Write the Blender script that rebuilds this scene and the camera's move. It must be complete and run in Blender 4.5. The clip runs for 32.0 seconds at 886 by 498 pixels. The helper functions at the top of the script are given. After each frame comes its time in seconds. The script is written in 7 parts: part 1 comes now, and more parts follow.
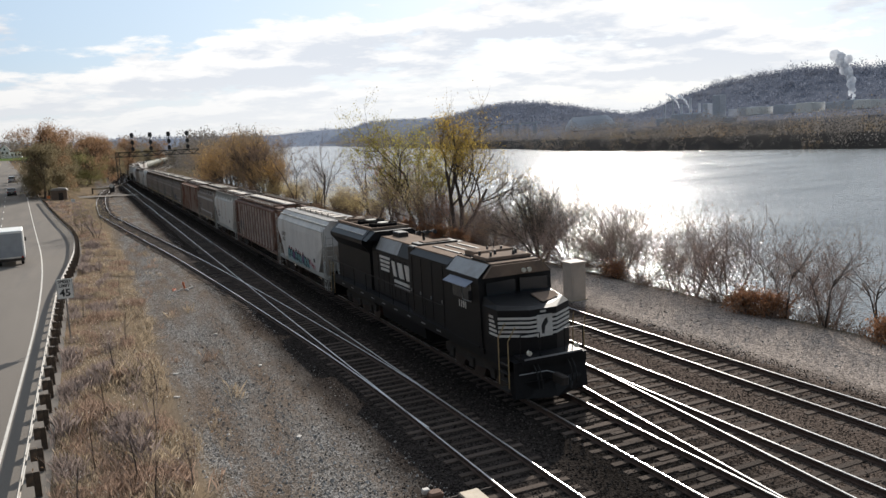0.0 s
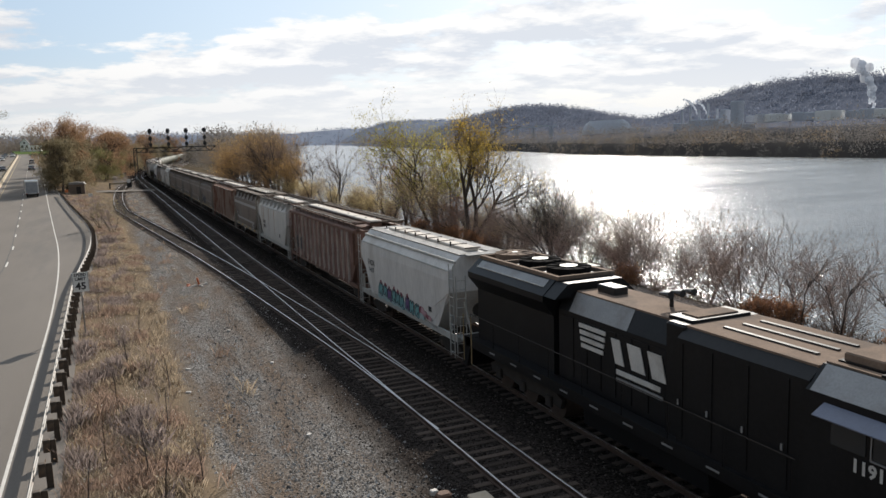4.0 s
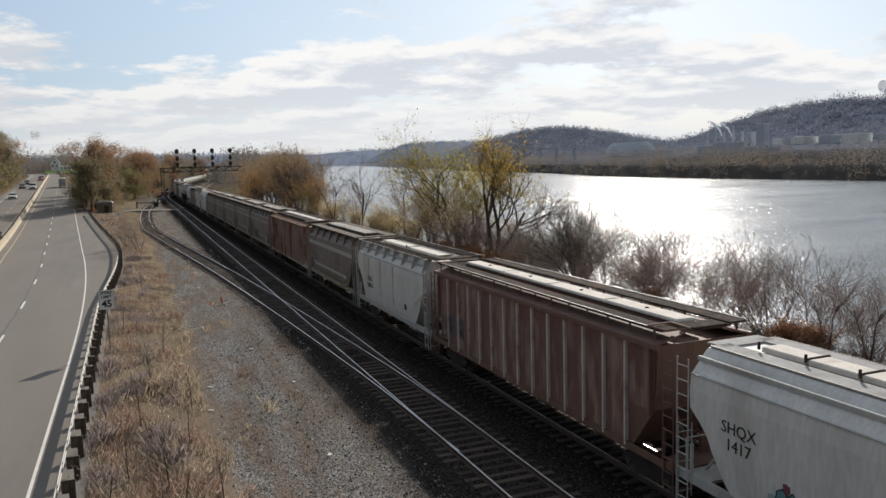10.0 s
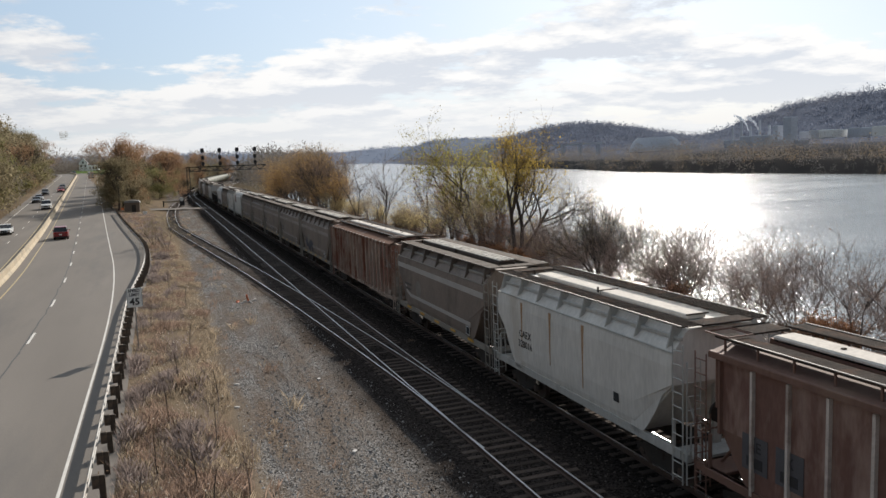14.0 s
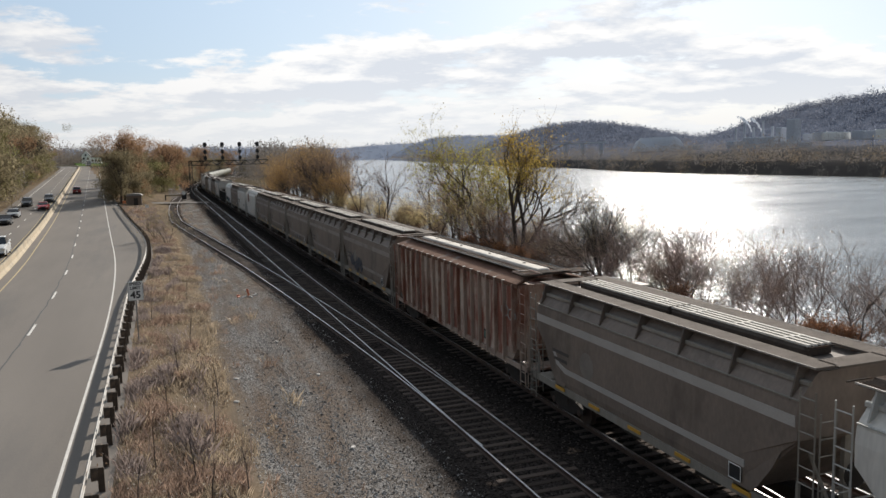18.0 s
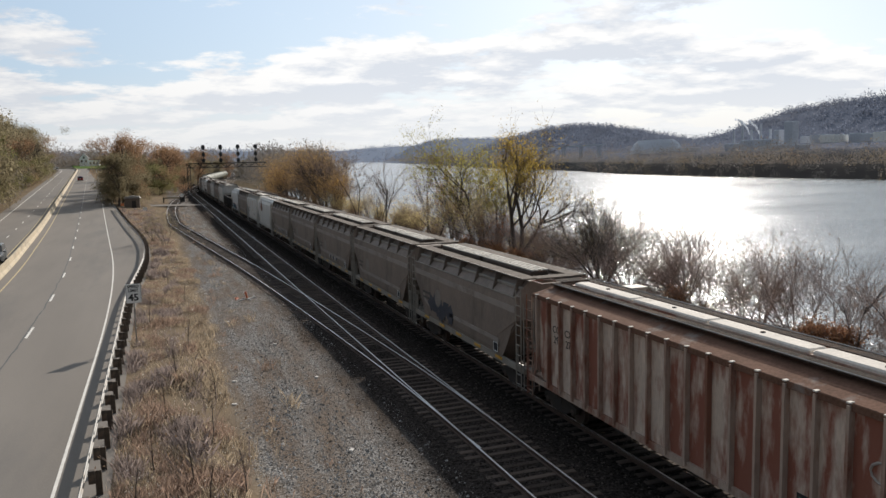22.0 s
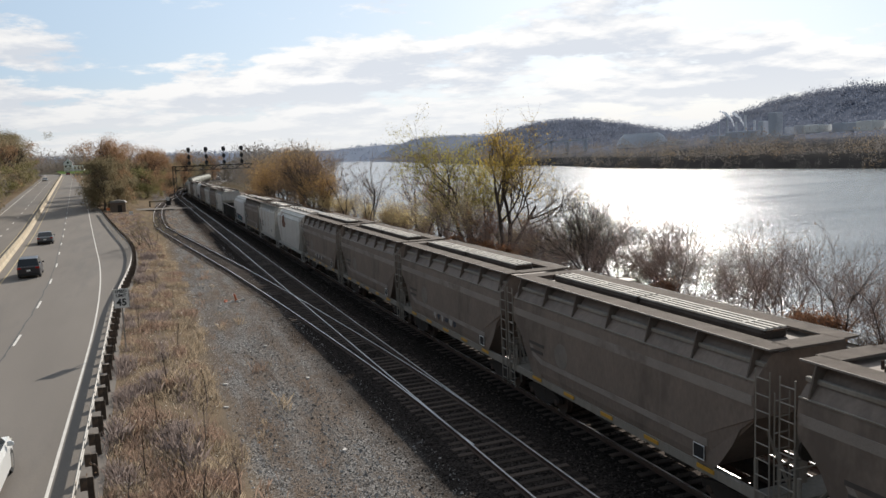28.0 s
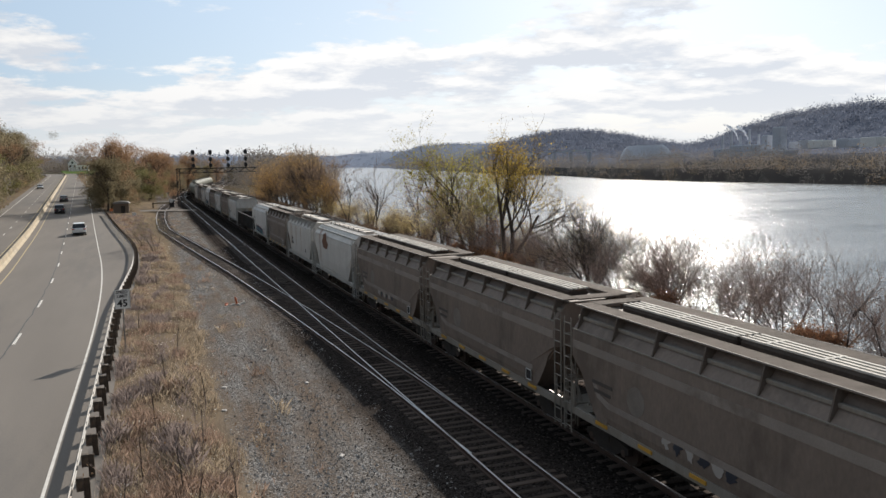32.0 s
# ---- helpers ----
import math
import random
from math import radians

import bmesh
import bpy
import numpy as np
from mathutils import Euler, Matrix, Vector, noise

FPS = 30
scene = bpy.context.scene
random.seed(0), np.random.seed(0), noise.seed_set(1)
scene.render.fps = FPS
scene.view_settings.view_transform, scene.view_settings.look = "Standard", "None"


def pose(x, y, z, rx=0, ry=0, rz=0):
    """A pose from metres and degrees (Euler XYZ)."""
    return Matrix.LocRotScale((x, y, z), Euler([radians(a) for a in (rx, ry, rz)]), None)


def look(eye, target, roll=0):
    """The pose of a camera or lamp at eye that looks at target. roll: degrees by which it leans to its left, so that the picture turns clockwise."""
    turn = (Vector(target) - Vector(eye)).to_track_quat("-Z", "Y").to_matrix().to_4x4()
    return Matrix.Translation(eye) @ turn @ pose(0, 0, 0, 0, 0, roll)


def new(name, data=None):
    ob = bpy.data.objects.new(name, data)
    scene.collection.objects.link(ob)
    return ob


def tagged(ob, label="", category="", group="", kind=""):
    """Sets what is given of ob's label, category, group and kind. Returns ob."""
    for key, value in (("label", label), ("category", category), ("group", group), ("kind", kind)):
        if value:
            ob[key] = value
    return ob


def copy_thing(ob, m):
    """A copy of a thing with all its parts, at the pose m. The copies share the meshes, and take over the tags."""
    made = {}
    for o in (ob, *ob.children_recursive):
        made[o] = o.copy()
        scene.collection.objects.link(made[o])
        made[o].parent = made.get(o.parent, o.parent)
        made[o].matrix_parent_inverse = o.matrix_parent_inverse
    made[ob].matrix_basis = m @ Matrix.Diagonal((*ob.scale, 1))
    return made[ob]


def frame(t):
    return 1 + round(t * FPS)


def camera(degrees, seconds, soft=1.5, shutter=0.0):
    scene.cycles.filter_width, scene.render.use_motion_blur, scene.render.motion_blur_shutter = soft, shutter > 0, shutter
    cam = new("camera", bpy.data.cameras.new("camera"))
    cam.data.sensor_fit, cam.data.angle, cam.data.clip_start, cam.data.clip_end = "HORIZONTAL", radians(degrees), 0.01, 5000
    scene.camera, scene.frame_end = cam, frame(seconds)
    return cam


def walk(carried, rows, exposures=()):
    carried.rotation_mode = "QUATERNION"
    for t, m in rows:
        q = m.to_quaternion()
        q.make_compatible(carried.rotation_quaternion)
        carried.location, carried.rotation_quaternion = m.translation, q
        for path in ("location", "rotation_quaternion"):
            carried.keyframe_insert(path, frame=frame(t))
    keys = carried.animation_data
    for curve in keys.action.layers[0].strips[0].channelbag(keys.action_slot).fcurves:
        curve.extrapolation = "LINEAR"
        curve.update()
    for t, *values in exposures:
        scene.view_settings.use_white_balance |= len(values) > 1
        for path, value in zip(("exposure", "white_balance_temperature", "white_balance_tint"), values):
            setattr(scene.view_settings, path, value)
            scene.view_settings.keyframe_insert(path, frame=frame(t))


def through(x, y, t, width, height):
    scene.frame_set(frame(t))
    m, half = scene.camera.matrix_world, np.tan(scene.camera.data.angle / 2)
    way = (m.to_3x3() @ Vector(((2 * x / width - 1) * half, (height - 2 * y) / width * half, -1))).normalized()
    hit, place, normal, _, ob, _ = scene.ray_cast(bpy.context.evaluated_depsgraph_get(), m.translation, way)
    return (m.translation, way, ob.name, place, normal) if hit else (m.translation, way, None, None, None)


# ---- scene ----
EYE = (0.0, 0.0, 9.21)


def aim(yaw, pitch, roll):
    """Camera pose on the overpass: degrees left of +y, up, and lean."""
    y, p = radians(yaw), radians(pitch)
    way = Vector((-math.sin(y) * math.cos(p), math.cos(y) * math.cos(p), math.sin(p)))
    return look(EYE, Vector(EYE) + way * 50, roll)


cam = camera(59.30, 32.0)
walk(cam, [
    (0, aim(-24.32, -8.29, -2.87)), (0.5, aim(-25.16, -8.40, -2.51)), (1, aim(-25.42, -8.54, -2.41)), (1.5, aim(-25.21, -8.59, -2.55)),
    (2, aim(-24.76, -8.52, -2.48)), (2.5, aim(-24.48, -8.39, -2.40)), (3, aim(-24.24, -8.39, -2.25)), (3.5, aim(-23.78, -8.39, -2.04)),
    (5.5, aim(-22.60, -6.87, -1.53)), (6, aim(-22.66, -6.52, -1.60)), (6.5, aim(-22.51, -6.23, -1.55)), (7, aim(-22.55, -6.08, -1.22)),
    (7.5, aim(-22.49, -6.09, -1.22)), (8, aim(-22.26, -6.21, -1.31)), (8.5, aim(-21.98, -6.31, -1.44)), (9, aim(-21.76, -6.42, -1.36)),
    (9.5, aim(-21.73, -6.46, -1.51)), (10, aim(-21.71, -6.57, -1.59)), (10.5, aim(-21.76, -6.63, -1.69)), (11, aim(-21.75, -6.72, -1.68)),
    (11.5, aim(-21.38, -6.73, -1.83)), (12, aim(-20.72, -6.70, -2.16)), (12.5, aim(-20.16, -6.85, -2.19)), (13, aim(-19.91, -6.80, -2.10)),
    (13.5, aim(-19.90, -6.77, -2.19)), (14, aim(-19.96, -6.74, -2.09)), (14.5, aim(-20.02, -6.74, -2.35)), (16.5, aim(-20.00, -6.73, -1.86)),
    (17, aim(-19.94, -6.84, -1.78)), (17.5, aim(-19.89, -6.89, -1.48)), (18, aim(-19.86, -6.93, -1.33)), (18.5, aim(-19.83, -6.96, -1.25)),
    (19, aim(-19.77, -7.04, -1.30)), (19.5, aim(-19.74, -7.05, -1.52)), (20, aim(-19.77, -7.06, -1.67)), (20.5, aim(-19.94, -6.96, -1.67)),
    (21, aim(-20.00, -6.89, -1.58)), (21.5, aim(-20.00, -6.79, -1.43)), (22, aim(-19.99, -6.75, -1.33)), (22.5, aim(-19.93, -6.74, -1.36)),
    (23, aim(-19.88, -6.73, -1.29)), (23.5, aim(-19.87, -6.78, -1.25)), (24, aim(-19.80, -6.83, -1.44)), (24.5, aim(-19.72, -6.87, -1.33)),
    (25, aim(-19.82, -6.85, -1.47)), (25.5, aim(-20.02, -6.77, -2.46)), (27.5, aim(-20.81, -6.86, -2.73)), (28, aim(-20.82, -6.95, -2.49)),
    (28.5, aim(-20.75, -7.04, -2.40)), (29, aim(-20.72, -7.11, -2.20)), (29.5, aim(-20.62, -7.12, -2.12)), (30, aim(-20.53, -7.07, -2.09)),
    (30.5, aim(-20.50, -7.03, -1.99)), (31, aim(-20.53, -6.86, -1.88)), (31.5, aim(-20.64, -6.61, -1.42)), (32, aim(-20.70, -6.39, -1.31)),
], exposures=[(0, 0.10, 6400, 11), (3.5, 0.08, 6400, 11), (6, -0.10, 6400, 11), (9, -0.10, 6400, 11), (12, 0.0, 6400, 11), (32, 0.03, 6400, 11)])

# ---- world and sun: hazy late autumn afternoon, low sun over the river ----
SUN_AZ, SUN_EL = radians(36.0), radians(28.6)
sun_dir = Vector((math.sin(SUN_AZ) * math.cos(SUN_EL), math.cos(SUN_AZ) * math.cos(SUN_EL), math.sin(SUN_EL)))
world = bpy.data.worlds.new("sky")
scene.world = world
world.use_nodes = True


def build_world():
    nt = world.node_tree
    nt.nodes.clear()
    N, L = nt.nodes.new, nt.links.new
    out, bg = N("ShaderNodeOutputWorld"), N("ShaderNodeBackground")
    bg.inputs["Strength"].default_value = 0.1
    sky = N("ShaderNodeTexSky")
    sky.sky_type, sky.sun_disc = "NISHITA", False
    sky.sun_elevation, sky.sun_rotation = SUN_EL, SUN_AZ
    sky.air_density, sky.dust_density = 1.0, 1.2
    tc, sep = N("ShaderNodeTexCoord"), N("ShaderNodeSeparateXYZ")
    L(tc.outputs["Generated"], sep.inputs[0])

    def math_node(op, a, b):
        n = N("ShaderNodeMath")
        n.operation = op
        for i, v in enumerate((a, b)):
            if isinstance(v, (int, float)):
                n.inputs[i].default_value = v
            else:
                L(v, n.inputs[i])
        return n.outputs[0]

    # cumulus banks low in the sky, drawn out sideways and flattened towards the horizon
    up = math_node("MAXIMUM", sep.outputs[2], 0.0)
    zz = math_node("ADD", up, 0.16)
    comb = N("ShaderNodeCombineXYZ")
    L(math_node("DIVIDE", sep.outputs[0], zz), comb.inputs[0])
    L(math_node("DIVIDE", sep.outputs[1], zz), comb.inputs[1])

    def bank(lift):
        n, sh = N("ShaderNodeTexNoise"), N("ShaderNodeVectorMath")
        n.inputs["Scale"].default_value, n.inputs["Detail"].default_value, n.inputs["Roughness"].default_value = 1.15, 12, 0.60
        n.inputs["Distortion"].default_value = 0.0
        sh.operation = "ADD"
        sh.inputs[1].default_value = (7.3 - lift * 0.55, 2.6 - lift * 0.83, 0.0)
        L(comb.outputs[0], sh.inputs[0])
        L(sh.outputs[0], n.inputs["Vector"])
        return n.outputs["Fac"]

    here, above = bank(0.0), bank(0.16)
    # clouds gather between four and eight degrees and thin out higher up
    band = N("ShaderNodeMapRange")
    band.inputs["From Min"].default_value, band.inputs["From Max"].default_value = 0.10, 0.22
    band.inputs["To Min"].default_value, band.inputs["To Max"].default_value = 0.04, -0.055
    L(sep.outputs[2], band.inputs[0])
    dense = math_node("ADD", here, band.outputs[0])
    cover = N("ShaderNodeMapRange")
    cover.inputs["From Min"].default_value, cover.inputs["From Max"].default_value = 0.46, 0.53
    cover.interpolation_type = "SMOOTHSTEP"
    L(dense, cover.inputs["Value"])
    # sunlit upper rims, bluish-grey bases where the bank is thick overhead
    ramp = N("ShaderNodeValToRGB")
    ramp.color_ramp.elements[0].position, ramp.color_ramp.elements[0].color = 0.40, (10.4, 10.3, 10.0, 1)
    ramp.color_ramp.elements[1].position, ramp.color_ramp.elements[1].color = 0.60, (7.5, 7.9, 8.4, 1)
    L(math_node("ADD", math_node("MULTIPLY", math_node("SUBTRACT", above, here), 2.2), math_node("MULTIPLY", math_node("ADD", here, 0.03), 0.95)), ramp.inputs["Fac"])
    # thin high veil lifts the blue
    veil = N("ShaderNodeMix")
    veil.data_type = "RGBA"
    veil.inputs["Factor"].default_value = 0.70
    L(sky.outputs[0], veil.inputs[6])
    veil.inputs[7].default_value = (5.9, 7.6, 9.4, 1)
    mix = N("ShaderNodeMix")
    mix.data_type = "RGBA"
    L(cover.outputs[0], mix.inputs["Factor"])
    L(veil.outputs[2], mix.inputs[6])
    L(ramp.outputs[0], mix.inputs[7])
    # pale haze low over the horizon
    low = N("ShaderNodeMapRange")
    low.inputs["From Min"].default_value, low.inputs["From Max"].default_value = 0.0, 0.11
    low.inputs["To Min"].default_value, low.inputs["To Max"].default_value = 0.85, 0.0
    low.interpolation_type = "SMOOTHSTEP"
    L(sep.outputs[2], low.inputs[0])
    hazy = N("ShaderNodeMix")
    hazy.data_type = "RGBA"
    L(low.outputs[0], hazy.inputs["Factor"])
    L(mix.outputs[2], hazy.inputs[6])
    hazy.inputs[7].default_value = (8.9, 9.0, 8.9, 1)
    # cloud and haze scatter forwards: bright round the sun, dimmer behind the viewer
    dot = N("ShaderNodeVectorMath")
    dot.operation = "DOT_PRODUCT"
    L(tc.outputs["Generated"], dot.inputs[0])
    dot.inputs[1].default_value = sun_dir
    glow = N("ShaderNodeMapRange")
    glow.inputs["From Min"].default_value, glow.inputs["From Max"].default_value = -0.2, 0.85
    glow.inputs["To Min"].default_value, glow.inputs["To Max"].default_value = 0.35, 0.97
    L(dot.outputs["Value"], glow.inputs[0])
    lit = N("ShaderNodeVectorMath")
    lit.operation = "SCALE"
    L(hazy.outputs[2], lit.inputs[0])
    L(glow.outputs[0], lit.inputs["Scale"])
    L(lit.outputs[0], bg.inputs["Color"])
    L(bg.outputs[0], out.inputs["Surface"])


build_world()
sun = new("sun", bpy.data.lights.new("sun", "SUN"))
sun.data.energy, sun.data.angle, sun.data.color = 4.9, radians(0.6), (1.0, 0.93, 0.82)
sun.matrix_world = look((0, 0, 60), Vector((0, 0, 60)) - sun_dir)


# ---- materials ----
def mat(name, base, rough=0.8, metal=0.0, vary=0.25, scale=3.0, fine=40.0, bump=0.2, dist=0.02, second=None, amount=0.5, patch=0.5, per_object=0.0, island=0.0, stretch=(1, 1, 1), spec=0.5):
    """Two-scale noise material: base colour varied by coarse patches and fine grain, with relief; second: stain colour in patches."""
    m = bpy.data.materials.new(name)
    m.use_nodes = True
    nt = m.node_tree
    N, L = nt.nodes.new, nt.links.new
    b = nt.nodes["Principled BSDF"]
    b.inputs["Roughness"].default_value, b.inputs["Metallic"].default_value = rough, metal
    b.inputs["Specular IOR Level"].default_value = spec
    tc, mp = N("ShaderNodeTexCoord"), N("ShaderNodeMapping")
    mp.inputs["Scale"].default_value = stretch
    L(tc.outputs["Object"], mp.inputs[0])
    co, fi = N("ShaderNodeTexNoise"), N("ShaderNodeTexNoise")
    co.inputs["Scale"].default_value, co.inputs["Detail"].default_value = scale, 5
    fi.inputs["Scale"].default_value, fi.inputs["Detail"].default_value = fine, 3
    for n in (co, fi):
        L(mp.outputs[0], n.inputs["Vector"])

    def mix(fac, a, c, kind="MIX"):
        n = N("ShaderNodeMix")
        n.data_type, n.blend_type = "RGBA", kind
        for i, v in ((0, fac), (6, a), (7, c)):
            if isinstance(v, (int, float)):
                n.inputs[i].default_value = v
            elif isinstance(v, tuple):
                n.inputs[i].default_value = (*v, 1) if len(v) == 3 else v
            else:
                L(v, n.inputs[i])
        return n.outputs[2]

    dark, lite = tuple(c * (1 - vary) for c in base), tuple(min(1, c * (1 + vary)) for c in base)
    add = N("ShaderNodeMath")
    add.operation = "ADD"
    L(co.outputs[0], add.inputs[0])
    L(fi.outputs[0], add.inputs[1])
    rng = N("ShaderNodeMapRange")
    rng.inputs["From Min"].default_value, rng.inputs["From Max"].default_value = 0.65, 1.35
    L(add.outputs[0], rng.inputs[0])
    col = mix(rng.outputs[0], dark, lite)
    if second:
        st = N("ShaderNodeTexNoise")
        st.inputs["Scale"].default_value, st.inputs["Detail"].default_value, st.inputs["Roughness"].default_value = scale * 0.6, 8, 0.65
        L(mp.outputs[0], st.inputs["Vector"])
        r2 = N("ShaderNodeMapRange")
        r2.inputs["From Min"].default_value, r2.inputs["From Max"].default_value = patch, patch + 0.12
        r2.inputs["To Max"].default_value = amount
        L(st.outputs[0], r2.inputs[0])
        col = mix(r2.outputs[0], col, second)
    if per_object or island:
        src = N("ShaderNodeObjectInfo").outputs["Random"] if per_object else N("ShaderNodeNewGeometry").outputs["Random Per Island"]
        r3 = N("ShaderNodeMapRange")
        k = per_object or island
        r3.inputs["To Min"].default_value, r3.inputs["To Max"].default_value = 1 - k, 1 + k
        L(src, r3.inputs[0])
        hs = N("ShaderNodeHueSaturation")
        L(r3.outputs[0], hs.inputs["Value"])
        L(col, hs.inputs["Color"])
        col = hs.outputs[0]
    L(col, b.inputs["Base Color"])
    if bump:
        bp = N("ShaderNodeBump")
        bp.inputs["Strength"].default_value, bp.inputs["Distance"].default_value = bump, dist
        L(fi.outputs[0], bp.inputs["Height"])
        L(bp.outputs[0], b.inputs["Normal"])
    return m


def leafy(m, through=0.5):
    """Lets light through leaves and grass."""
    b = m.node_tree.nodes["Principled BSDF"]
    b.inputs["Transmission Weight"].default_value = 0.0
    nt = m.node_tree
    tr, mx = nt.nodes.new("ShaderNodeBsdfTranslucent"), nt.nodes.new("ShaderNodeMixShader")
    src = b.inputs["Base Color"].links[0].from_socket
    nt.links.new(src, tr.inputs["Color"])
    mx.inputs[0].default_value = through
    nt.links.new(b.outputs[0], mx.inputs[1])
    nt.links.new(tr.outputs[0], mx.inputs[2])
    nt.links.new(mx.outputs[0], nt.nodes["Material Output"].inputs["Surface"])
    return m


M = {}
M["asphalt"] = mat("asphalt", (0.190, 0.168, 0.146), 0.9, spec=0.12, vary=0.16, scale=0.35, fine=50, bump=0.25, dist=0.01, second=(0.115, 0.11, 0.105), amount=0.4, patch=0.52, stretch=(1, 0.15, 1))
M["paint"] = mat("road_paint", (0.62, 0.59, 0.54), 0.8, spec=0.15, vary=0.12, scale=2, fine=30, bump=0.05, second=(0.36, 0.34, 0.31), amount=0.6, patch=0.56)
M["yellow"] = mat("yellow_paint", (0.42, 0.32, 0.16), 0.7, vary=0.15, second=(0.3, 0.27, 0.2), amount=0.5)
M["concrete"] = mat("concrete", (0.44, 0.355, 0.24), 0.85, vary=0.2, scale=0.6, fine=30, bump=0.2, dist=0.01, second=(0.22, 0.19, 0.15), amount=0.5)
M["galv"] = mat("galvanised_steel", (0.24, 0.235, 0.225), 0.55, 0.5, vary=0.2, scale=2, fine=30, bump=0.05, second=(0.25, 0.19, 0.14), amount=0.4)
M["post"] = mat("weathered_post_steel", (0.10, 0.075, 0.055), 0.75, 0.2, vary=0.3, scale=6, fine=60, bump=0.2, second=(0.2, 0.13, 0.08), amount=0.5)
M["railtop"] = mat("polished_rail", (0.62, 0.61, 0.59), 0.30, 1.0, vary=0.08, scale=1, fine=80, bump=0.03, dist=0.002)
M["rail"] = mat("rusty_rail", (0.075, 0.045, 0.032), 0.8, 0.2, vary=0.3, scale=4, fine=80, bump=0.2)
M["tie"] = mat("creosoted_tie", (0.072, 0.055, 0.045), 0.9, spec=0.1, vary=0.35, scale=3, fine=60, bump=0.5, dist=0.01, per_object=0.35, stretch=(0.3, 3, 1))
M["tie_far"] = mat("creosoted_tie_far", (0.07, 0.056, 0.047), 0.9, spec=0.1, vary=0.35, scale=3, fine=60, bump=0.4, dist=0.01, island=0.35)
M["bark"] = mat("bark", (0.07, 0.055, 0.045), 0.9, vary=0.35, scale=2, fine=30, bump=0.5, dist=0.02)
M["bark_pale"] = mat("twig_bark", (0.30, 0.22, 0.18), 0.9, vary=0.3, scale=2, fine=30, bump=0.3)
M["white_paint"] = mat("white_paint", (0.75, 0.74, 0.70), 0.5, vary=0.1, scale=1)
M["black"] = mat("black_paint", (0.012, 0.012, 0.013), 0.5, vary=0.4, scale=1.5, fine=20, bump=0.05)
M["glass"] = mat("dark_glass", (0.02, 0.025, 0.03), 0.08, vary=0.05, bump=0)
M["rubber"] = mat("rubber", (0.02, 0.02, 0.02), 0.85, vary=0.3, bump=0.1)
for key, col, isl in (("leaf_gold", (0.46, 0.33, 0.08), 0.4), ("leaf_green", (0.36, 0.31, 0.08), 0.45), ("leaf_orange", (0.44, 0.285, 0.12), 0.6),
                      ("leaf_rust", (0.34, 0.15, 0.07), 0.4), ("leaf_brown", (0.19, 0.13, 0.085), 0.4), ("leaf_olive", (0.25, 0.21, 0.13), 0.35), ("leaf_dull", (0.22, 0.205, 0.095), 0.35), ("leaf_russet", (0.32, 0.20, 0.12), 0.3), ("leaf_amber", (0.40, 0.215, 0.12), 0.35), ("leaf_bank", (0.56, 0.45, 0.24), 0.45),
                      ("straw", (0.36, 0.29, 0.21), 0.45), ("straw_rust", (0.30, 0.215, 0.165), 0.45), ("weed_grey", (0.26, 0.21, 0.19), 0.4), ("seed", (0.7, 0.66, 0.58), 0.2)):
    M[key] = leafy(mat(key, col, 0.75, vary=0.2, scale=0.7, fine=9, bump=0, island=isl, spec=0.0), 0.6)
# Painted haze: the shore woods are paled, the hill woods also blued.
for key, col, alt in (("wood_far_hazed", (0.205, 0.228, 0.285), (0.21, 0.22, 0.255)), ("wood_shore", (0.25, 0.23, 0.215), (0.28, 0.235, 0.19)), ("wood_tan", (0.30, 0.235, 0.16), (0.3, 0.2, 0.12)), ("wood_haze", (0.24, 0.275, 0.35), (0.24, 0.27, 0.33)), ("wood_near", (0.23, 0.205, 0.18), (0.235, 0.19, 0.135))):
    M[key] = leafy(mat(key, col, 0.95, vary=0.25, scale=0.03, fine=0.3, bump=0, second=alt, amount=0.8, patch=0.5, island=0.07 if key in ("wood_far_hazed", "wood_haze") else 0.2, spec=0.0), 0.4)


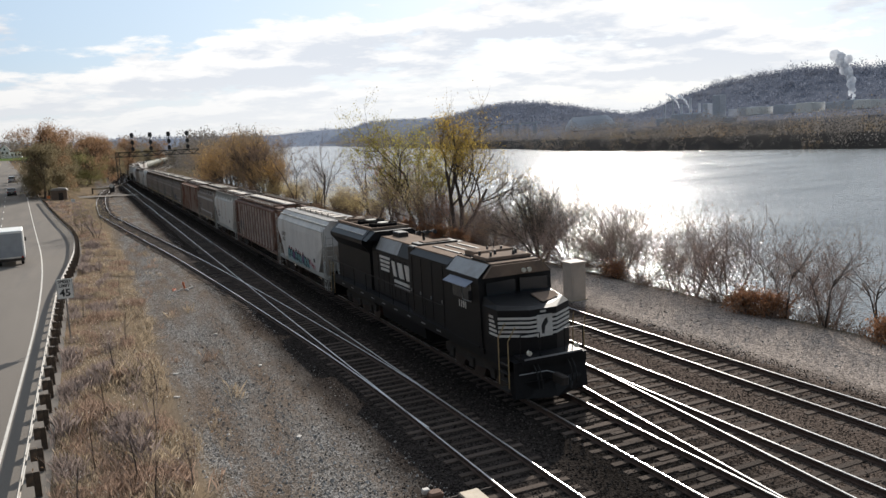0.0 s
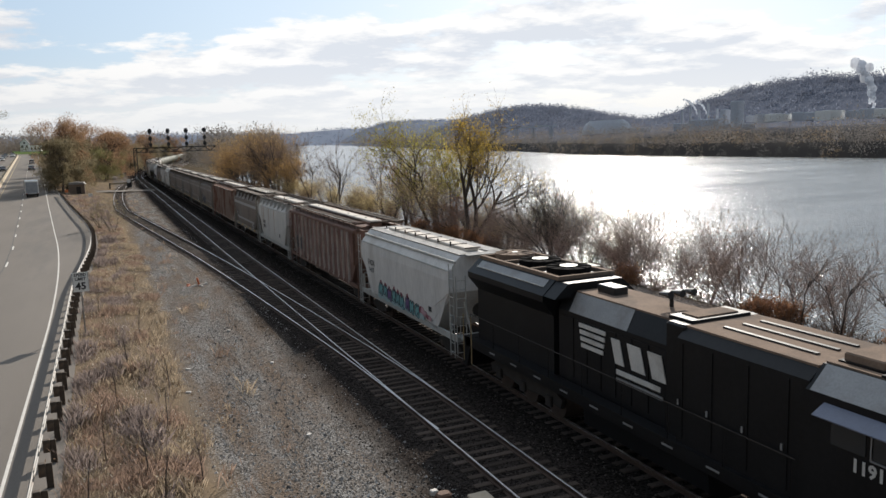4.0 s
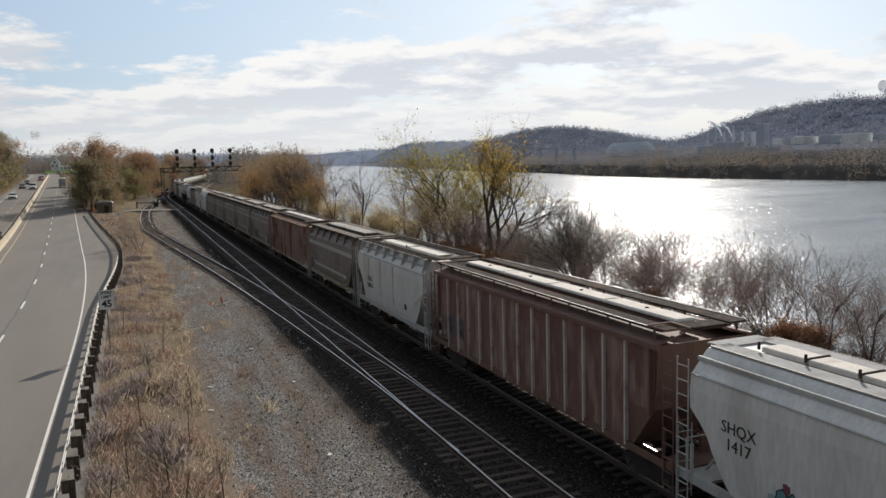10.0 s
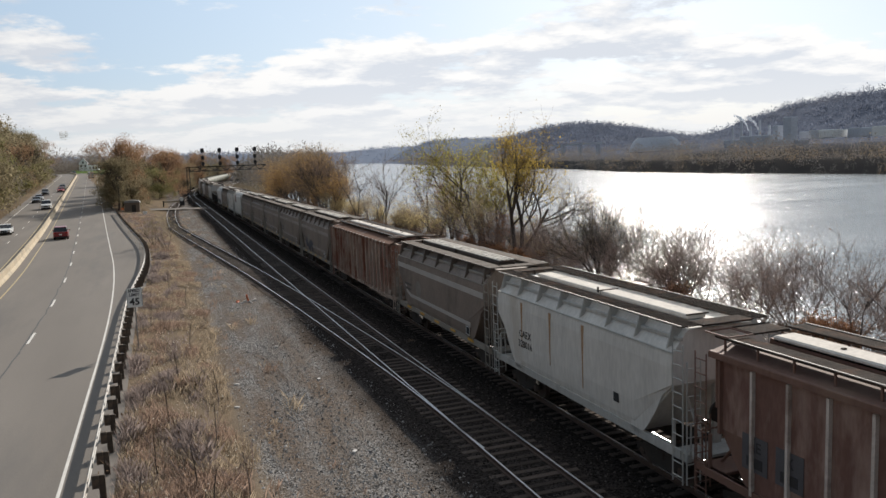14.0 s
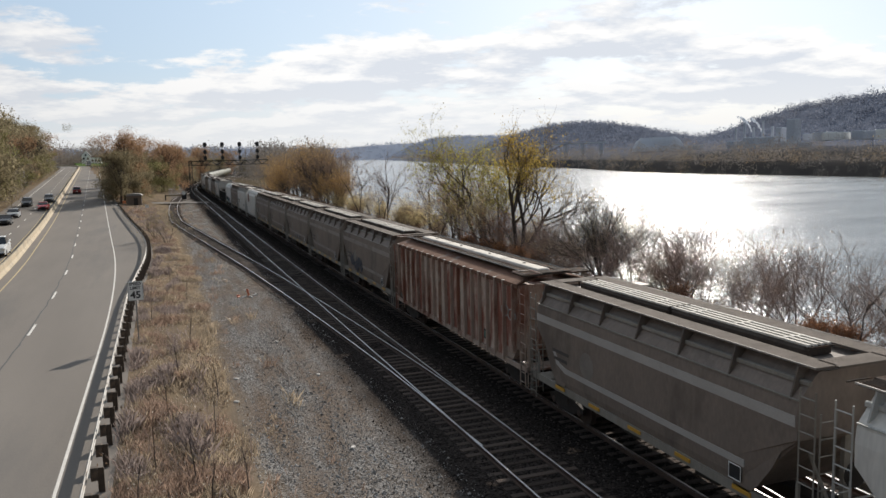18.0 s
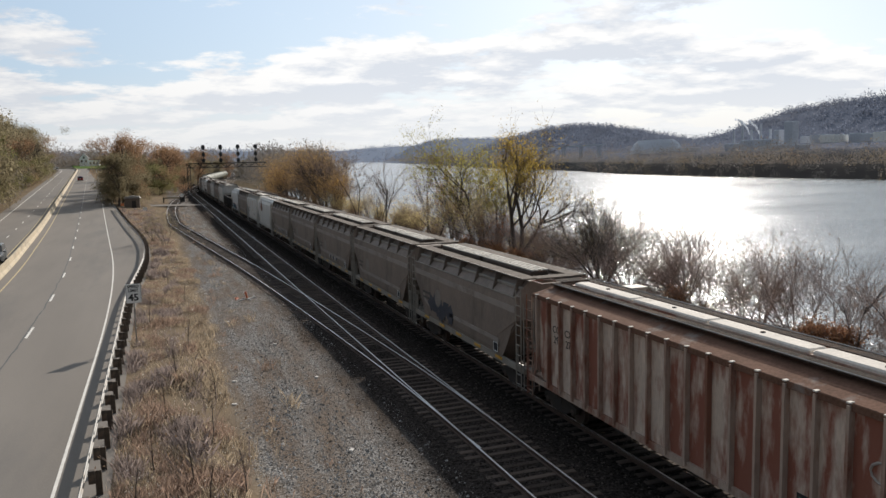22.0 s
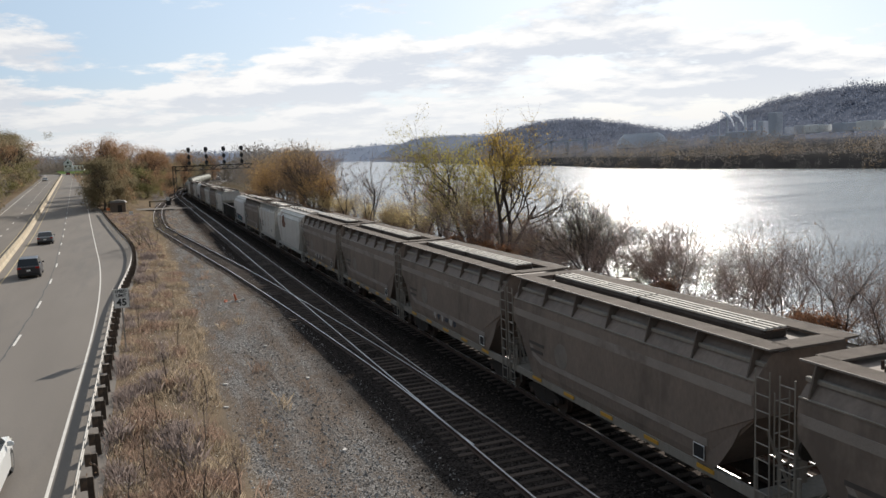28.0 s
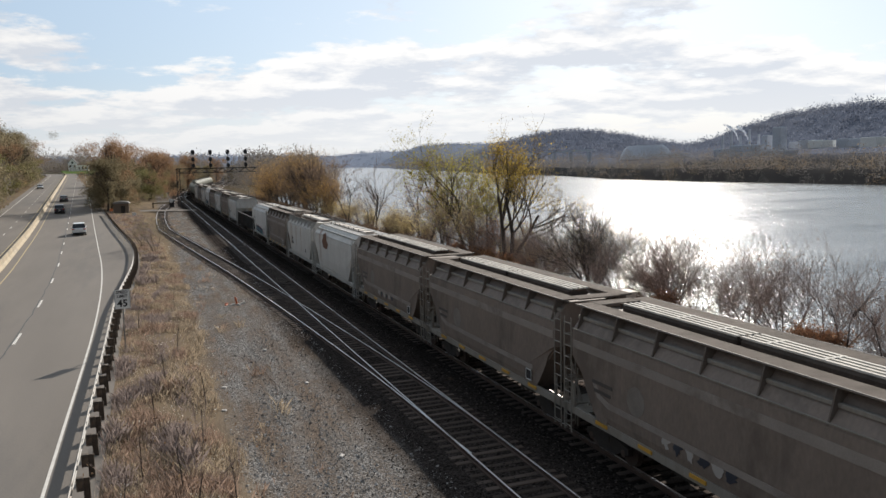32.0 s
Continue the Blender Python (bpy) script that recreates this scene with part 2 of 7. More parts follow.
def ground_material():
    """Dry grass, grey gravel and dark ballast by the plan's own strips, with stones in relief; train shade and far haze
    are painted into the colours.
    """
    m = mat("ground", (0.17, 0.155, 0.14), 0.95, vary=0.2, scale=0.5, fine=9, bump=0, spec=0.0)
    nt = m.node_tree
    N, L = nt.nodes.new, nt.links.new
    b = nt.nodes["Principled BSDF"]
    geo, sep = N("ShaderNodeNewGeometry"), N("ShaderNodeSeparateXYZ")
    L(geo.outputs["Position"], sep.inputs[0])
    wob = N("ShaderNodeTexNoise")
    wob.inputs["Scale"].default_value, wob.inputs["Detail"].default_value = 0.35, 6
    L(geo.outputs["Position"], wob.inputs["Vector"])

    def step(lo, hi, amp):
        a = N("ShaderNodeMath")
        a.operation = "MULTIPLY_ADD"
        L(wob.outputs[0], a.inputs[0])
        a.inputs[1].default_value = amp
        L(sep.outputs[0], a.inputs[2])
        r = N("ShaderNodeMapRange")
        r.inputs["From Min"].default_value, r.inputs["From Max"].default_value = lo + amp / 2, hi + amp / 2
        L(a.outputs[0], r.inputs[0])
        return r.outputs[0]

    def mix(fac, a, c):
        n = N("ShaderNodeMix")
        n.data_type = "RGBA"
        for i, v in ((0, fac), (6, a), (7, c)):
            if isinstance(v, tuple):
                n.inputs[i].default_value = (*v, 1)
            elif isinstance(v, float):
                n.inputs[i].default_value = v
            else:
                L(v, n.inputs[i])
        return n.outputs[2]

    vor = N("ShaderNodeTexVoronoi")
    vor.inputs["Scale"].default_value = 19
    L(geo.outputs["Position"], vor.inputs["Vector"])
    spk = N("ShaderNodeSeparateColor")
    L(vor.outputs["Color"], spk.inputs[0])
    gr = N("ShaderNodeTexNoise")
    gr.inputs["Scale"].default_value, gr.inputs["Detail"].default_value, gr.inputs["Roughness"].default_value = 1.0, 9, 0.62
    along = N("ShaderNodeMapping")
    along.inputs["Scale"].default_value = (1.0, 0.16, 1.0)
    L(geo.outputs["Position"], along.inputs[0])
    L(along.outputs[0], gr.inputs["Vector"])
    grv = N("ShaderNodeMapRange")
    grv.inputs["From Min"].default_value, grv.inputs["From Max"].default_value = 0.40, 0.62
    L(gr.outputs[0], grv.inputs[0])
    few = N("ShaderNodeMapRange")
    few.inputs["From Min"].default_value = 0.3
    L(spk.outputs[2], few.inputs[0])
    stone = mix(few.outputs[0], (0.06, 0.056, 0.052), (0.36, 0.34, 0.32))
    gravel = mix(grv.outputs[0], stone, mix(spk.outputs[1], (0.055, 0.042, 0.033), (0.22, 0.172, 0.135)))
    # this dark tone holds coal dust and the train's shade together
    ballast = mix(spk.outputs[0], (0.006, 0.005, 0.005), (0.060, 0.050, 0.044))
    dry = mix(grv.outputs[0], (0.22, 0.165, 0.11), (0.15, 0.12, 0.09))
    bank = mix(grv.outputs[0], (0.11, 0.085, 0.06), (0.07, 0.06, 0.04))
    col = mix(step(1.9, 2.9, 1.6), dry, gravel)
    col = mix(step(6.4, 7.6, 1.4), col, ballast)
    # shade under the train painted in as a nearly black strip
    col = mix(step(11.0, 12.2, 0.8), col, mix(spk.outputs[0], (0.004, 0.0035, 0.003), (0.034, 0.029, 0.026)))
    # sunlit ballast beyond the train: a lighter, browner copy
    col = mix(step(15.0, 16.6, 1.2), col, mix(spk.outputs[0], (0.02, 0.016, 0.013), (0.16, 0.125, 0.105)))
    col = mix(step(23.0, 24.3, 1.0), col, mix(spk.outputs[0], (0.09, 0.077, 0.068), (0.48, 0.41, 0.36)))
    col = mix(step(28.6, 30.2, 1.5), col, bank)
    col = mix(step(200.0, 240.0, 4.0), col, (0.05, 0.047, 0.045))
    # far hills: haze painted in, the colour turning paler and bluer with distance
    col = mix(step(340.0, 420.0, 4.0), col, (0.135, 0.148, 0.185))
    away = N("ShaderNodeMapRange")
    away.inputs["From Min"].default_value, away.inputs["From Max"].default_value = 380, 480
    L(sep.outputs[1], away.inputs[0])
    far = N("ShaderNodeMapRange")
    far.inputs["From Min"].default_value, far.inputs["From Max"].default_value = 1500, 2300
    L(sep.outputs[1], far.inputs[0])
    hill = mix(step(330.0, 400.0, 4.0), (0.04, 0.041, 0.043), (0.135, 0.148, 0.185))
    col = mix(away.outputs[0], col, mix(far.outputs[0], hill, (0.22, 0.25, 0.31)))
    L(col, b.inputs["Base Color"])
    bp = N("ShaderNodeBump")
    bp.inputs["Strength"].default_value, bp.inputs["Distance"].default_value = 0.6, 0.035
    L(vor.outputs["Distance"], bp.inputs["Height"])
    L(bp.outputs[0], b.inputs["Normal"])
    return m


M["ground"] = ground_material()


def water_material():
    m = bpy.data.materials.new("river_water")
    m.use_nodes = True
    nt = m.node_tree
    N, L = nt.nodes.new, nt.links.new
    b = nt.nodes["Principled BSDF"]
    b.inputs["Base Color"].default_value = (0.15, 0.165, 0.17, 1)
    b.inputs["Roughness"].default_value, b.inputs["IOR"].default_value = 0.3, 1.33
    b.inputs["Specular IOR Level"].default_value = 0.62
    geo = N("ShaderNodeNewGeometry")
    # wind streaks: calmer and rougher patches drawn out across the stream
    mp, wind, wr = N("ShaderNodeMapping"), N("ShaderNodeTexNoise"), N("ShaderNodeMapRange")
    mp.inputs["Scale"].default_value = (0.012, 0.06, 1)
    mp.inputs["Rotation"].default_value = (0, 0, 0.45)
    L(geo.outputs["Position"], mp.inputs[0])
    wind.inputs["Scale"].default_value, wind.inputs["Detail"].default_value = 1.6, 2
    L(mp.outputs[0], wind.inputs["Vector"])
    wr.inputs["From Min"].default_value, wr.inputs["From Max"].default_value = 0.3, 0.7
    wr.inputs["To Min"].default_value, wr.inputs["To Max"].default_value = 0.13, 0.20
    L(wind.outputs[0], wr.inputs[0])
    L(wr.outputs[0], b.inputs["Roughness"])
    h = []
    for sc, det in ((0.3, 2), (1.6, 4)):
        n = N("ShaderNodeTexNoise")
        n.inputs["Scale"].default_value, n.inputs["Detail"].default_value = sc, det
        L(geo.outputs["Position"], n.inputs["Vector"])
        h.append(n.outputs[0])
    b1, b2 = N("ShaderNodeBump"), N("ShaderNodeBump")
    b1.inputs["Strength"].default_value, b1.inputs["Distance"].default_value = 0.3, 0.4
    b2.inputs["Strength"].default_value, b2.inputs["Distance"].default_value = 0.9, 0.19
    L(h[0], b1.inputs["Height"])
    L(h[1], b2.inputs["Height"])
    L(b1.outputs[0], b2.inputs["Normal"])
    L(b2.outputs[0], b.inputs["Normal"])
    return m


M["water"] = water_material()


# ---- mesh builder ----
class Build:
    """Collects vertices and faces for one mesh."""

    def __init__(self):
        self.v, self.f = [], []

    def add(self, verts, faces):
        k = len(self.v)
        self.v.extend(verts)
        self.f.extend([tuple(i + k for i in f) for f in faces])
        return self

    def box(self, x, y, z, sx, sy, sz, bevel=0.0):
        """Box by its centre and sizes; bevel cuts the four upright edges and the top edges."""
        a, b, c = sx / 2, sy / 2, sz / 2
        if not bevel:
            vs = [(x + i * a, y + j * b, z + k * c) for k in (-1, 1) for i, j in ((-1, -1), (1, -1), (1, 1), (-1, 1))]
            return self.add(vs, [(3, 2, 1, 0), (4, 5, 6, 7), (0, 1, 5, 4), (1, 2, 6, 5), (2, 3, 7, 6), (3, 0, 4, 7)])
        e = bevel

        def ring(ax, bx, zz):
            return [(x - ax + e, y - bx, zz), (x + ax - e, y - bx, zz), (x + ax, y - bx + e, zz), (x + ax, y + bx - e, zz),
                    (x + ax - e, y + bx, zz), (x - ax + e, y + bx, zz), (x - ax, y + bx - e, zz), (x - ax, y - bx + e, zz)]
        return self.loft([ring(a, b, z - c), ring(a, b, z + c - e), ring(a - e, b - e, z + c)], caps=True)

    def loft(self, rings, caps=True, closed=True):
        k, n = len(self.v), len(rings[0])
        for r in rings:
            self.v.extend(r)
        for s in range(len(rings) - 1):
            for i in range(n if closed else n - 1):
                j = (i + 1) % n
                self.f.append((k + s * n + i, k + s * n + j, k + (s + 1) * n + j, k + (s + 1) * n + i))
        if caps:
            self.f.append(tuple(k + i for i in reversed(range(n))))
            self.f.append(tuple(k + (len(rings) - 1) * n + i for i in range(n)))
        return self

    def tube(self, p, q, r0, r1=None, n=6, caps=True):
        p, q = Vector(p), Vector(q)
        d = (q - p).normalized()
        s = d.cross((0, 0, 1) if abs(d.z) < 0.9 else (1, 0, 0)).normalized()
        t = d.cross(s)
        r1 = r0 if r1 is None else r1
        ring = lambda o, r: [tuple(o + (s * math.cos(6.28319 * i / n) + t * math.sin(6.28319 * i / n)) * r) for i in range(n)]
        return self.loft([ring(p, r0), ring(q, r1)], caps)

    def path(self, pts, r, n=5):
        for a, b in zip(pts, pts[1:]):
            self.tube(a, b, r, r, n)
        return self

    def prism(self, outline, y0, y1):
        """Outline of (x, z) pairs drawn out from y0 to y1."""
        return self.loft([[(x, y0, z) for x, z in outline], [(x, y1, z) for x, z in outline]])

    def prism_x(self, outline, x0, x1):
        return self.loft([[(x0, y, z) for y, z in outline], [(x1, y, z) for y, z in outline]])

    def mesh(self, name, material, smooth=False):
        me = bpy.data.meshes.new(name)
        me.from_pydata(self.v, [], self.f)
        me.materials.append(material)
        if smooth:
            me.polygons.foreach_set("use_smooth", [True] * len(me.polygons))
        me.update()
        return me


def part(name, b, material, parent=None, label="", smooth=False, at=None):
    """Links a Build (or a ready mesh) as one mesh object under a thing or a part."""
    ob = new(name, b.mesh(name, material, smooth) if isinstance(b, Build) else b)
    if parent:
        ob.parent = parent
    if at:
        ob.location = at
    if label:
        ob["label"] = label
    return ob


def thing(name, label, category, group="", at=None, kind=""):
    ob = new(name)
    if at is not None:
        ob.matrix_basis = at
    return tagged(ob, label, category, group, kind)


def smooth01(a, b, x):
    t = min(1.0, max(0.0, (x - a) / (b - a)))
    return t * t * (3 - 2 * t)


# ---- plan: bends of the road and of the tracks ----
def road_bend(y):
    if y < 40:
        return 0.0
    return -0.0007 * (y - 40) ** 2 if y < 93.6 else -2.01 - 0.068 * (y - 93.6) - 0.002 * max(0.0, y - 430) ** 2


def rise(y):
    """The road climbs gently beyond the bend."""
    y = min(y, 470.0)
    return 0.0215 * (y - 130) if y > 150 else 0.00001075 * 25 * max(0.0, y - 110) ** 2


def track_bend(y):
    if y < 235:
        return 0.0
    return 0.0006 * (y - 235) ** 2 if y < 351.7 else 8.17 + 0.14 * (y - 351.7)


def guard_x(y):
    """Line of the guardrail: it swings out where the shoulder widens, then follows the road."""
    return -2.05 + 0.8 * smooth01(52, 78, y) - (0.0 if y < 80 else 0.0019 * (y - 80) ** 2 if y < 104 else 1.094 + 0.0912 * (y - 104))


def far_bank(y):
    """East shore of the river: x by y."""
    if y < 420:
        return 276.0 + 6 * math.sin(y / 70)
    return 276.0 + (y - 420) * 0.20 + 6 * math.sin(y / 70)


def height(x, y):
    """The lie of the land; rails are at 0."""
    fb = far_bank(y)
    if x < -21 + road_bend(y):
        d = -21 + road_bend(y) - x
        return -0.06 + rise(y) + 10 * smooth01(3, 60, d) + 25 * smooth01(60, 400, d)
    if x < -1.6 and x < guard_x(y) + 0.4:
        return -0.06 + rise(y)
    if x < 3:
        g = guard_x(y) + 0.4
        return (-0.06 + rise(y)) * (1 - smooth01(g, 3, x)) - 0.22 * smooth01(g, 3, x)
    if x < 29.3 + track_bend(y):
        return -0.22 + 0.03 * (smooth01(7, 8.2, x) - smooth01(23, 24.2, x))
    sh = 29.3 + track_bend(y) + max(0.0, 0.2 * y - 29.3 - track_bend(y)) * smooth01(340, 440, y)
    if x < sh:
        return -0.22
    if x < fb - 9:
        return -0.22 - 7.5 * smooth01(sh, sh + 11, x)
    z = -7.0 + 9.0 * smooth01(fb - 9, fb + 12, x) + 6 * smooth01(fb + 30, fb + 110, x)
    z += 43 * math.exp(-((x - 640) / 82) ** 2 / 2) * (1 - smooth01(640, 735, y)) * (0.86 + 0.14 * math.cos((y - 560) / 60))
    for cx, cy, sx, sy, h in ((690, 1210, 105, 160, 45), (640, 2300, 300, 260, 26), (1100, 2300, 330, 400, 42), (1350, 1000, 300, 500, 34)):
        z += h * math.exp(-((x - cx) / sx) ** 2 / 2 - ((y - cy) / sy) ** 2 / 2) * smooth01(fb + 20, fb + 160, x)
    return z


def build_ground():
    xs = [-3000, -1500, -800, -400, -250, -160, -110, -85, -70, -58, -48, -40, -34, -30, -27, -24, -22, -20, -12, -6, -1.6, -0.8, 0, 0.8, 1.6, 2.4, 3, 4, 5, 6, 8, 12, 16, 20, 24, 26, 27, 28, 29]
    xs += [29.3 + 0.9 * i for i in range(14)] + [44, 48, 54, 62, 75, 90, 120, 160, 200, 240, 255] + [262 + 4 * i for i in range(16)] + [335 + 14 * i for i in range(20)]
    xs += [630 + 25 * i for i in range(26)] + [1350, 1500, 1700, 2000, 2500, 3200]
    ys = [-800, -300, -120, -60, -20] + [0 + 5 * i for i in range(60)] + [300 + 12 * i for i in range(40)] + [790 + 30 * i for i in range(40)] + [2000 + 90 * i for i in range(12)] + [3200, 3700, 4500]
    b = Build()
    for y in ys:
        for x in xs:
            z = height(x, y)
            if 2 < x < 29 and y < 300:
                z += 0.035 * (noise.noise((x * 0.9, y * 0.5, 0)) + noise.noise((x * 0.3, y * 0.2, 5)))
            if y > 2600:
                z += (55 + 25 * noise.noise((x / 400, 3, 0))) * smooth01(2600, 3400, y)
            b.v.append((x, y, z))
    n = len(xs)
    b.f = [(j * n + i, j * n + i + 1, (j + 1) * n + i + 1, (j + 1) * n + i) for j in range(len(ys) - 1) for i in range(n - 1)]
    tagged(part("ground", b, M["ground"], smooth=True), "gravel, dark ballast and dry grass along the tracks and river bank, far hills tinted for haze", "ground", kind="structure")
    w = Build().add([(20, -900, -4), (1600, -900, -4), (1600, 3400, -4), (20, 3400, -4)], [(0, 1, 2, 3)])
    tagged(part("water", w, M["water"]), "rippled grey river water glittering in the low sun", "river", kind="structure")


build_ground()


def strip(b, fx0, fx1, z, ys, thick=0.0, climb=False):
    """Ribbon between two x-of-y curves."""
    k = len(b.v)
    zf = (lambda y: z + rise(y)) if climb else (lambda y: z)
    for y in ys:
        b.v += [(fx0(y), y, zf(y)), (fx1(y), y, zf(y))]
    for i in range(len(ys) - 1):
        j = k + 2 * i
        b.f.append((j, j + 1, j + 3, j + 2))
    if thick:
        k2 = len(b.v)
        for y in ys:
            b.v += [(fx0(y), y, zf(y) - thick), (fx1(y), y, zf(y) - thick)]
        for i in range(len(ys) - 1):
            j, q = k + 2 * i, k2 + 2 * i
            b.f += [(q, j, j + 2, q + 2), (j + 1, q + 1, q + 3, j + 3)]
    return b


def build_road():
    ys = [-790, -400, -60] + [-20 + 5 * i for i in range(64)] + [310 + 15 * i for i in range(26)]
    road = part("road", strip(Build(), lambda y: -20.8 + road_bend(y), lambda y: guard_x(y) + 0.25, 0.0, ys, 0.2, True), M["asphalt"])
    tagged(road, "worn grey asphalt four-lane highway with faded lane paint", "road", kind="structure")
    for nm, x, w, m in (("edge_line", -3.3, 0.10, "paint"), ("edge_line", -11.05, 0.12, "yellow"), ("edge_line", -13.3, 0.12, "yellow"), ("edge_line", -19.2, 0.14, "paint")):
        part(nm, strip(Build(), lambda y, x=x, w=w: x - w / 2 + road_bend(y), lambda y, x=x, w=w: x + w / 2 + road_bend(y), 0.004, ys, 0, True), M[m], road)
    for x, y0 in ((-7.15, 34.3), (-15.5, 30.0)):
        for i in range(-3, 30):
            y = y0 + 12.19 * i
            part("lane_dash", strip(Build(), lambda q: x - 0.07 + road_bend(q), lambda q: x + 0.07 + road_bend(q), 0.004, [y, y + 1.5, y + 3.05], 0, True), M["paint"], road)
    # dark tar joint that runs beside the dashes
    tar = mat("tar_joint", (0.05, 0.048, 0.046), 0.7, vary=0.2)
    tar_ys = [0.7 * i for i in range(330)]
    part("tar_joint", strip(Build(), lambda y: -7.33 + road_bend(y) + 0.10 * noise.noise((0, y * 0.35, 2)), lambda y: -7.25 + road_bend(y) + 0.10 * noise.noise((0, y * 0.35, 2)) + 0.05 * noise.noise((0, y * 0.9, 6)), 0.003, tar_ys, 0, True), tar, road)
    # concrete barrier, cast in lengths
    bar = thing("median_barrier", "tan concrete safety barrier between the carriageways", "barrier", kind="structure")
    prof = [(-0.30, 0), (0.30, 0), (0.30, 0.08), (0.12, 0.33), (0.08, 0.81), (-0.08, 0.81), (-0.12, 0.33), (-0.30, 0.08)]
    y = -12.0
    while y < 560:
        ln = 6.0 if y < 200 else 15.0
        a, c = -12.15 + road_bend(y), -12.15 + road_bend(y + ln)
        part("barrier_length", Build().loft([[(a + px, y + 0.012, pz + rise(y)) for px, pz in prof], [(c + px, y + ln - 0.012, pz + rise(y + ln)) for px, pz in prof]]), M["concrete"], bar)
        y += ln


build_road()


def build_guardrail():
    g = thing("guardrail", "galvanised corrugated guardrail on dark steel posts beside the road", "guardrail")
    wave = [(0.0, 0.0), (0.035, 0.04), (0.035, 0.09), (0.0, 0.13), (0.0, 0.18), (0.035, 0.22), (0.035, 0.27), (0.0, 0.31)]
    y, post = 4.0, Build().box(0, 0, 0.37, 0.16, 0.014, 0.78).box(-0.08, 0, 0.37, 0.014, 0.13, 0.78).box(0.08, 0, 0.37, 0.014, 0.13, 0.78).mesh("post", M["post"])
    block = Build().box(0, 0, 0, 0.19, 0.17, 0.38, 0.012).mesh("blockout", M["post"])
    while y < 158:
        x, x2 = guard_x(y), guard_x(y + 3.81)
        rings = [[(xx - 0.36 - px, yy, 0.42 + pz + rise(yy)) for px, pz in wave] + [(xx - 0.365 - px + 0.008, yy, 0.42 + pz + rise(yy)) for px, pz in reversed(wave)] for xx, yy in ((x, y - 0.05), (x2, y + 3.86))]
        part("rail", Build().loft(rings), M["galv"], g)
        for k in (0, 1):
            yy = y + 1.905 * k
            xx = guard_x(yy)
            part("post", post, None, g, at=(xx, yy, -0.05 + rise(yy)))
            part("blockout", block, None, g, at=(xx - 0.17, yy, 0.55 + rise(yy)))
        y += 3.81


build_guardrail()

# ---- tracks ----
TRACKS = {"near": 9.83, "train": 13.91, "third": 17.94, "bank": 21.46}
RAIL = [(-0.07, -0.17), (0.07, -0.17), (0.07, -0.155), (0.012, -0.13), (0.012, -0.04), (0.036, -0.032), (0.036, -0.004), (-0.036, -0.004), (-0.036, -0.032), (-0.012, -0.04), (-0.012, -0.13), (-0.07, -0.155)]


def rail_along(fx, ys, parent, shine=True):
    b = Build().loft([[(fx(y) + px, y, pz) for px, pz in RAIL] for y in ys])
    r = part("rail", b, M["rail"], parent)
    if shine:
        crown = [(-0.037, -0.020), (-0.030, -0.007), (-0.016, 0.001), (0.016, 0.001), (0.030, -0.007), (0.037, -0.020), (0.0, -0.022)]
        part("rail_head", Build().loft([[(fx(y) + px, y, pz) for px, pz in crown] for y in ys]), M["railtop"], r, "bright polished running surface")


def siding_x(y):
    """Centre of the siding that leaves the near track."""
    if y < 22:
        return 9.83
    if y < 34:
        return 9.83 - 0.0023 * (y - 22) ** 2
    if y < 70:
        return 9.5 - 0.055 * (y - 34) - 0.00035 * (y - 34) ** 2
    if y < 128:
        return 7.07 - 0.0885 * (y - 70) - 0.0000794 * (y - 70) ** 2 + (0.00024 * (y - 92) ** 2 if y > 92 else 0)
    return 2.14 + 0.0006 * (y - 142) ** 2 - 0.12


def build_tracks():
    far = [-40, 0] + [10 * i for i in range(1, 24)] + [235 + 15 * i for i in range(30)]
    for key, x in TRACKS.items():
        t = thing("railway_track", {"near": "railway track with a turnout on dark ballast", "train": "railway track on creosoted ties under the freight train",
                                    "third": "railway track with bright worn rails on ties", "bank": "railway track beside the gravel bank"}[key], "railway track", kind="structure")
        for s in (-0.7525, 0.7525):
            rail_along(lambda y: x + s + track_bend(y), far, t)
        build_ties(t, lambda y: x + track_bend(y), 8.0, 62.0 if key == "near" else 48.0, 330.0, 2.6)
    t = thing("railway_siding", "curved railway siding leaving the near track by a turnout", "railway track", kind="structure")
    ys = [22 + 2 * i for i in range(54)] + [132 + 6 * i for i in range(26)]
    for s in (-0.7525, 0.7525):
        rail_along(lambda y: siding_x(y) + s + (0.06 if y < 24 and s < 0 else 0), ys, t)
    build_ties(t, siding_x, 44.0, 75.0, 240.0, 2.6)
    # crossover between the train's track and the third track, close to the overpass
    t = thing("railway_crossover", "crossover rails joining two tracks with long switch ties", "railway track", kind="structure")
    cx = lambda y: 13.91 + 4.03 * smooth01(-18.0, 54.0, y)
    ys = [-14 + 2 * i for i in range(32)]
    for s in (-0.7525, 0.7525):
        rail_along(lambda y: cx(y) + s, ys, t)
    build_ties(t, lambda y: 15.9, 8.3, 34.0, 34.0, 4.0, 0.76)


TIE_MESH = {}


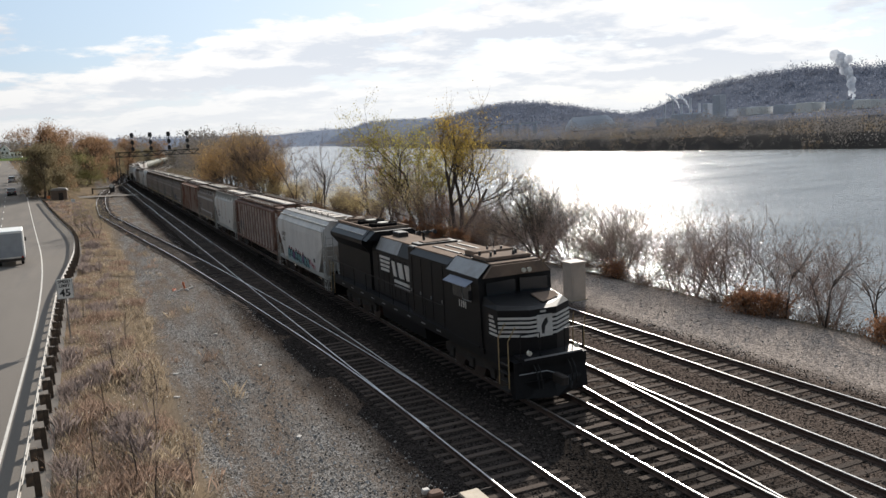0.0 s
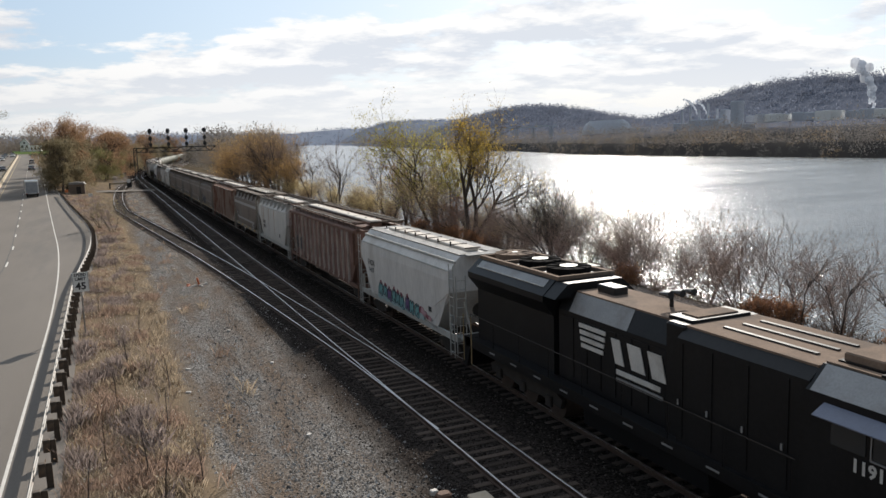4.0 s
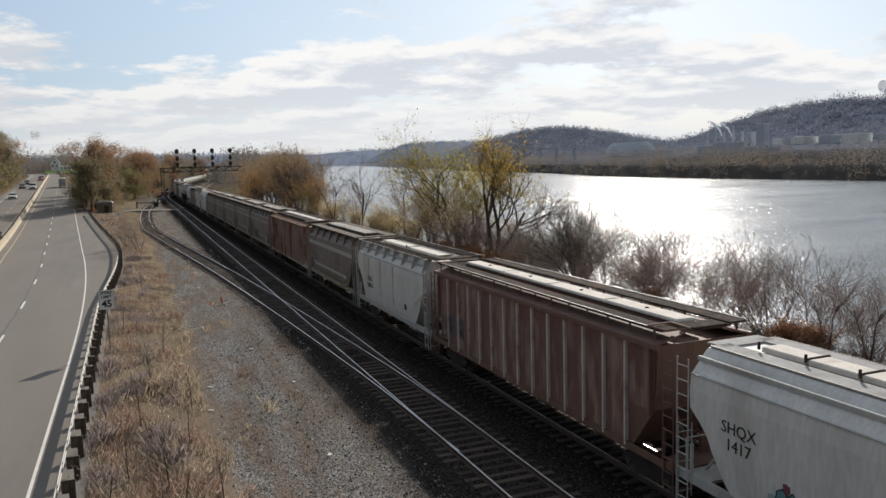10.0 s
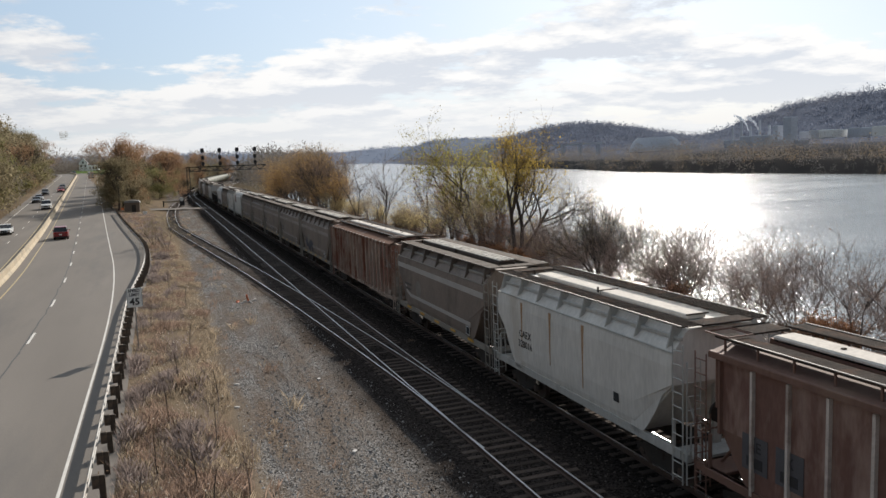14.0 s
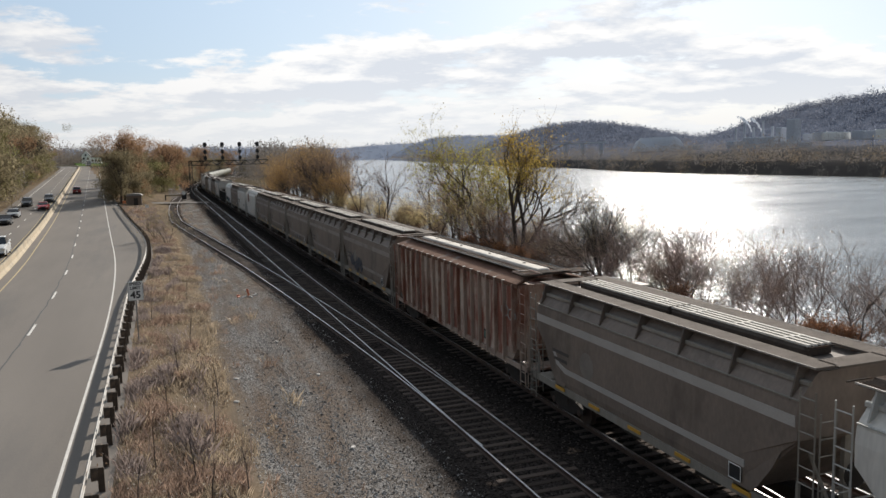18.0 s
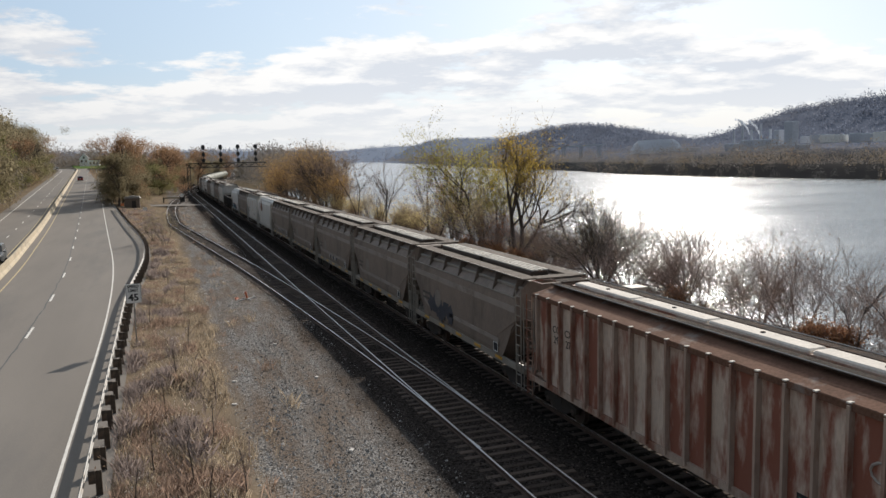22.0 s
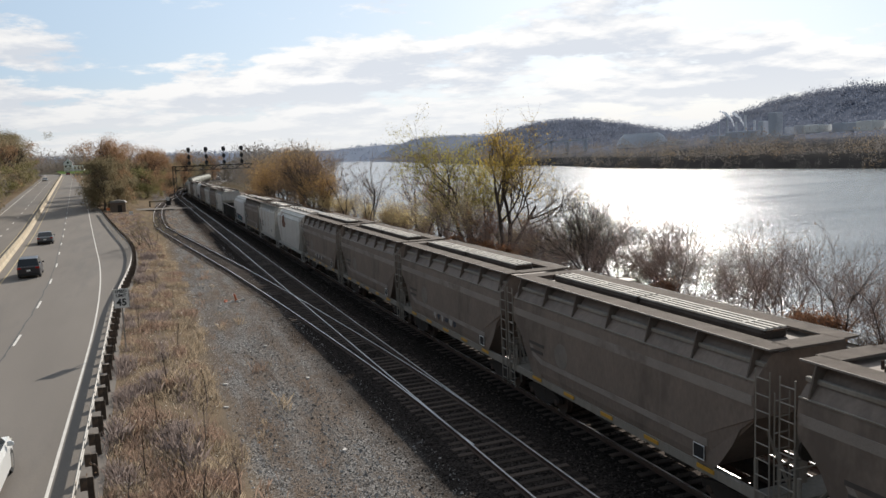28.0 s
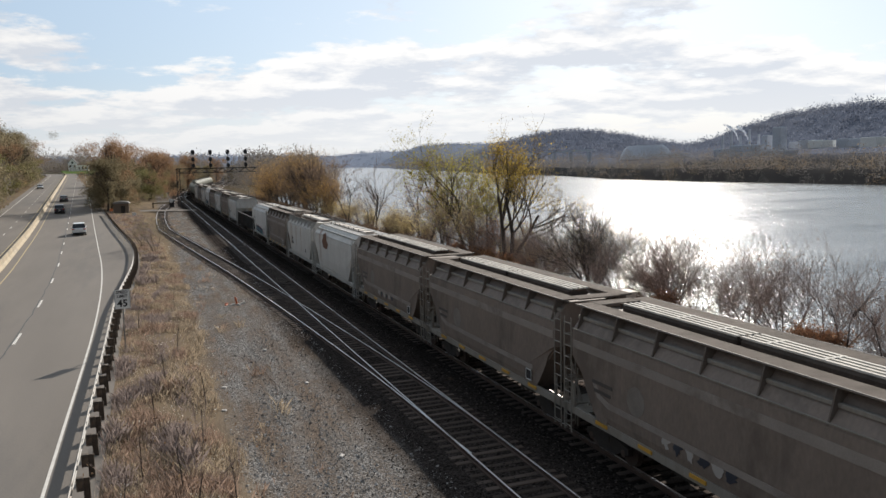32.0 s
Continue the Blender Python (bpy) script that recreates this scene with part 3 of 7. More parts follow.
def build_ties(parent, fx, y0, y_near, y_far, width, step=0.53):
    if width not in TIE_MESH:
        TIE_MESH[width] = Build().box(0, 0, -0.25, width, 0.23, 0.16, 0.012).mesh("tie", M["tie"])
    y = y0
    rng = random.Random(int(y_far * 7 + width * 100))
    while y < y_near:
        o = part("tie", TIE_MESH[width], None, parent)
        o.matrix_basis = pose(fx(y) + rng.uniform(-0.06, 0.06), y, rng.uniform(-0.015, 0.015), 0, 0, rng.uniform(-1.2, 1.2))
        y += step
    b = Build()
    while y < y_far:
        b.box(fx(y) + rng.uniform(-0.06, 0.06), y, -0.25, width, 0.23, 0.16)
        y += step
    if b.v:
        tagged(part("ties_far", b, M["tie_far"], parent), kind="stuff")


build_tracks()


# ---- the train ----
def travelled(t):
    """Metres that the train has come by t seconds."""
    return 4.12 * t if t < 10 else 41.2 + 4.22 * (t - 10) if t < 20 else 83.4 + 4.36 * (t - 20)


MOVERS = []


def ladder(b, x, y, z0, z1, w=0.42, axis="y", r=0.018, rungs=None):
    """Two rails and rungs, upright at x, y; spread along axis."""
    d = (0, w / 2) if axis == "y" else (w / 2, 0)
    for s in (-1, 1):
        b.tube((x + s * d[0], y + s * d[1], z0), (x + s * d[0], y + s * d[1], z1), r * 1.3, n=4)
    n = rungs or max(2, int((z1 - z0) / 0.36))
    for i in range(n):
        z = z0 + (i + 0.5) * (z1 - z0) / n
        b.tube((x - d[0], y - d[1], z), (x + d[0], y + d[1], z), r, n=4)
    return b


WHEEL = {}


def bogie(car, y, detail=True):
    """Three-piece freight truck: two side frames, a bolster and two wheelsets."""
    if "frame" not in WHEEL:
        prof = [(-1.15, 0.62), (-1.15, 0.42), (-0.75, 0.40), (-0.42, 0.22), (0.42, 0.22), (0.75, 0.40), (1.15, 0.42), (1.15, 0.62), (0.55, 0.74), (-0.55, 0.74)]
        WHEEL["frame"] = Build().prism_x(prof, -0.07, 0.07).mesh("side_frame", M["under"])
        WHEEL["bolster"] = Build().box(0, 0, 0.62, 2.2, 0.36, 0.24, 0.03).mesh("bolster", M["under"])
        w = Build().tube((-0.9, 0, 0), (0.9, 0, 0), 0.08, n=8)
        for s in (-1, 1):
            w.tube((s * 0.685, 0, 0), (s * 0.82, 0, 0), 0.42, n=18)
            w.tube((s * 0.66, 0, 0), (s * 0.69, 0, 0), 0.455, n=18)
            w.tube((s * 0.90, 0, 0), (s * 1.08, 0, 0), 0.12, n=8)
        WHEEL["set"] = w.mesh("wheelset", M["wheel"])
    bg = new("bogie")
    bg.parent, bg.location = car, (0, y, 0)
    for s in (-1, 1):
        part("side_frame", WHEEL["frame"], None, bg, at=(s * 1.0, 0, 0))
    part("bolster", WHEEL["bolster"], None, bg)
    for s in (-0.89, 0.89):
        part("wheelset", WHEEL["set"], None, bg, at=(0, s, 0.42))
    return bg


M["under"] = mat("grimy_underframe", (0.035, 0.028, 0.023), 0.85, vary=0.35, scale=2, fine=30, bump=0.2)
M["wheel"] = mat("wheel_steel", (0.10, 0.075, 0.06), 0.6, 0.5, vary=0.3)
M["hatch"] = mat("hatch_cover", (0.66, 0.60, 0.53), 0.9, spec=0.06, vary=0.15, scale=2, fine=12, bump=0.08, second=(0.35, 0.27, 0.2), amount=0.5, patch=0.58)
M["grate"] = mat("roof_walk_grating", (0.055, 0.044, 0.037), 0.9, 0.0, vary=0.35, scale=3, fine=70, bump=0.8, dist=0.03, second=(0.13, 0.075, 0.05), amount=0.6, spec=0.06)
M["batten"] = mat("pale_batten", (0.66, 0.61, 0.54), 0.85, vary=0.15, scale=2, fine=12, bump=0.05, spec=0.1)
M["hatch_dark"] = mat("grimy_hatch_side", (0.075, 0.06, 0.05), 0.9, vary=0.3, scale=2, fine=20, bump=0.1, spec=0.06)
M["rust_roof"] = mat("rusted_roof", (0.15, 0.085, 0.06), 0.9, vary=0.3, scale=1.2, fine=14, bump=0.15, second=(0.27, 0.25, 0.23), amount=0.8, patch=0.56, spec=0.06)
M["roof_pale"] = mat("pale_roof_grating", (0.34, 0.33, 0.32), 0.8, vary=0.2, scale=2, fine=70, bump=0.5, dist=0.02, second=(0.22, 0.2, 0.18), amount=0.5, spec=0.1)
M["roof_taupe"] = mat("taupe_roof_grating", (0.15, 0.125, 0.105), 0.85, vary=0.25, scale=2, fine=70, bump=0.6, dist=0.02, second=(0.10, 0.085, 0.07), amount=0.6, spec=0.06)
M["dim_edge"] = mat("dim_walk_edge", (0.24, 0.21, 0.185), 0.7, vary=0.2)
M["walk_edge"] = mat("worn_walk_edge", (0.36, 0.33, 0.30), 0.6, 0.2, vary=0.25)


def car_paint(name, base, rust, amount, patch=0.55, scale=1.1, squash=0.22):
    """Weathered paint with stains drawn out downwards."""
    return mat(name, base, 0.7, vary=0.16, scale=scale, fine=11, bump=0.08, dist=0.01, second=rust, amount=amount, patch=patch, stretch=(1, 1, squash), spec=0.3)


def panel_paint(name, base, stain, lo, hi, amount=0.9):
    """Side sheets between the posts: each panel stained to its own degree, streaks running down."""
    m = mat(name, base, 0.75, vary=0.2, scale=1.5, fine=14, bump=0.12, dist=0.01, stretch=(1, 1, 0.35), spec=0.25)
    nt = m.node_tree
    N, L = nt.nodes.new, nt.links.new
    b = nt.nodes["Principled BSDF"]
    tc, info, add, mp, ns = N("ShaderNodeTexCoord"), N("ShaderNodeObjectInfo"), N("ShaderNodeVectorMath"), N("ShaderNodeMapping"), N("ShaderNodeTexNoise")
    mul = N("ShaderNodeMath")
    mul.operation = "MULTIPLY"
    mul.inputs[1].default_value = 70.0
    L(info.outputs["Random"], mul.inputs[0])
    L(tc.outputs["Object"], add.inputs[0])
    L(mul.outputs[0], add.inputs[1])
    mp.inputs["Scale"].default_value = (1, 1.5, 0.42)
    L(add.outputs[0], mp.inputs[0])
    ns.inputs["Scale"].default_value, ns.inputs["Detail"].default_value, ns.inputs["Roughness"].default_value = 1.6, 8, 0.6
    L(mp.outputs[0], ns.inputs["Vector"])
    sh = N("ShaderNodeMath")
    sh.operation = "MULTIPLY_ADD"
    L(info.outputs["Random"], sh.inputs[0])
    sh.inputs[1].default_value = 0.24
    L(ns.outputs[0], sh.inputs[2])
    rg, mx = N("ShaderNodeMapRange"), N("ShaderNodeMix")
    rg.inputs["From Min"].default_value, rg.inputs["From Max"].default_value, rg.inputs["To Max"].default_value = lo, hi, amount
    L(sh.outputs[0], rg.inputs[0])
    mx.data_type = "RGBA"
    L(rg.outputs[0], mx.inputs[0])
    L(b.inputs["Base Color"].links[0].from_socket, mx.inputs[6])
    mx.inputs[7].default_value = (*stain, 1)
    L(mx.outputs[2], b.inputs["Base Color"])
    return m


PAINT = {
    "white": car_paint("white_car_paint", (0.62, 0.60, 0.57), (0.45, 0.41, 0.36), 0.5),
    "brown": car_paint("brown_car_paint", (0.17, 0.096, 0.072), (0.22, 0.14, 0.1), 0.6, 0.52),
    "grey": car_paint("pale_grey_car_paint", (0.60, 0.575, 0.53), (0.46, 0.39, 0.31), 0.5),
    "taupe": car_paint("grimy_taupe_car_paint", (0.215, 0.172, 0.142), (0.125, 0.10, 0.083), 0.8, 0.5, 0.8, 0.5),
    "rust": car_paint("rusted_cream_car_paint", (0.40, 0.31, 0.25), (0.2, 0.075, 0.045), 0.9, 0.47, 1.6, 0.3),
    "olive": car_paint("olive_car_paint", (0.20, 0.20, 0.16), (0.14, 0.12, 0.1), 0.5),
    "blotch": car_paint("blotched_white_car_paint", (0.58, 0.56, 0.52), (0.26, 0.14, 0.08), 0.8, 0.60),
}
STRIPE = mat("pale_stripe", (0.40, 0.37, 0.34), 0.7, vary=0.15, scale=0.9, second=(0.24, 0.20, 0.17), amount=0.8, patch=0.60)
STRIPE_WORN = mat("worn_stripe", (0.27, 0.235, 0.205), 0.7, vary=0.2, scale=0.9, second=(0.17, 0.138, 0.114), amount=1.0, patch=0.53)
PANEL_RUST = panel_paint("rusted_cream_panel", (0.56, 0.46, 0.38), (0.235, 0.08, 0.052), 0.51, 0.70, 0.95)
PANEL_BROWN = panel_paint("stained_brown_panel", (0.175, 0.095, 0.075), (0.38, 0.27, 0.22), 0.60, 0.86, 0.8)
YELLOW = mat("yellow_reflector", (0.55, 0.30, 0.04), 0.5, vary=0.2)
RIB_PALE = mat("pale_worn_rib", (0.56, 0.49, 0.43), 0.65, vary=0.25, scale=1.0, second=(0.14, 0.08, 0.055), amount=0.6)


def undergear(car, L):
    """Underframe, couplers, bogies and bays shared by all hoppers."""
    h = L / 2
    part("centre_sill", Build().box(0, 0, 0.95, 0.36, L - 0.2, 0.32).box(0, h + 0.05, 0.92, 0.22, 0.5, 0.24).box(0, -h - 0.05, 0.92, 0.22, 0.5, 0.24), M["under"], car)
    for s in (-1, 1):
        part("coupler", Build().box(0, s * (h + 0.32), 0.90, 0.20, 0.28, 0.26, 0.04), M["under"], car)
        bogie(car, s * (h - 1.75))


def hopper_bays(car, L, n, paint, zt=1.6):
    h = L / 2 - 2.9
    w = 2 * h / n
    for i in range(n):
        y = -h + (i + 0.5) * w
        b = Build()
        b.loft([[(-1.35, y - w / 2, zt), (1.35, y - w / 2, zt), (1.35, y + w / 2, zt), (-1.35, y + w / 2, zt)], [(-0.42, y - 0.4, 0.45), (0.42, y - 0.4, 0.45), (0.42, y + 0.4, 0.45), (-0.42, y + 0.4, 0.45)]])
        bay = part("hopper_bay", b, paint, car)
        part("outlet_gate", Build().box(0, y, 0.38, 1.0, 0.95, 0.14, 0.02), M["under"], bay)


def end_gear(car, L, z0, ztop, metal, hw):
    """Corner posts, platforms, ladders and slope-sheet braces at both ends."""
    h = L / 2
    for s in (-1, 1):
        part("end_platform", Build().box(0, s * (h - 0.42), 1.12, 2.9, 0.84, 0.08, 0.01).box(-1.42, s * (h - 1.1), 1.16, 0.12, 2.2, 0.2).box(1.42, s * (h - 1.1), 1.16, 0.12, 2.2, 0.2), metal, car)
        for sx in (-1, 1):
            part("ladder", ladder(Build(), sx * hw, s * (h - 0.28), 0.45, ztop - 0.25), metal, car)
            part("ladder", ladder(Build(), sx * (hw - 0.3), s * (h - 0.02), 0.45, ztop - 0.7 if sx * s > 0 else 2.4, axis="x"), metal, car)
            part("corner_post", Build().tube((sx * (hw - 0.08), s * (h - 0.55), 1.1), (sx * (hw - 0.08), s * (h - 0.55), z0 + 0.9), 0.05, n=6).tube((sx * 0.75, s * (h - 0.15), 1.1), (sx * 0.6, s * (h - 1.3), 2.6), 0.045, n=5), metal, car)
        part("end_brace", Build().box(0, s * (h - 0.7), 2.2, 0.25, 0.12, 2.2).tube((-1.3, s * (h - 0.1), 2.05), (1.3, s * (h - 0.1), 2.05), 0.025, n=5).tube((-1.3, s * (h - 0.1), 1.15), (-1.3, s * (h - 0.1), 2.05), 0.025, n=5).tube((1.3, s * (h - 0.1), 1.15), (1.3, s * (h - 0.1), 2.05), 0.025, n=5), metal, car)
    part("brake_wheel", Build().tube((-0.5, -h + 0.05, 2.3), (-0.5, -h - 0.02, 2.3), 0.28, n=14), M["under"], car)


def smooth_profile(hw, zb, zt):
    """Half-round side sheets, tumbling in to the roof edge: (x, z) from lower left up and over."""
    left = [(-hw + 0.12, zb), (-hw + 0.04, zb + 0.35), (-hw, zb + 0.9), (-hw, zb + 2.3), (-hw + 0.03, zb + 2.62), (-hw + 0.07, zb + 2.72), (-hw + 0.46, zt - 0.08), (-hw + 0.55, zt)]
    return left + [(-x, z) for x, z in reversed(left)]


def smooth_hopper(name, L, paint, metal, label, stripes=None, roof="plain"):
    """Covered hopper with curved side sheets."""
    car = thing(name, label, "hopper car", "cars of the freight train")
    h, hw, zb, zt = L / 2, 1.58, 1.18, 4.45
    pr = smooth_profile(hw, zb, zt)
    ends, mid = h - 0.55, h - 2.3
    # the upper body runs the whole length, the lower corners are cut back by the slope sheets
    rings = []
    for y, cut in ((-ends, 1), (-mid, 0), (mid, 0), (ends, 1)):
        rings.append([(x * (1 if not cut or z > 3.05 else 0.99), y, (z if z > 3.05 or not cut else 3.05 + (z - 3.05) * 0.03)) for x, z in pr])
    part("body", Build().loft(rings), paint, car, smooth=False)
    part("side_sill", Build().box(-hw + 0.10, 0, zb + 0.02, 0.10, L - 0.5, 0.24).box(hw - 0.10, 0, zb + 0.02, 0.10, L - 0.5, 0.24), metal, car)
    for s in (-1, 1):
        # side sheet's curved end cut, seen as a scooped web above the truck
        for sy in (-1, 1):
            b = Build()
            o = [(sy * (mid - 0.2), zb), (sy * (mid + 0.25), zb), (sy * (mid + 0.6), 1.55), (sy * (mid + 1.0), 2.1), (sy * (mid + 1.3), 2.65), (sy * (mid + 1.45), 3.0), (sy * (mid - 0.2), 3.0)]
            b.prism_x(o if sy > 0 else o[::-1], s * (hw - 0.05), s * (hw - 0.10))
            part("side_web", b, paint, car)
        part("top_chord", Build().box(s * (hw - 0.30), 0, zt - 0.22, 0.10, L - 1.0, 0.10, 0.02), metal, car)
    walk_m = {"plain": M["roof_pale"], "lattice": M["grate"], "pocket": M["roof_taupe"]}[roof]
    for s in (-1, 1):
        if roof == "plain":
            # running boards flush with the roof, a bright bar along their edge
            part("roof_walk", Build().box(s * 0.72, 0, zt + 0.03, 0.56, L - 1.2, 0.05), walk_m, car)
            part("walk_edge", Build().box(s * 1.01, 0, zt + 0.045, 0.022, L - 1.2, 0.04), M["walk_edge"], car)
        elif roof == "lattice":
            # open grating of long bars and cross pieces, standing out over the shoulder
            b = Build()
            for i in range(8):
                b.box(s * (hw - 0.82 + 0.09 * i), 0, zt + 0.14, 0.03, L - 0.7, 0.04)
            for i in range(int(L / 0.55)):
                b.box(s * (hw - 0.5), -h + 0.5 + 0.55 * i, zt + 0.125, 0.66, 0.03, 0.03)
            part("roof_walk", b, walk_m, car)
            part("walk_edge", Build().box(s * (hw - 0.17), 0, zt + 0.155, 0.025, L - 0.7, 0.04), M["walk_edge"], car)
        else:
            part("roof_walk", Build().box(s * (hw - 0.56), 0, zt + 0.14, 0.60, L - 0.7, 0.05), walk_m, car)
            part("walk_edge", Build().box(s * (hw - 0.25), 0, zt + 0.155, 0.025, L - 0.7, 0.04), M["dim_edge"], car)
        if roof != "plain":
            n = int(L / (1.75 if roof == "pocket" else 1.45))
            deep = 0.62 if roof == "pocket" else 0.5
            br = Build().prism([(s * (hw - 0.02), zt - deep), (s * (hw - 0.22), zt + 0.11), (s * (hw - 0.60), zt + 0.11), (s * (hw - 0.30), zt - 0.35)][::1 if s > 0 else -1], -0.022, 0.022).mesh("walk_bracket", metal if roof == "lattice" else M["roof_taupe"])
            for i in range(n):
                part("walk_bracket", br, None, car, at=(0, -h + 0.8 + i * (L - 1.6) / (n - 1), 0))
        part("roof_walk_end", Build().box(0, s * (h - 0.55), zt + (0.03 if roof == "plain" else 0.14), 1.6, 0.6, 0.05), walk_m, car)
        part("shoulder_seam", Build().box(s * (hw - 0.035), 0, zb + 2.70, 0.05, L - 1.1, 0.03), metal, car)
    n = {"plain": 7, "lattice": 2, "pocket": 2}[roof]
    ln = (L - 3.0) / n
    for i in range(n):
        y = -(L - 3.0) / 2 + (i + 0.5) * ln
        hc = part("hatch_cover", Build().box(0, y, zt + (0.13 if stripes else 0.09), 0.80 if stripes else 0.62, ln - (0.08 if stripes else 0.04), 0.20 if stripes else 0.12, 0.07 if stripes else 0.03), M["hatch_dark" if stripes else "hatch"], car)
        if stripes:
            for k in (-0.3, -0.1, 0.1, 0.3):
                part("hatch_batten", Build().box(k, y, zt + 0.26, 0.085, ln - 0.10, 0.05), M["batten"], hc)
            for k in (-0.33, 0.0, 0.33):
                part("hatch_cross", Build().box(0, y + k * ln, zt + 0.275, 0.72, 0.07, 0.03), M["batten"], hc)
        part("hatch_clamp", Build().box(0, y - ln / 2, zt + (0.22 if stripes else 0.155), 0.74, 0.05, 0.04), M["grate"], hc)
        part("hatch_clamp", Build().tube((-0.45, y + ln / 2 - 0.1, zt + 0.12), (-0.45, y + ln / 2 - 0.1, zt + 0.3), 0.035, n=6), M["grate"], hc)
    if stripes:
        for s in (-1, 1):
            part("side_stripe", Build().box(s * (hw + 0.004), 0, zb + 2.24, 0.014, L - 1.2, 0.25), stripes, car)
            part("side_stripe", Build().prism_x([(-h + 2.1, zb + 0.66), (h - 2.6, zb + 0.66), (h - 2.0, zb + 0.86), (h - 1.75, zb + 1.30), (h - 1.93, zb + 1.30), (h - 2.2, zb + 0.96), (h - 2.7, zb + 0.84), (-h + 2.1, zb + 0.84)], s * (hw - 0.03), s * (hw + 0.004)), stripes, car)
            for k in range(5):
                part("reflector", Build().box(s * (hw - 0.035), -h + 2.2 + k * (L - 4.4) / 4, zb + 0.05, 0.04, 0.62, 0.10), YELLOW, car)
    undergear(car, L)
    hopper_bays(car, L, 2 if L < 14 else 3, paint)
    end_gear(car, L, zb, zt, metal, hw)
    return car


def ribbed_hopper(name, L, paint, rib, label, ribs=15, metal=None, cut=1.0, panel=None, edge_walk=True):
    """Covered hopper with upright sides and outside posts."""
    car = thing(name, label, "hopper car", "cars of the freight train")
    metal = metal or paint
    h, hw, zt = L / 2, 1.50, 4.20
    ends = h - 0.9
    side = [(-ends, zt), (-ends, 1.15 + 1.3 * cut), (-ends + cut, 1.15), (ends - cut, 1.15), (ends, 1.15 + 1.3 * cut), (ends, zt)]
    part("body", Build().prism_x(side, -hw + 0.06, hw - 0.06), paint, car)
    step = (2 * ends - 0.24) / (ribs - 1)
    for i in range(ribs - 1):
        y = -ends + 0.12 + (i + 0.5) * step
        e = abs(y) + step / 2
        zb = 1.26 if e < ends - cut else 1.26 + (e - ends + cut) * 1.3
        for s in (-1, 1):
            part("side_panel", Build().box(s * (hw - 0.055), 0, (zb + zt - 0.04) / 2, 0.03, step - 0.06, zt - 0.04 - zb), panel or paint, car, at=(0, y, 0))
    for i in range(ribs):
        y = -ends + 0.12 + i * (2 * ends - 0.24) / (ribs - 1)
        zb = 1.15 if abs(y) < ends - cut else 1.15 + (abs(y) - ends + cut) * 1.3
        for s in (-1, 1):
            part("side_rib", Build().box(s * (hw + (0 if edge_walk else 0.03)) - s * 0.005, y, (zb + zt) / 2 - (0.05 if edge_walk else -0.02), 0.13 if edge_walk else 0.17, 0.075, zt - zb - (0.1 if edge_walk else -0.04)), rib if abs(y) < ends - 0.4 else paint, car)
    for s in (-1, 1):
        part("top_chord", Build().box(s * (hw + 0.01), 0, zt + 0.02, 0.16 if edge_walk else 0.1, 2 * ends + 0.5, 0.16, 0.02), metal if edge_walk else M["rust_roof"], car)
        if not edge_walk:
            # added pale blocks paint in the sun caught by the rib tops
            for i in range(1, ribs):
                part("rib_cap", Build().box(s * (hw + 0.05), -ends + 0.12 + i * step, zt + 0.10, 0.12, 0.09, 0.03), M["batten"], car)
        part("side_sill", Build().box(s * (hw - 0.04), 0, 1.16, 0.16, L - 0.8, 0.20), metal, car)
        part("roof_sheet", Build().add([(s * hw, -ends - 0.2, zt + 0.10), (s * 0.62, -ends - 0.2, zt + 0.32), (s * 0.62, ends + 0.2, zt + 0.32), (s * hw, ends + 0.2, zt + 0.10),
                                        (s * hw, -ends - 0.2, zt + 0.05), (s * 0.62, -ends - 0.2, zt + 0.27), (s * 0.62, ends + 0.2, zt + 0.27), (s * hw, ends + 0.2, zt + 0.05)],
                                       [(0, 1, 2, 3), (7, 6, 5, 4), (0, 3, 7, 4), (1, 0, 4, 5), (2, 1, 5, 6), (3, 2, 6, 7)]), paint if edge_walk else M["rust_roof"], car)
        part("end_walk", Build().box(0, s * (h - 0.7), zt + 0.46, 1.1, 0.75, 0.05).path([(-0.6, s * (h - 0.35), zt + 0.5), (0.6, s * (h - 0.35), zt + 0.5)], 0.02), M["grate"], car)
        if not edge_walk:
            part("roof_walk", Build().box(s * 0.72, 0, zt + 0.40, 0.34, L - 1.4, 0.04), M["grate"], car)
            part("walk_edge", Build().tube((s * 0.9, -ends, zt + 0.44), (s * 0.9, ends, zt + 0.44), 0.018, n=4), M["walk_edge"], car)
            part("corner_walk", Build().box(s * 0.98, -ends - 0.1, zt + 0.44, 0.9, 0.9, 0.05), M["grate"], car)
            continue
        part("roof_walk", Build().box(s * 1.12, 0, zt + 0.42, 0.55, L - 1.4, 0.05).box(s * 1.40, 0, zt + 0.43, 0.03, L - 1.4, 0.04), M["grate"], car)
        part("walk_edge", Build().box(s * 1.40, 0, zt + 0.465, 0.03, L - 1.4, 0.02), M["walk_edge"], car)
        fr = Build().box(s * 1.37, 0, zt + 0.26, 0.04, 0.05, 0.3).box(s * 1.15, 0, zt + 0.385, 0.5, 0.04, 0.03).mesh("walk_bracket", metal)
        for i in range(ribs):
            part("walk_bracket", fr, None, car, at=(0, -ends + 0.12 + i * (2 * ends - 0.24) / (ribs - 1), 0))
    n = 4
    ln = (2 * ends - 1.0) / n
    for i in range(n):
        y = -ends + 0.5 + (i + 0.5) * ln
        hc = part("hatch_cover", Build().box(0, y, zt + 0.42, 0.66 if edge_walk else 0.56, ln - 0.08, 0.14, 0.04), M["hatch"], car)
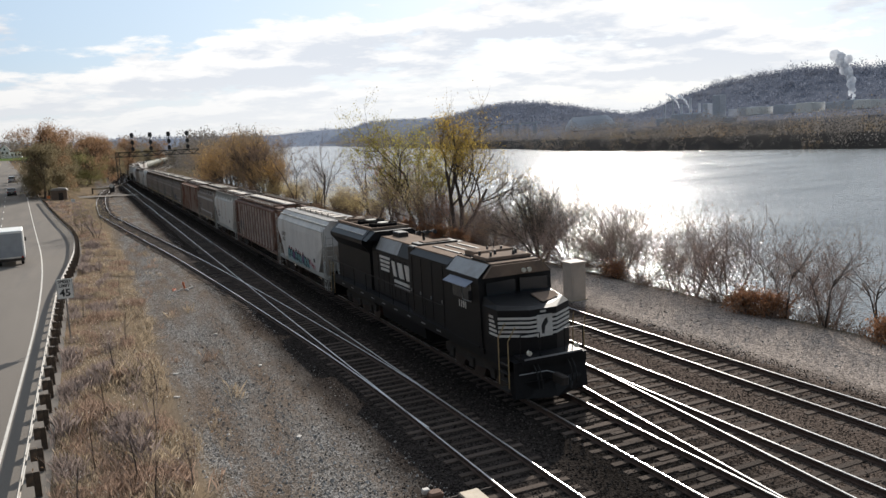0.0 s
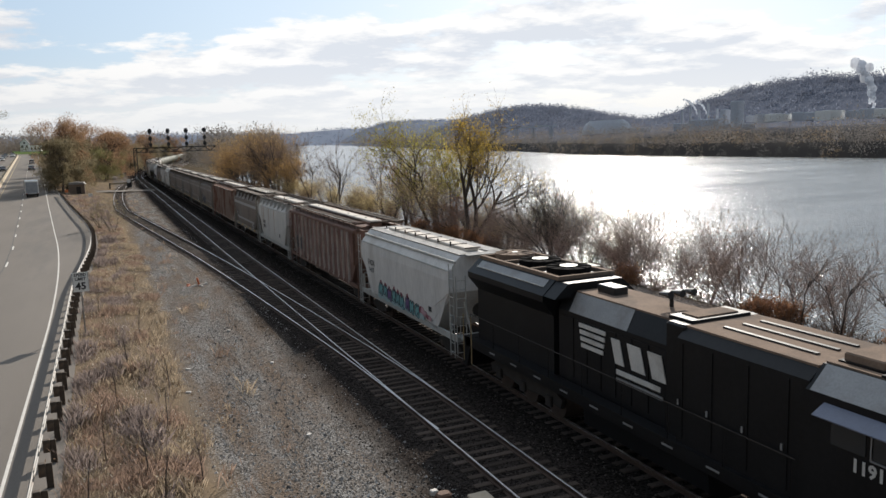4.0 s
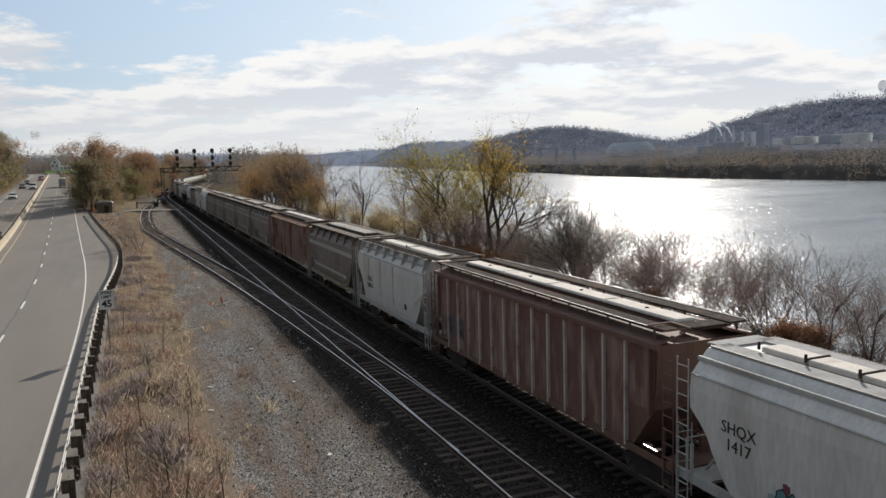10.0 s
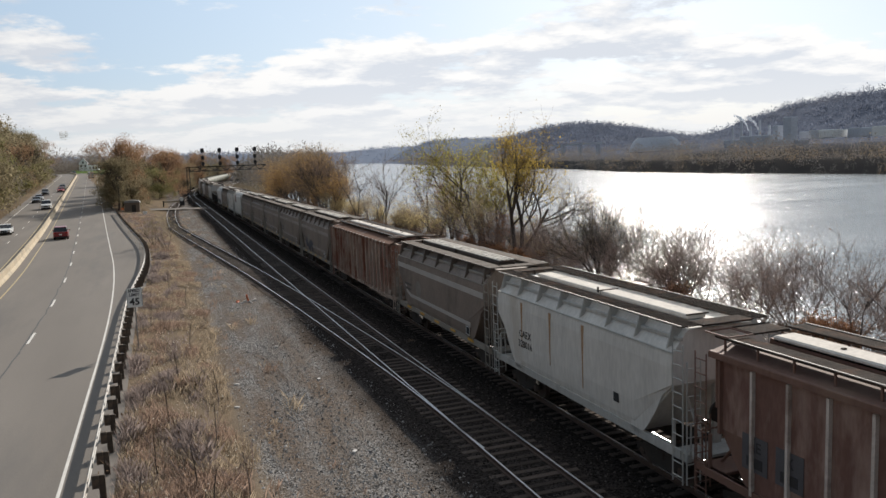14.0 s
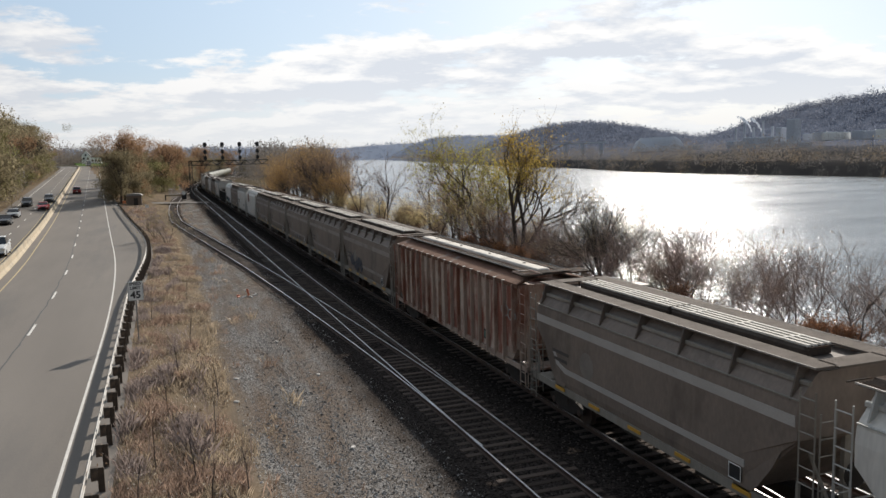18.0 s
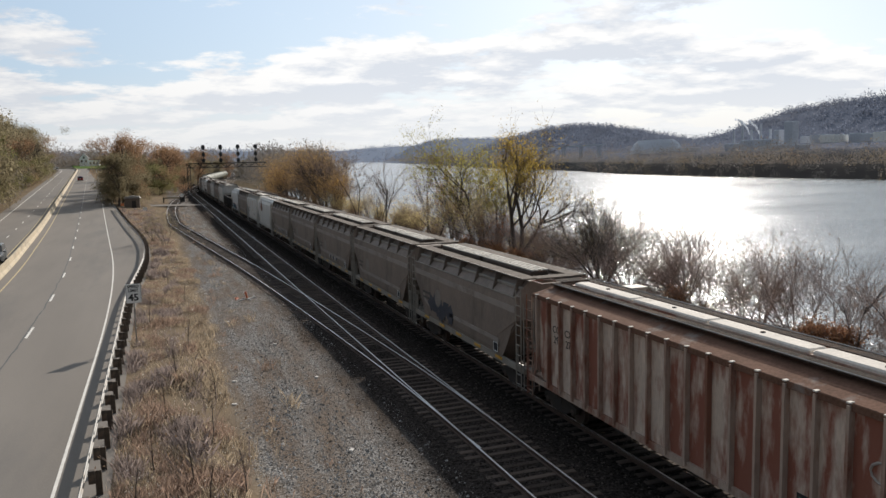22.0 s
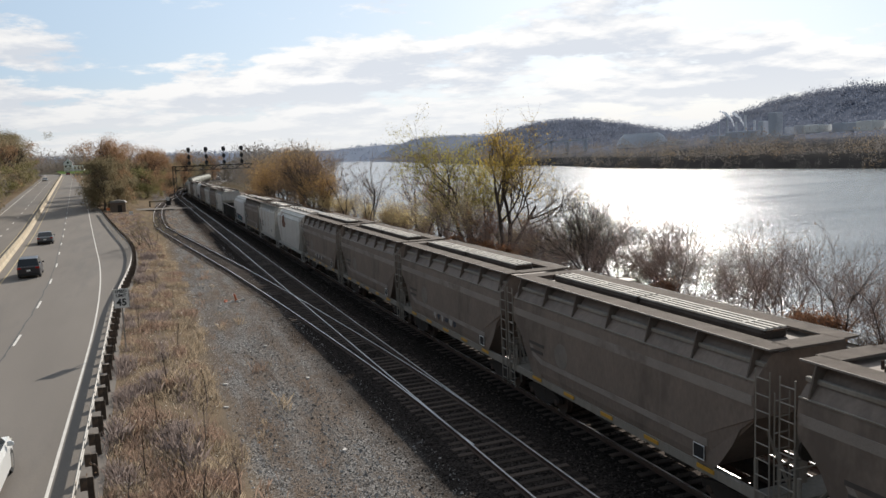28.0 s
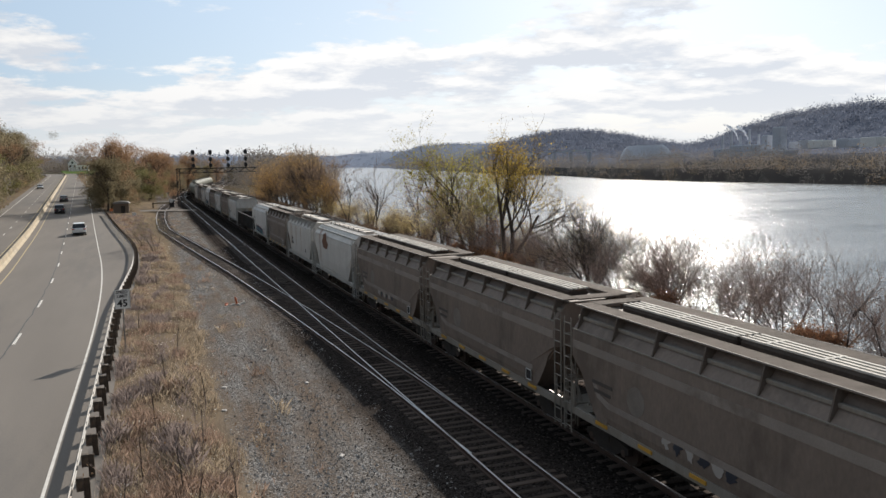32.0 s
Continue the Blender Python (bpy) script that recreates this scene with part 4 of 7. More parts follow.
        for k in (0.0,):
            part("hatch_clamp", Build().box(0.0, y + k * ln, zt + 0.50, 0.10, 0.08, 0.04), M["grate"], hc)
    part("hatch_coaming", Build().box(0, 0, zt + 0.28, 0.66, 2 * ends - 0.9, 0.24), paint, car)
    for s in (-1, 1):
        part("end_sheet", Build().box(0, s * (ends + 0.1), 3.55, 2.9, 0.05, 1.35), paint, car)
        part("roof_frame", Build().path([(-1.45, s * (h - 0.4), zt + 0.5), (-0.7, s * (h - 0.4), zt + 0.5), (-0.7, s * (h - 1.2), zt + 0.5), (-1.45, s * (h - 1.2), zt + 0.5), (-1.45, s * (h - 0.4), zt + 0.5)], 0.025), metal, car)
    undergear(car, L)
    hopper_bays(car, L, 3, paint)
    end_gear(car, L, 1.2, zt + 0.2, metal, hw)
    return car


def gondola(name, L, label):
    car = thing(name, label, "gondola car", "cars of the freight train")
    m = car_paint("dark_gondola_paint", (0.03, 0.028, 0.026), (0.1, 0.06, 0.04), 0.6)
    b = Build()
    for s in (-1, 1):
        b.box(s * 1.5, 0, 1.9, 0.10, L - 0.8, 1.5).box(0, s * (L / 2 - 0.45), 1.9, 3.0, 0.10, 1.5)
    part("body", b.box(0, 0, 1.15, 2.9, L - 0.9, 0.10), m, car)
    for i in range(12):
        y = -L / 2 + 0.9 + i * (L - 1.8) / 11
        for s in (-1, 1):
            part("side_rib", Build().box(s * 1.58, y, 1.85, 0.10, 0.12, 1.4), m, car)
    for s in (-1, 1):
        part("top_chord", Build().box(s * 1.52, 0, 2.66, 0.18, L - 0.7, 0.12, 0.02), m, car)
    undergear(car, L)
    return car


def tank_car(name, L, label, paint):
    car = thing(name, label, "tank car", "cars of the freight train")
    rings = []
    for y, r in ((-L / 2 + 0.6, 0.5), (-L / 2 + 0.75, 1.05), (-L / 2 + 1.1, 1.4), (-L / 2 + 1.5, 1.5), (L / 2 - 1.5, 1.5), (L / 2 - 1.1, 1.4), (L / 2 - 0.75, 1.05), (L / 2 - 0.6, 0.5)):
        rings.append([(r * math.cos(2 * math.pi * i / 20), y, 2.75 + r * math.sin(2 * math.pi * i / 20)) for i in range(20)])
    part("tank", Build().loft(rings), paint, car, smooth=True)
    part("dome", Build().tube((0, 0, 4.2), (0, 0, 4.65), 0.55, n=14), paint, car)
    part("dome_platform", Build().box(0, 0, 4.3, 2.2, 1.8, 0.06), M["grate"], car)
    undergear(car, L)
    return car


# ---- writing ----
def text_part(s, size, material, parent, m, name="lettering", bold=0.0):
    """Lettering as a thin mesh in the built-in font."""
    cu = bpy.data.curves.new(name, "FONT")
    cu.body, cu.size, cu.extrude, cu.offset, cu.resolution_u = s, size, 0.003, bold, 2
    cu.align_x = cu.align_y = "CENTER"
    tmp = new("tmp_text", cu)
    me = bpy.data.meshes.new_from_object(tmp.evaluated_get(bpy.context.evaluated_depsgraph_get()))
    bpy.data.objects.remove(tmp)
    bpy.data.curves.remove(cu)
    me.materials.clear()
    me.materials.append(material)
    ob = part(name, me, None, parent)
    ob.matrix_basis = m
    return ob


def on_left(x, y, z):
    """Pose for lettering on a side that faces -x."""
    return Matrix.Translation((x, y, z)) @ Matrix(((0, 0, -1, 0), (-1, 0, 0, 0), (0, 1, 0, 0), (0, 0, 0, 1)))


M["loco_black"] = mat("locomotive_black", (0.009, 0.009, 0.010), 0.5, vary=0.35, scale=0.8, fine=9, bump=0.06, dist=0.01, second=(0.035, 0.03, 0.027), amount=0.35, patch=0.58, spec=0.25)
M["loco_roof"] = mat("dusty_roof", (0.225, 0.165, 0.125), 0.9, spec=0.06, vary=0.2, scale=1.2, fine=20, bump=0.1, second=(0.12, 0.10, 0.085), amount=0.6, patch=0.5)
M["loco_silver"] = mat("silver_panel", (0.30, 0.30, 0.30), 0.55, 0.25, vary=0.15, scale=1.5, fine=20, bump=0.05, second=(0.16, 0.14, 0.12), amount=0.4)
M["loco_white"] = mat("locomotive_white", (0.62, 0.60, 0.56), 0.55, vary=0.12, scale=2, fine=15, bump=0.05, second=(0.3, 0.25, 0.2), amount=0.4, patch=0.56)
M["fan_black"] = mat("sooty_fan_black", (0.012, 0.011, 0.011), 0.95, vary=0.3, scale=3, fine=20, bump=0.1, spec=0.03)
M["fan_disc"] = mat("fan_cap", (0.50, 0.47, 0.40), 0.5, vary=0.15, scale=6, fine=30)
M["rail_yellow"] = mat("yellow_handrail", (0.36, 0.26, 0.13), 0.5, vary=0.2)
M["lens"] = mat("lamp_lens", (0.7, 0.66, 0.55), 0.15, vary=0.05, bump=0)
M["sunshade"] = mat("blue_grey_awning", (0.14, 0.16, 0.22), 0.5, vary=0.15)


def locomotive():
    car = thing("locomotive", "black six-axle diesel freight locomotive with white nose stripes", "locomotive")
    K = M["loco_black"]
    P = lambda name, b, m=K, lab="", parent=car, smooth=False: part(name, b, m, parent, lab, smooth)
    # frame, walkways and pilot
    P("underframe", Build().box(0, 0, 1.32, 2.9, 21.2, 0.34))
    for s in (-1, 1):
        P("walkway", Build().box(s * 1.34, 0.6, 1.53, 0.42, 17.6, 0.07))
        P("side_sill", Build().box(s * 1.5, 0.6, 1.42, 0.06, 18.2, 0.20), M["loco_black"])
        for i in range(9):
            P("sill_mark", Build().box(s * 1.535, -4.6 + i * 1.6, 1.38, 0.01, 0.42, 0.05), M["loco_silver"], "worn pale reflective mark")
    P("pilot", Build().prism_x([(-10.65, 0.25), (-10.35, 0.2), (-10.1, 1.2), (-10.1, 1.5), (-10.5, 1.5)], -1.45, 1.45))
    P("pilot", Build().prism_x([(10.9, 0.3), (10.75, 1.5), (10.2, 1.5), (10.2, 1.2), (10.55, 0.3)], -1.45, 1.45))
    P("anticlimber", Build().prism([(-1.2, 1.42), (1.2, 1.42), (1.2, 1.62), (-1.2, 1.62)], -10.75, -10.1), K)
    P("anticlimber_edge", Build().box(0, -10.76, 1.60, 2.3, 0.03, 0.05), M["loco_silver"])
    for s in (-1, 1):
        c = P("coupler", Build().box(0, s * 11.15, 0.88, 0.26, 0.7, 0.30, 0.05), M["under"])
        P("air_hose", Build().path([(0.45, s * 10.9, 0.85), (0.5, s * 11.1, 0.6), (0.4, s * 11.2, 0.45)], 0.03), M["rubber"])
    for x in (-0.75, -0.6, 0.62, 0.78):
        P("brake_hose", Build().path([(x, -10.66, 1.35), (x, -10.85, 1.15), (x + 0.05, -10.9, 0.75), (x + 0.12, -10.8, 0.5)], 0.028), M["rubber"])
    P("cut_lever", Build().path([(-1.35, -10.72, 1.1), (-0.3, -10.78, 1.1), (0.0, -10.9, 1.0)], 0.02), M["loco_silver"])
    P("plow", Build().loft([[(-1.4, -10.5, 0.18), (0, -10.95, 0.18), (1.4, -10.5, 0.18), (1.4, -10.3, 0.18), (-1.4, -10.3, 0.18)], [(-1.4, -10.55, 0.75), (0, -10.75, 0.75), (1.4, -10.55, 0.75), (1.4, -10.3, 0.75), (-1.4, -10.3, 0.75)]]), K, "black steel plough blade")
    # front steps with yellow handrails
    for s in (-1, 1):
        for i in range(4):
            P("step", Build().box(s * 1.38, -10.0, 0.42 + 0.30 * i, 0.34, 0.62, 0.04), M["under"])
        for dy in (-10.35, -9.67):
            P("handrail", Build().path([(s * 1.54, dy, 0.55), (s * 1.54, dy, 2.2), (s * 1.40, dy - 0.28, 2.75)], 0.022), M["rail_yellow"], "yellow step handrail")
        for dy in (9.92, 10.60):
            P("handrail", Build().path([(s * 1.54, dy, 0.55), (s * 1.54, dy, 2.4)], 0.022), M["rail_yellow"])
        P("walkway_rail", Build().path([(s * 1.52, -5.3, 2.5), (s * 1.52, 10.0, 2.5)], 0.016), M["under"])
        for i in range(9):
            P("stanchion", Build().tube((s * 1.52, -5.2 + i * 1.9, 1.5), (s * 1.52, -5.2 + i * 1.9, 2.5), 0.016, n=4))
        P("ditch_light", Build().tube((s * 0.95, -10.7, 1.80), (s * 0.95, -10.8, 1.80), 0.085, n=12), M["lens"], "round ditch light")
        P("front_rail", Build().path([(s * 1.25, -10.7, 1.6), (s * 1.25, -10.7, 2.45), (s * 0.5, -10.7, 2.45), (s * 0.5, -10.7, 1.6)], 0.022), K)
    # nose: a wedge in plan with chamfered cheeks
    plan = lambda k: [(-1.46 * k, -8.35), (-1.46 * k, -9.55), (-0.55, -10.15), (0.55, -10.15), (1.46 * k, -9.55), (1.46 * k, -8.35)]
    base = [(x, y, 1.5) for x, y in plan(1)]
    mid = [(x, y, 3.12) for x, y in plan(1)]
    top = [(x * 0.94, y + (0.25 if y < -9 else 0), 3.20 + 0.24 * smooth01(-10.1, -8.4, y)) for x, y in plan(1)]
    P("nose", Build().loft([base, mid, top]))
    P("nose_hatch", Build().add([(0.25, -9.8, 3.25), (1.2, -9.35, 3.31), (1.2, -8.95, 3.42), (0.25, -8.95, 3.42)], [(0, 1, 2, 3)]).add([(0.25, -9.8, 3.20), (1.2, -9.35, 3.26), (1.2, -8.95, 3.37), (0.25, -8.95, 3.37)], [(3, 2, 1, 0)]), M["loco_roof"], "dusty pale nose-top plate")
    ring = plan(1)[1:5]
    for i in range(5):
        z0 = 2.17 + i * 0.155
        for a, c in zip(ring, ring[1:]):
            dx, dy = c[0] - a[0], c[1] - a[1]
            ln = math.hypot(dx, dy)
            nx, ny = dy / ln * 0.012, -dx / ln * 0.012
            q = [(a[0] + nx, a[1] + ny), (c[0] + nx, c[1] + ny), (c[0] - nx, c[1] - ny), (a[0] - nx, a[1] - ny)]
            P("nose_stripe", Build().loft([[(x, y, z0) for x, y in q], [(x, y, z0 + 0.085) for x, y in q]]), M["loco_white"], "white nose stripe")
        for s in (-1, 1):
            P("nose_stripe", Build().box(s * 1.464, -9.22 + 0.04 * i, z0 + 0.043, 0.012, 0.62 - 0.08 * i, 0.085), M["loco_white"])
    P("nose_plate", Build().box(0.05, -10.175, 2.52, 0.62, 0.02, 0.78), M["loco_white"], "square white nose plate with a dark figure")
    P("plate_mark", Build().add([(-0.08, -10.19, 2.24), (0.02, -10.19, 2.24), (0.06, -10.19, 2.48), (0.18, -10.19, 2.63), (0.14, -10.19, 2.80), (0.02, -10.19, 2.73), (-0.1, -10.19, 2.53)], [(0, 1, 2, 3, 4, 5, 6)]), M["black"])
    P("nose_light", Build().box(0, -10.16, 3.02, 0.22, 0.03, 0.06), M["loco_white"])
    # cab
    cab = [(-1.52, 1.5), (1.52, 1.5), (1.52, 4.06), (1.06, 4.52), (-1.06, 4.52), (-1.52, 4.06)]
    P("cab", Build().loft([[(x, -8.42 + (0.12 if z > 3.5 else 0), z) for x, z in cab], [(x, -5.5, z) for x, z in cab]]))
    P("cab_visor", Build().prism([(-1.38, 4.08), (1.38, 4.08), (1.02, 4.50), (-1.02, 4.50)], -8.5, -8.36), M["loco_roof"], "dusty pale panel over the windscreen")
    for s in (-1, 1):
        P("windscreen", Build().prism([(s * 0.10, 3.42), (s * 1.28, 3.36), (s * 1.28, 3.90), (s * 0.10, 3.93)][::s], -8.46, -8.42), M["glass"])
        P("side_window", Build().box(s * 1.525, -7.35, 3.42, 0.02, 0.62, 0.55), M["glass"])
        P("side_window", Build().box(s * 1.525, -6.5, 3.42, 0.02, 0.75, 0.55), M["glass"])
        P("window_frame", Build().path([(s * 1.545, -7.7, 3.12), (s * 1.545, -7.0, 3.12), (s * 1.545, -7.0, 3.74), (s * 1.545, -7.7, 3.74), (s * 1.545, -7.7, 3.12)], 0.02), M["loco_silver"])
        P("awning", Build().add([(s * 1.53, -7.9, 3.92), (s * 1.53, -5.95, 3.92), (s * 1.86, -5.95, 3.74), (s * 1.86, -7.9, 3.74), (s * 1.53, -7.9, 3.90), (s * 1.53, -5.95, 3.90), (s * 1.86, -5.95, 3.72), (s * 1.86, -7.9, 3.72)], [(0, 1, 2, 3), (7, 6, 5, 4), (0, 3, 7, 4), (1, 0, 4, 5), (2, 1, 5, 6), (3, 2, 6, 7)]), M["sunshade"], "blue-grey window awning")
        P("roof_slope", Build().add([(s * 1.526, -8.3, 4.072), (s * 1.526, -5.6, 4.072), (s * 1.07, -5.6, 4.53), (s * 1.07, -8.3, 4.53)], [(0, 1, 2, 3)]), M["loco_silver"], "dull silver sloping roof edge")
        P("head_light", Build().tube((s * 0.12 + 0.35, -8.5, 4.22), (s * 0.12 + 0.35, -8.58, 4.22), 0.085, n=12), M["lens"], "paired headlight")
        P("mirror", Build().box(s * 1.64, -7.85, 3.4, 0.16, 0.03, 0.36), M["black"])
    P("cab_roof", Build().box(0, -6.95, 4.535, 2.0, 2.85, 0.05), M["loco_roof"], "dusty tan cab roof")
    ac = P("roof_box", Build().box(0, -7.35, 4.63, 1.9, 1.15, 0.15, 0.03), M["loco_roof"])
    P("roof_box_rim", Build().box(0, -7.35, 4.57, 2.0, 1.25, 0.05), K, parent=ac)
    ac2 = P("roof_box", Build().box(0.1, -6.15, 4.66, 1.7, 0.9, 0.2, 0.03), M["loco_roof"])
    P("roof_box_rim", Build().box(0.1, -6.15, 4.57, 1.85, 1.0, 0.05), K, parent=ac2)
    for x, y in ((-0.6, -7.6), (-0.2, -7.2), (0.3, -7.7), (0.7, -7.1), (-0.8, -7.1), (0.0, -6.2), (0.5, -6.4), (0.55, -7.45)):
        P("antenna", Build().tube((x, y, 4.68), (x, y, 4.86), 0.06, 0.04, n=8), M["black"])
    P("antenna_whip", Build().tube((0.4, -6.0, 4.7), (0.4, -6.0, 5.05), 0.02, n=5), M["black"])
    # hood behind the cab
    h1 = [(-1.42, 1.5), (1.42, 1.5), (1.42, 4.2), (1.15, 4.42), (-1.15, 4.42), (-1.42, 4.2)]
    P("electrical_cabinet", Build().prism(h1, -5.5, -1.6))
    rf = P("hood_roof", Build().box(0, -3.55, 4.45, 2.3, 3.85, 0.05), M["loco_roof"], "dusty tan hood roof")
    for x in (-0.55, 0.05, 0.62):
        P("roof_slot", Build().box(x, -3.6, 4.49, 0.10, 2.7, 0.05), M["black"], parent=rf)
    for y in (-5.0, -3.9, -2.8, -1.8):
        P("door_edge", Build().box(-1.43, y, 2.9, 0.02, 0.04, 2.4), K)
        P("door_latch", Build().box(-1.445, y + 0.12, 2.6, 0.03, 0.05, 0.14), M["loco_silver"])
    P("hood_brake", Build().box(0, -1.3, 3.0, 2.5, 0.7, 2.95, 0.05))
    P("roof_hatch", Build().box(0, -1.15, 4.50, 1.9, 0.9, 0.10, 0.02), K)
    P("roof_hatch_lid", Build().box(0, -1.15, 4.57, 1.3, 0.6, 0.04), M["loco_roof"])
    h2 = [(-1.05, 1.5), (1.05, 1.5), (1.05, 3.75), (0.75, 4.32), (-0.75, 4.32), (-1.05, 3.75)]
    P("engine_hood", Build().prism(h2, -0.95, 4.4))
    P("engine_roof", Build().box(0, 1.5, 4.35, 1.5, 4.6, 0.05), M["loco_roof"], "dusty tan engine hood roof")
    for s in (-1, 1):
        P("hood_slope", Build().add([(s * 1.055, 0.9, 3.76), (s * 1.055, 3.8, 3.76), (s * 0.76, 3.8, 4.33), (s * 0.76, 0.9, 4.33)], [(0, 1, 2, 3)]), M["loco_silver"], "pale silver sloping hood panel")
        for i in range(7):
            P("hood_door", Build().box(s * 1.062, -0.45 + i * 0.72, 2.65, 0.03, 0.66, 1.9), K)
    horn = P("horn", Build().tube((0.2, 0.55, 4.35), (0.2, 0.55, 4.75), 0.06, n=6).tube((-0.2, 0.55, 4.78), (0.6, 0.55, 4.78), 0.05, n=6), M["black"], "black air horn cluster")
    for x in (-0.2, 0.2, 0.6):
        P("horn_bell", Build().tube((x, 0.55, 4.80), (x, 0.1, 4.82), 0.04, 0.11, n=8), M["black"], parent=horn)
    P("exhaust_stack", Build().box(0, 3.0, 4.48, 0.5, 0.9, 0.25, 0.03), M["black"])
    # radiator section, flared
    rad = [(-1.12, 1.5), (1.12, 1.5), (1.12, 3.45), (1.52, 3.95), (1.52, 4.15), (1.02, 4.62), (-1.02, 4.62), (-1.52, 4.15), (-1.52, 3.95), (-1.12, 3.45)]
    P("radiator_hood", Build().prism(rad, 4.6, 10.1))
    P("radiator_overhang", Build().prism([(-1.5, 4.15), (-1.0, 4.6), (1.0, 4.6), (1.5, 4.15)], 3.9, 4.6))
    for s in (-1, 1):
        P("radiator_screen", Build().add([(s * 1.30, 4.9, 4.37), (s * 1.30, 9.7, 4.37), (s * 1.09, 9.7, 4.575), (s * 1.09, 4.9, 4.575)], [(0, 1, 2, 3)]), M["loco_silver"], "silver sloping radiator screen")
        P("radiator_rim", Build().box(s * 1.31, 7.3, 4.38, 0.03, 4.8, 0.03), M["loco_white"])
        P("roof_frame", Build().box(s * 0.98, 7.2, 4.68, 0.14, 5.6, 0.12), M["loco_roof"])
    for y in (4.5, 6.4, 8.25, 9.95):
        P("roof_frame", Build().box(0, y, 4.68, 1.9, 0.14, 0.12), M["loco_roof"])
    for y in (5.45, 7.3, 9.15):
        fan = P("radiator_fan", Build().tube((0, y, 4.6), (0, y, 4.86), 0.74, n=22), M["fan_black"] if y < 9 else M["loco_roof"], "round black radiator fan")
        P("fan_cap", Build().tube((0, y, 4.86), (0, y, 4.885), 0.30 if y < 9 else 0.12, n=18), M["fan_disc"], parent=fan)
        for i in range(10):
            a = i * 0.6283
            P("guard_spoke", Build().tube((0.3 * math.cos(a), y + 0.3 * math.sin(a), 4.875), (0.74 * math.cos(a), y + 0.74 * math.sin(a), 4.87), 0.014, n=4), M["fan_black"] if y < 9 else M["loco_roof"], parent=fan)
    # running gear
    P("fuel_tank", Build().prism([(-1.25, 0.55), (-0.9, 0.32), (0.9, 0.32), (1.25, 0.55), (1.3, 1.15), (-1.3, 1.15)], -2.6, 2.7), K)
    for s in (-1, 1):
        bg = new("bogie")
        bg.parent, bg.location = car, (0, s * 6.7, 0)
        for sx in (-1, 1):
            part("side_frame", Build().prism_x([(-2.5, 0.75), (-2.4, 0.45), (-1.2, 0.55), (0, 0.42), (1.2, 0.55), (2.4, 0.45), (2.5, 0.75), (1.9, 1.0), (-1.9, 1.0)], sx * 1.02 - 0.06, sx * 1.02 + 0.06), M["under"], bg)
            for k in (-1.75, 0, 1.75):
                part("axle_box", Build().box(sx * 1.12, k, 0.55, 0.12, 0.36, 0.36, 0.03), M["under"], bg)
        for k in (-1.75, 0.0, 1.75):
            w = part("wheelset", WHEEL["set"] if "set" in WHEEL else Build().tube((-0.82, 0, 0), (0.82, 0, 0), 0.5, n=18), M["wheel"], bg, at=(0, k, 0.50))
            w.scale = (1, 1.18, 1.18)
    # side markings: plain bars and blocks where emblems stand, and the road number
    for i in range(4):
        P("side_bar", Build().box(-1.1, 2.5, 3.48 - i * 0.2, 0.03, 1.35 - 0.08 * i, 0.12), M["loco_white"], "white emblem bar")
    for k, (y, w) in enumerate(((1.25, 0.62), (0.42, 0.8), (-0.45, 0.78))):
        P("emblem_block", Build().prism_x([(y - w / 2, 2.74), (y + w / 2 - 0.22, 2.74), (y + w / 2, 3.44), (y - w / 2 + 0.22, 3.44)], -1.115, -1.09), M["loco_white"])
    P("name_bar", Build().box(-1.1, 0.35, 2.52, 0.025, 1.9, 0.14), M["loco_white"])
    P("name_bar", Build().box(-1.1, 0.3, 2.30, 0.025, 2.0, 0.10), M["loco_silver"])
    text_part("1191", 0.36, M["loco_white"], car, on_left(-1.535, -6.95, 2.90), "road_number", 0.012)
    return car


def on_track(u):
    """Pose of a car whose middle is at u metres along the train's track."""
    x0, x1 = track_bend(u - 5), track_bend(u + 5)
    return pose(13.91 + (x0 + x1) / 2, u, 0, 0, 0, -math.degrees(math.atan2(x1 - x0, 10)))


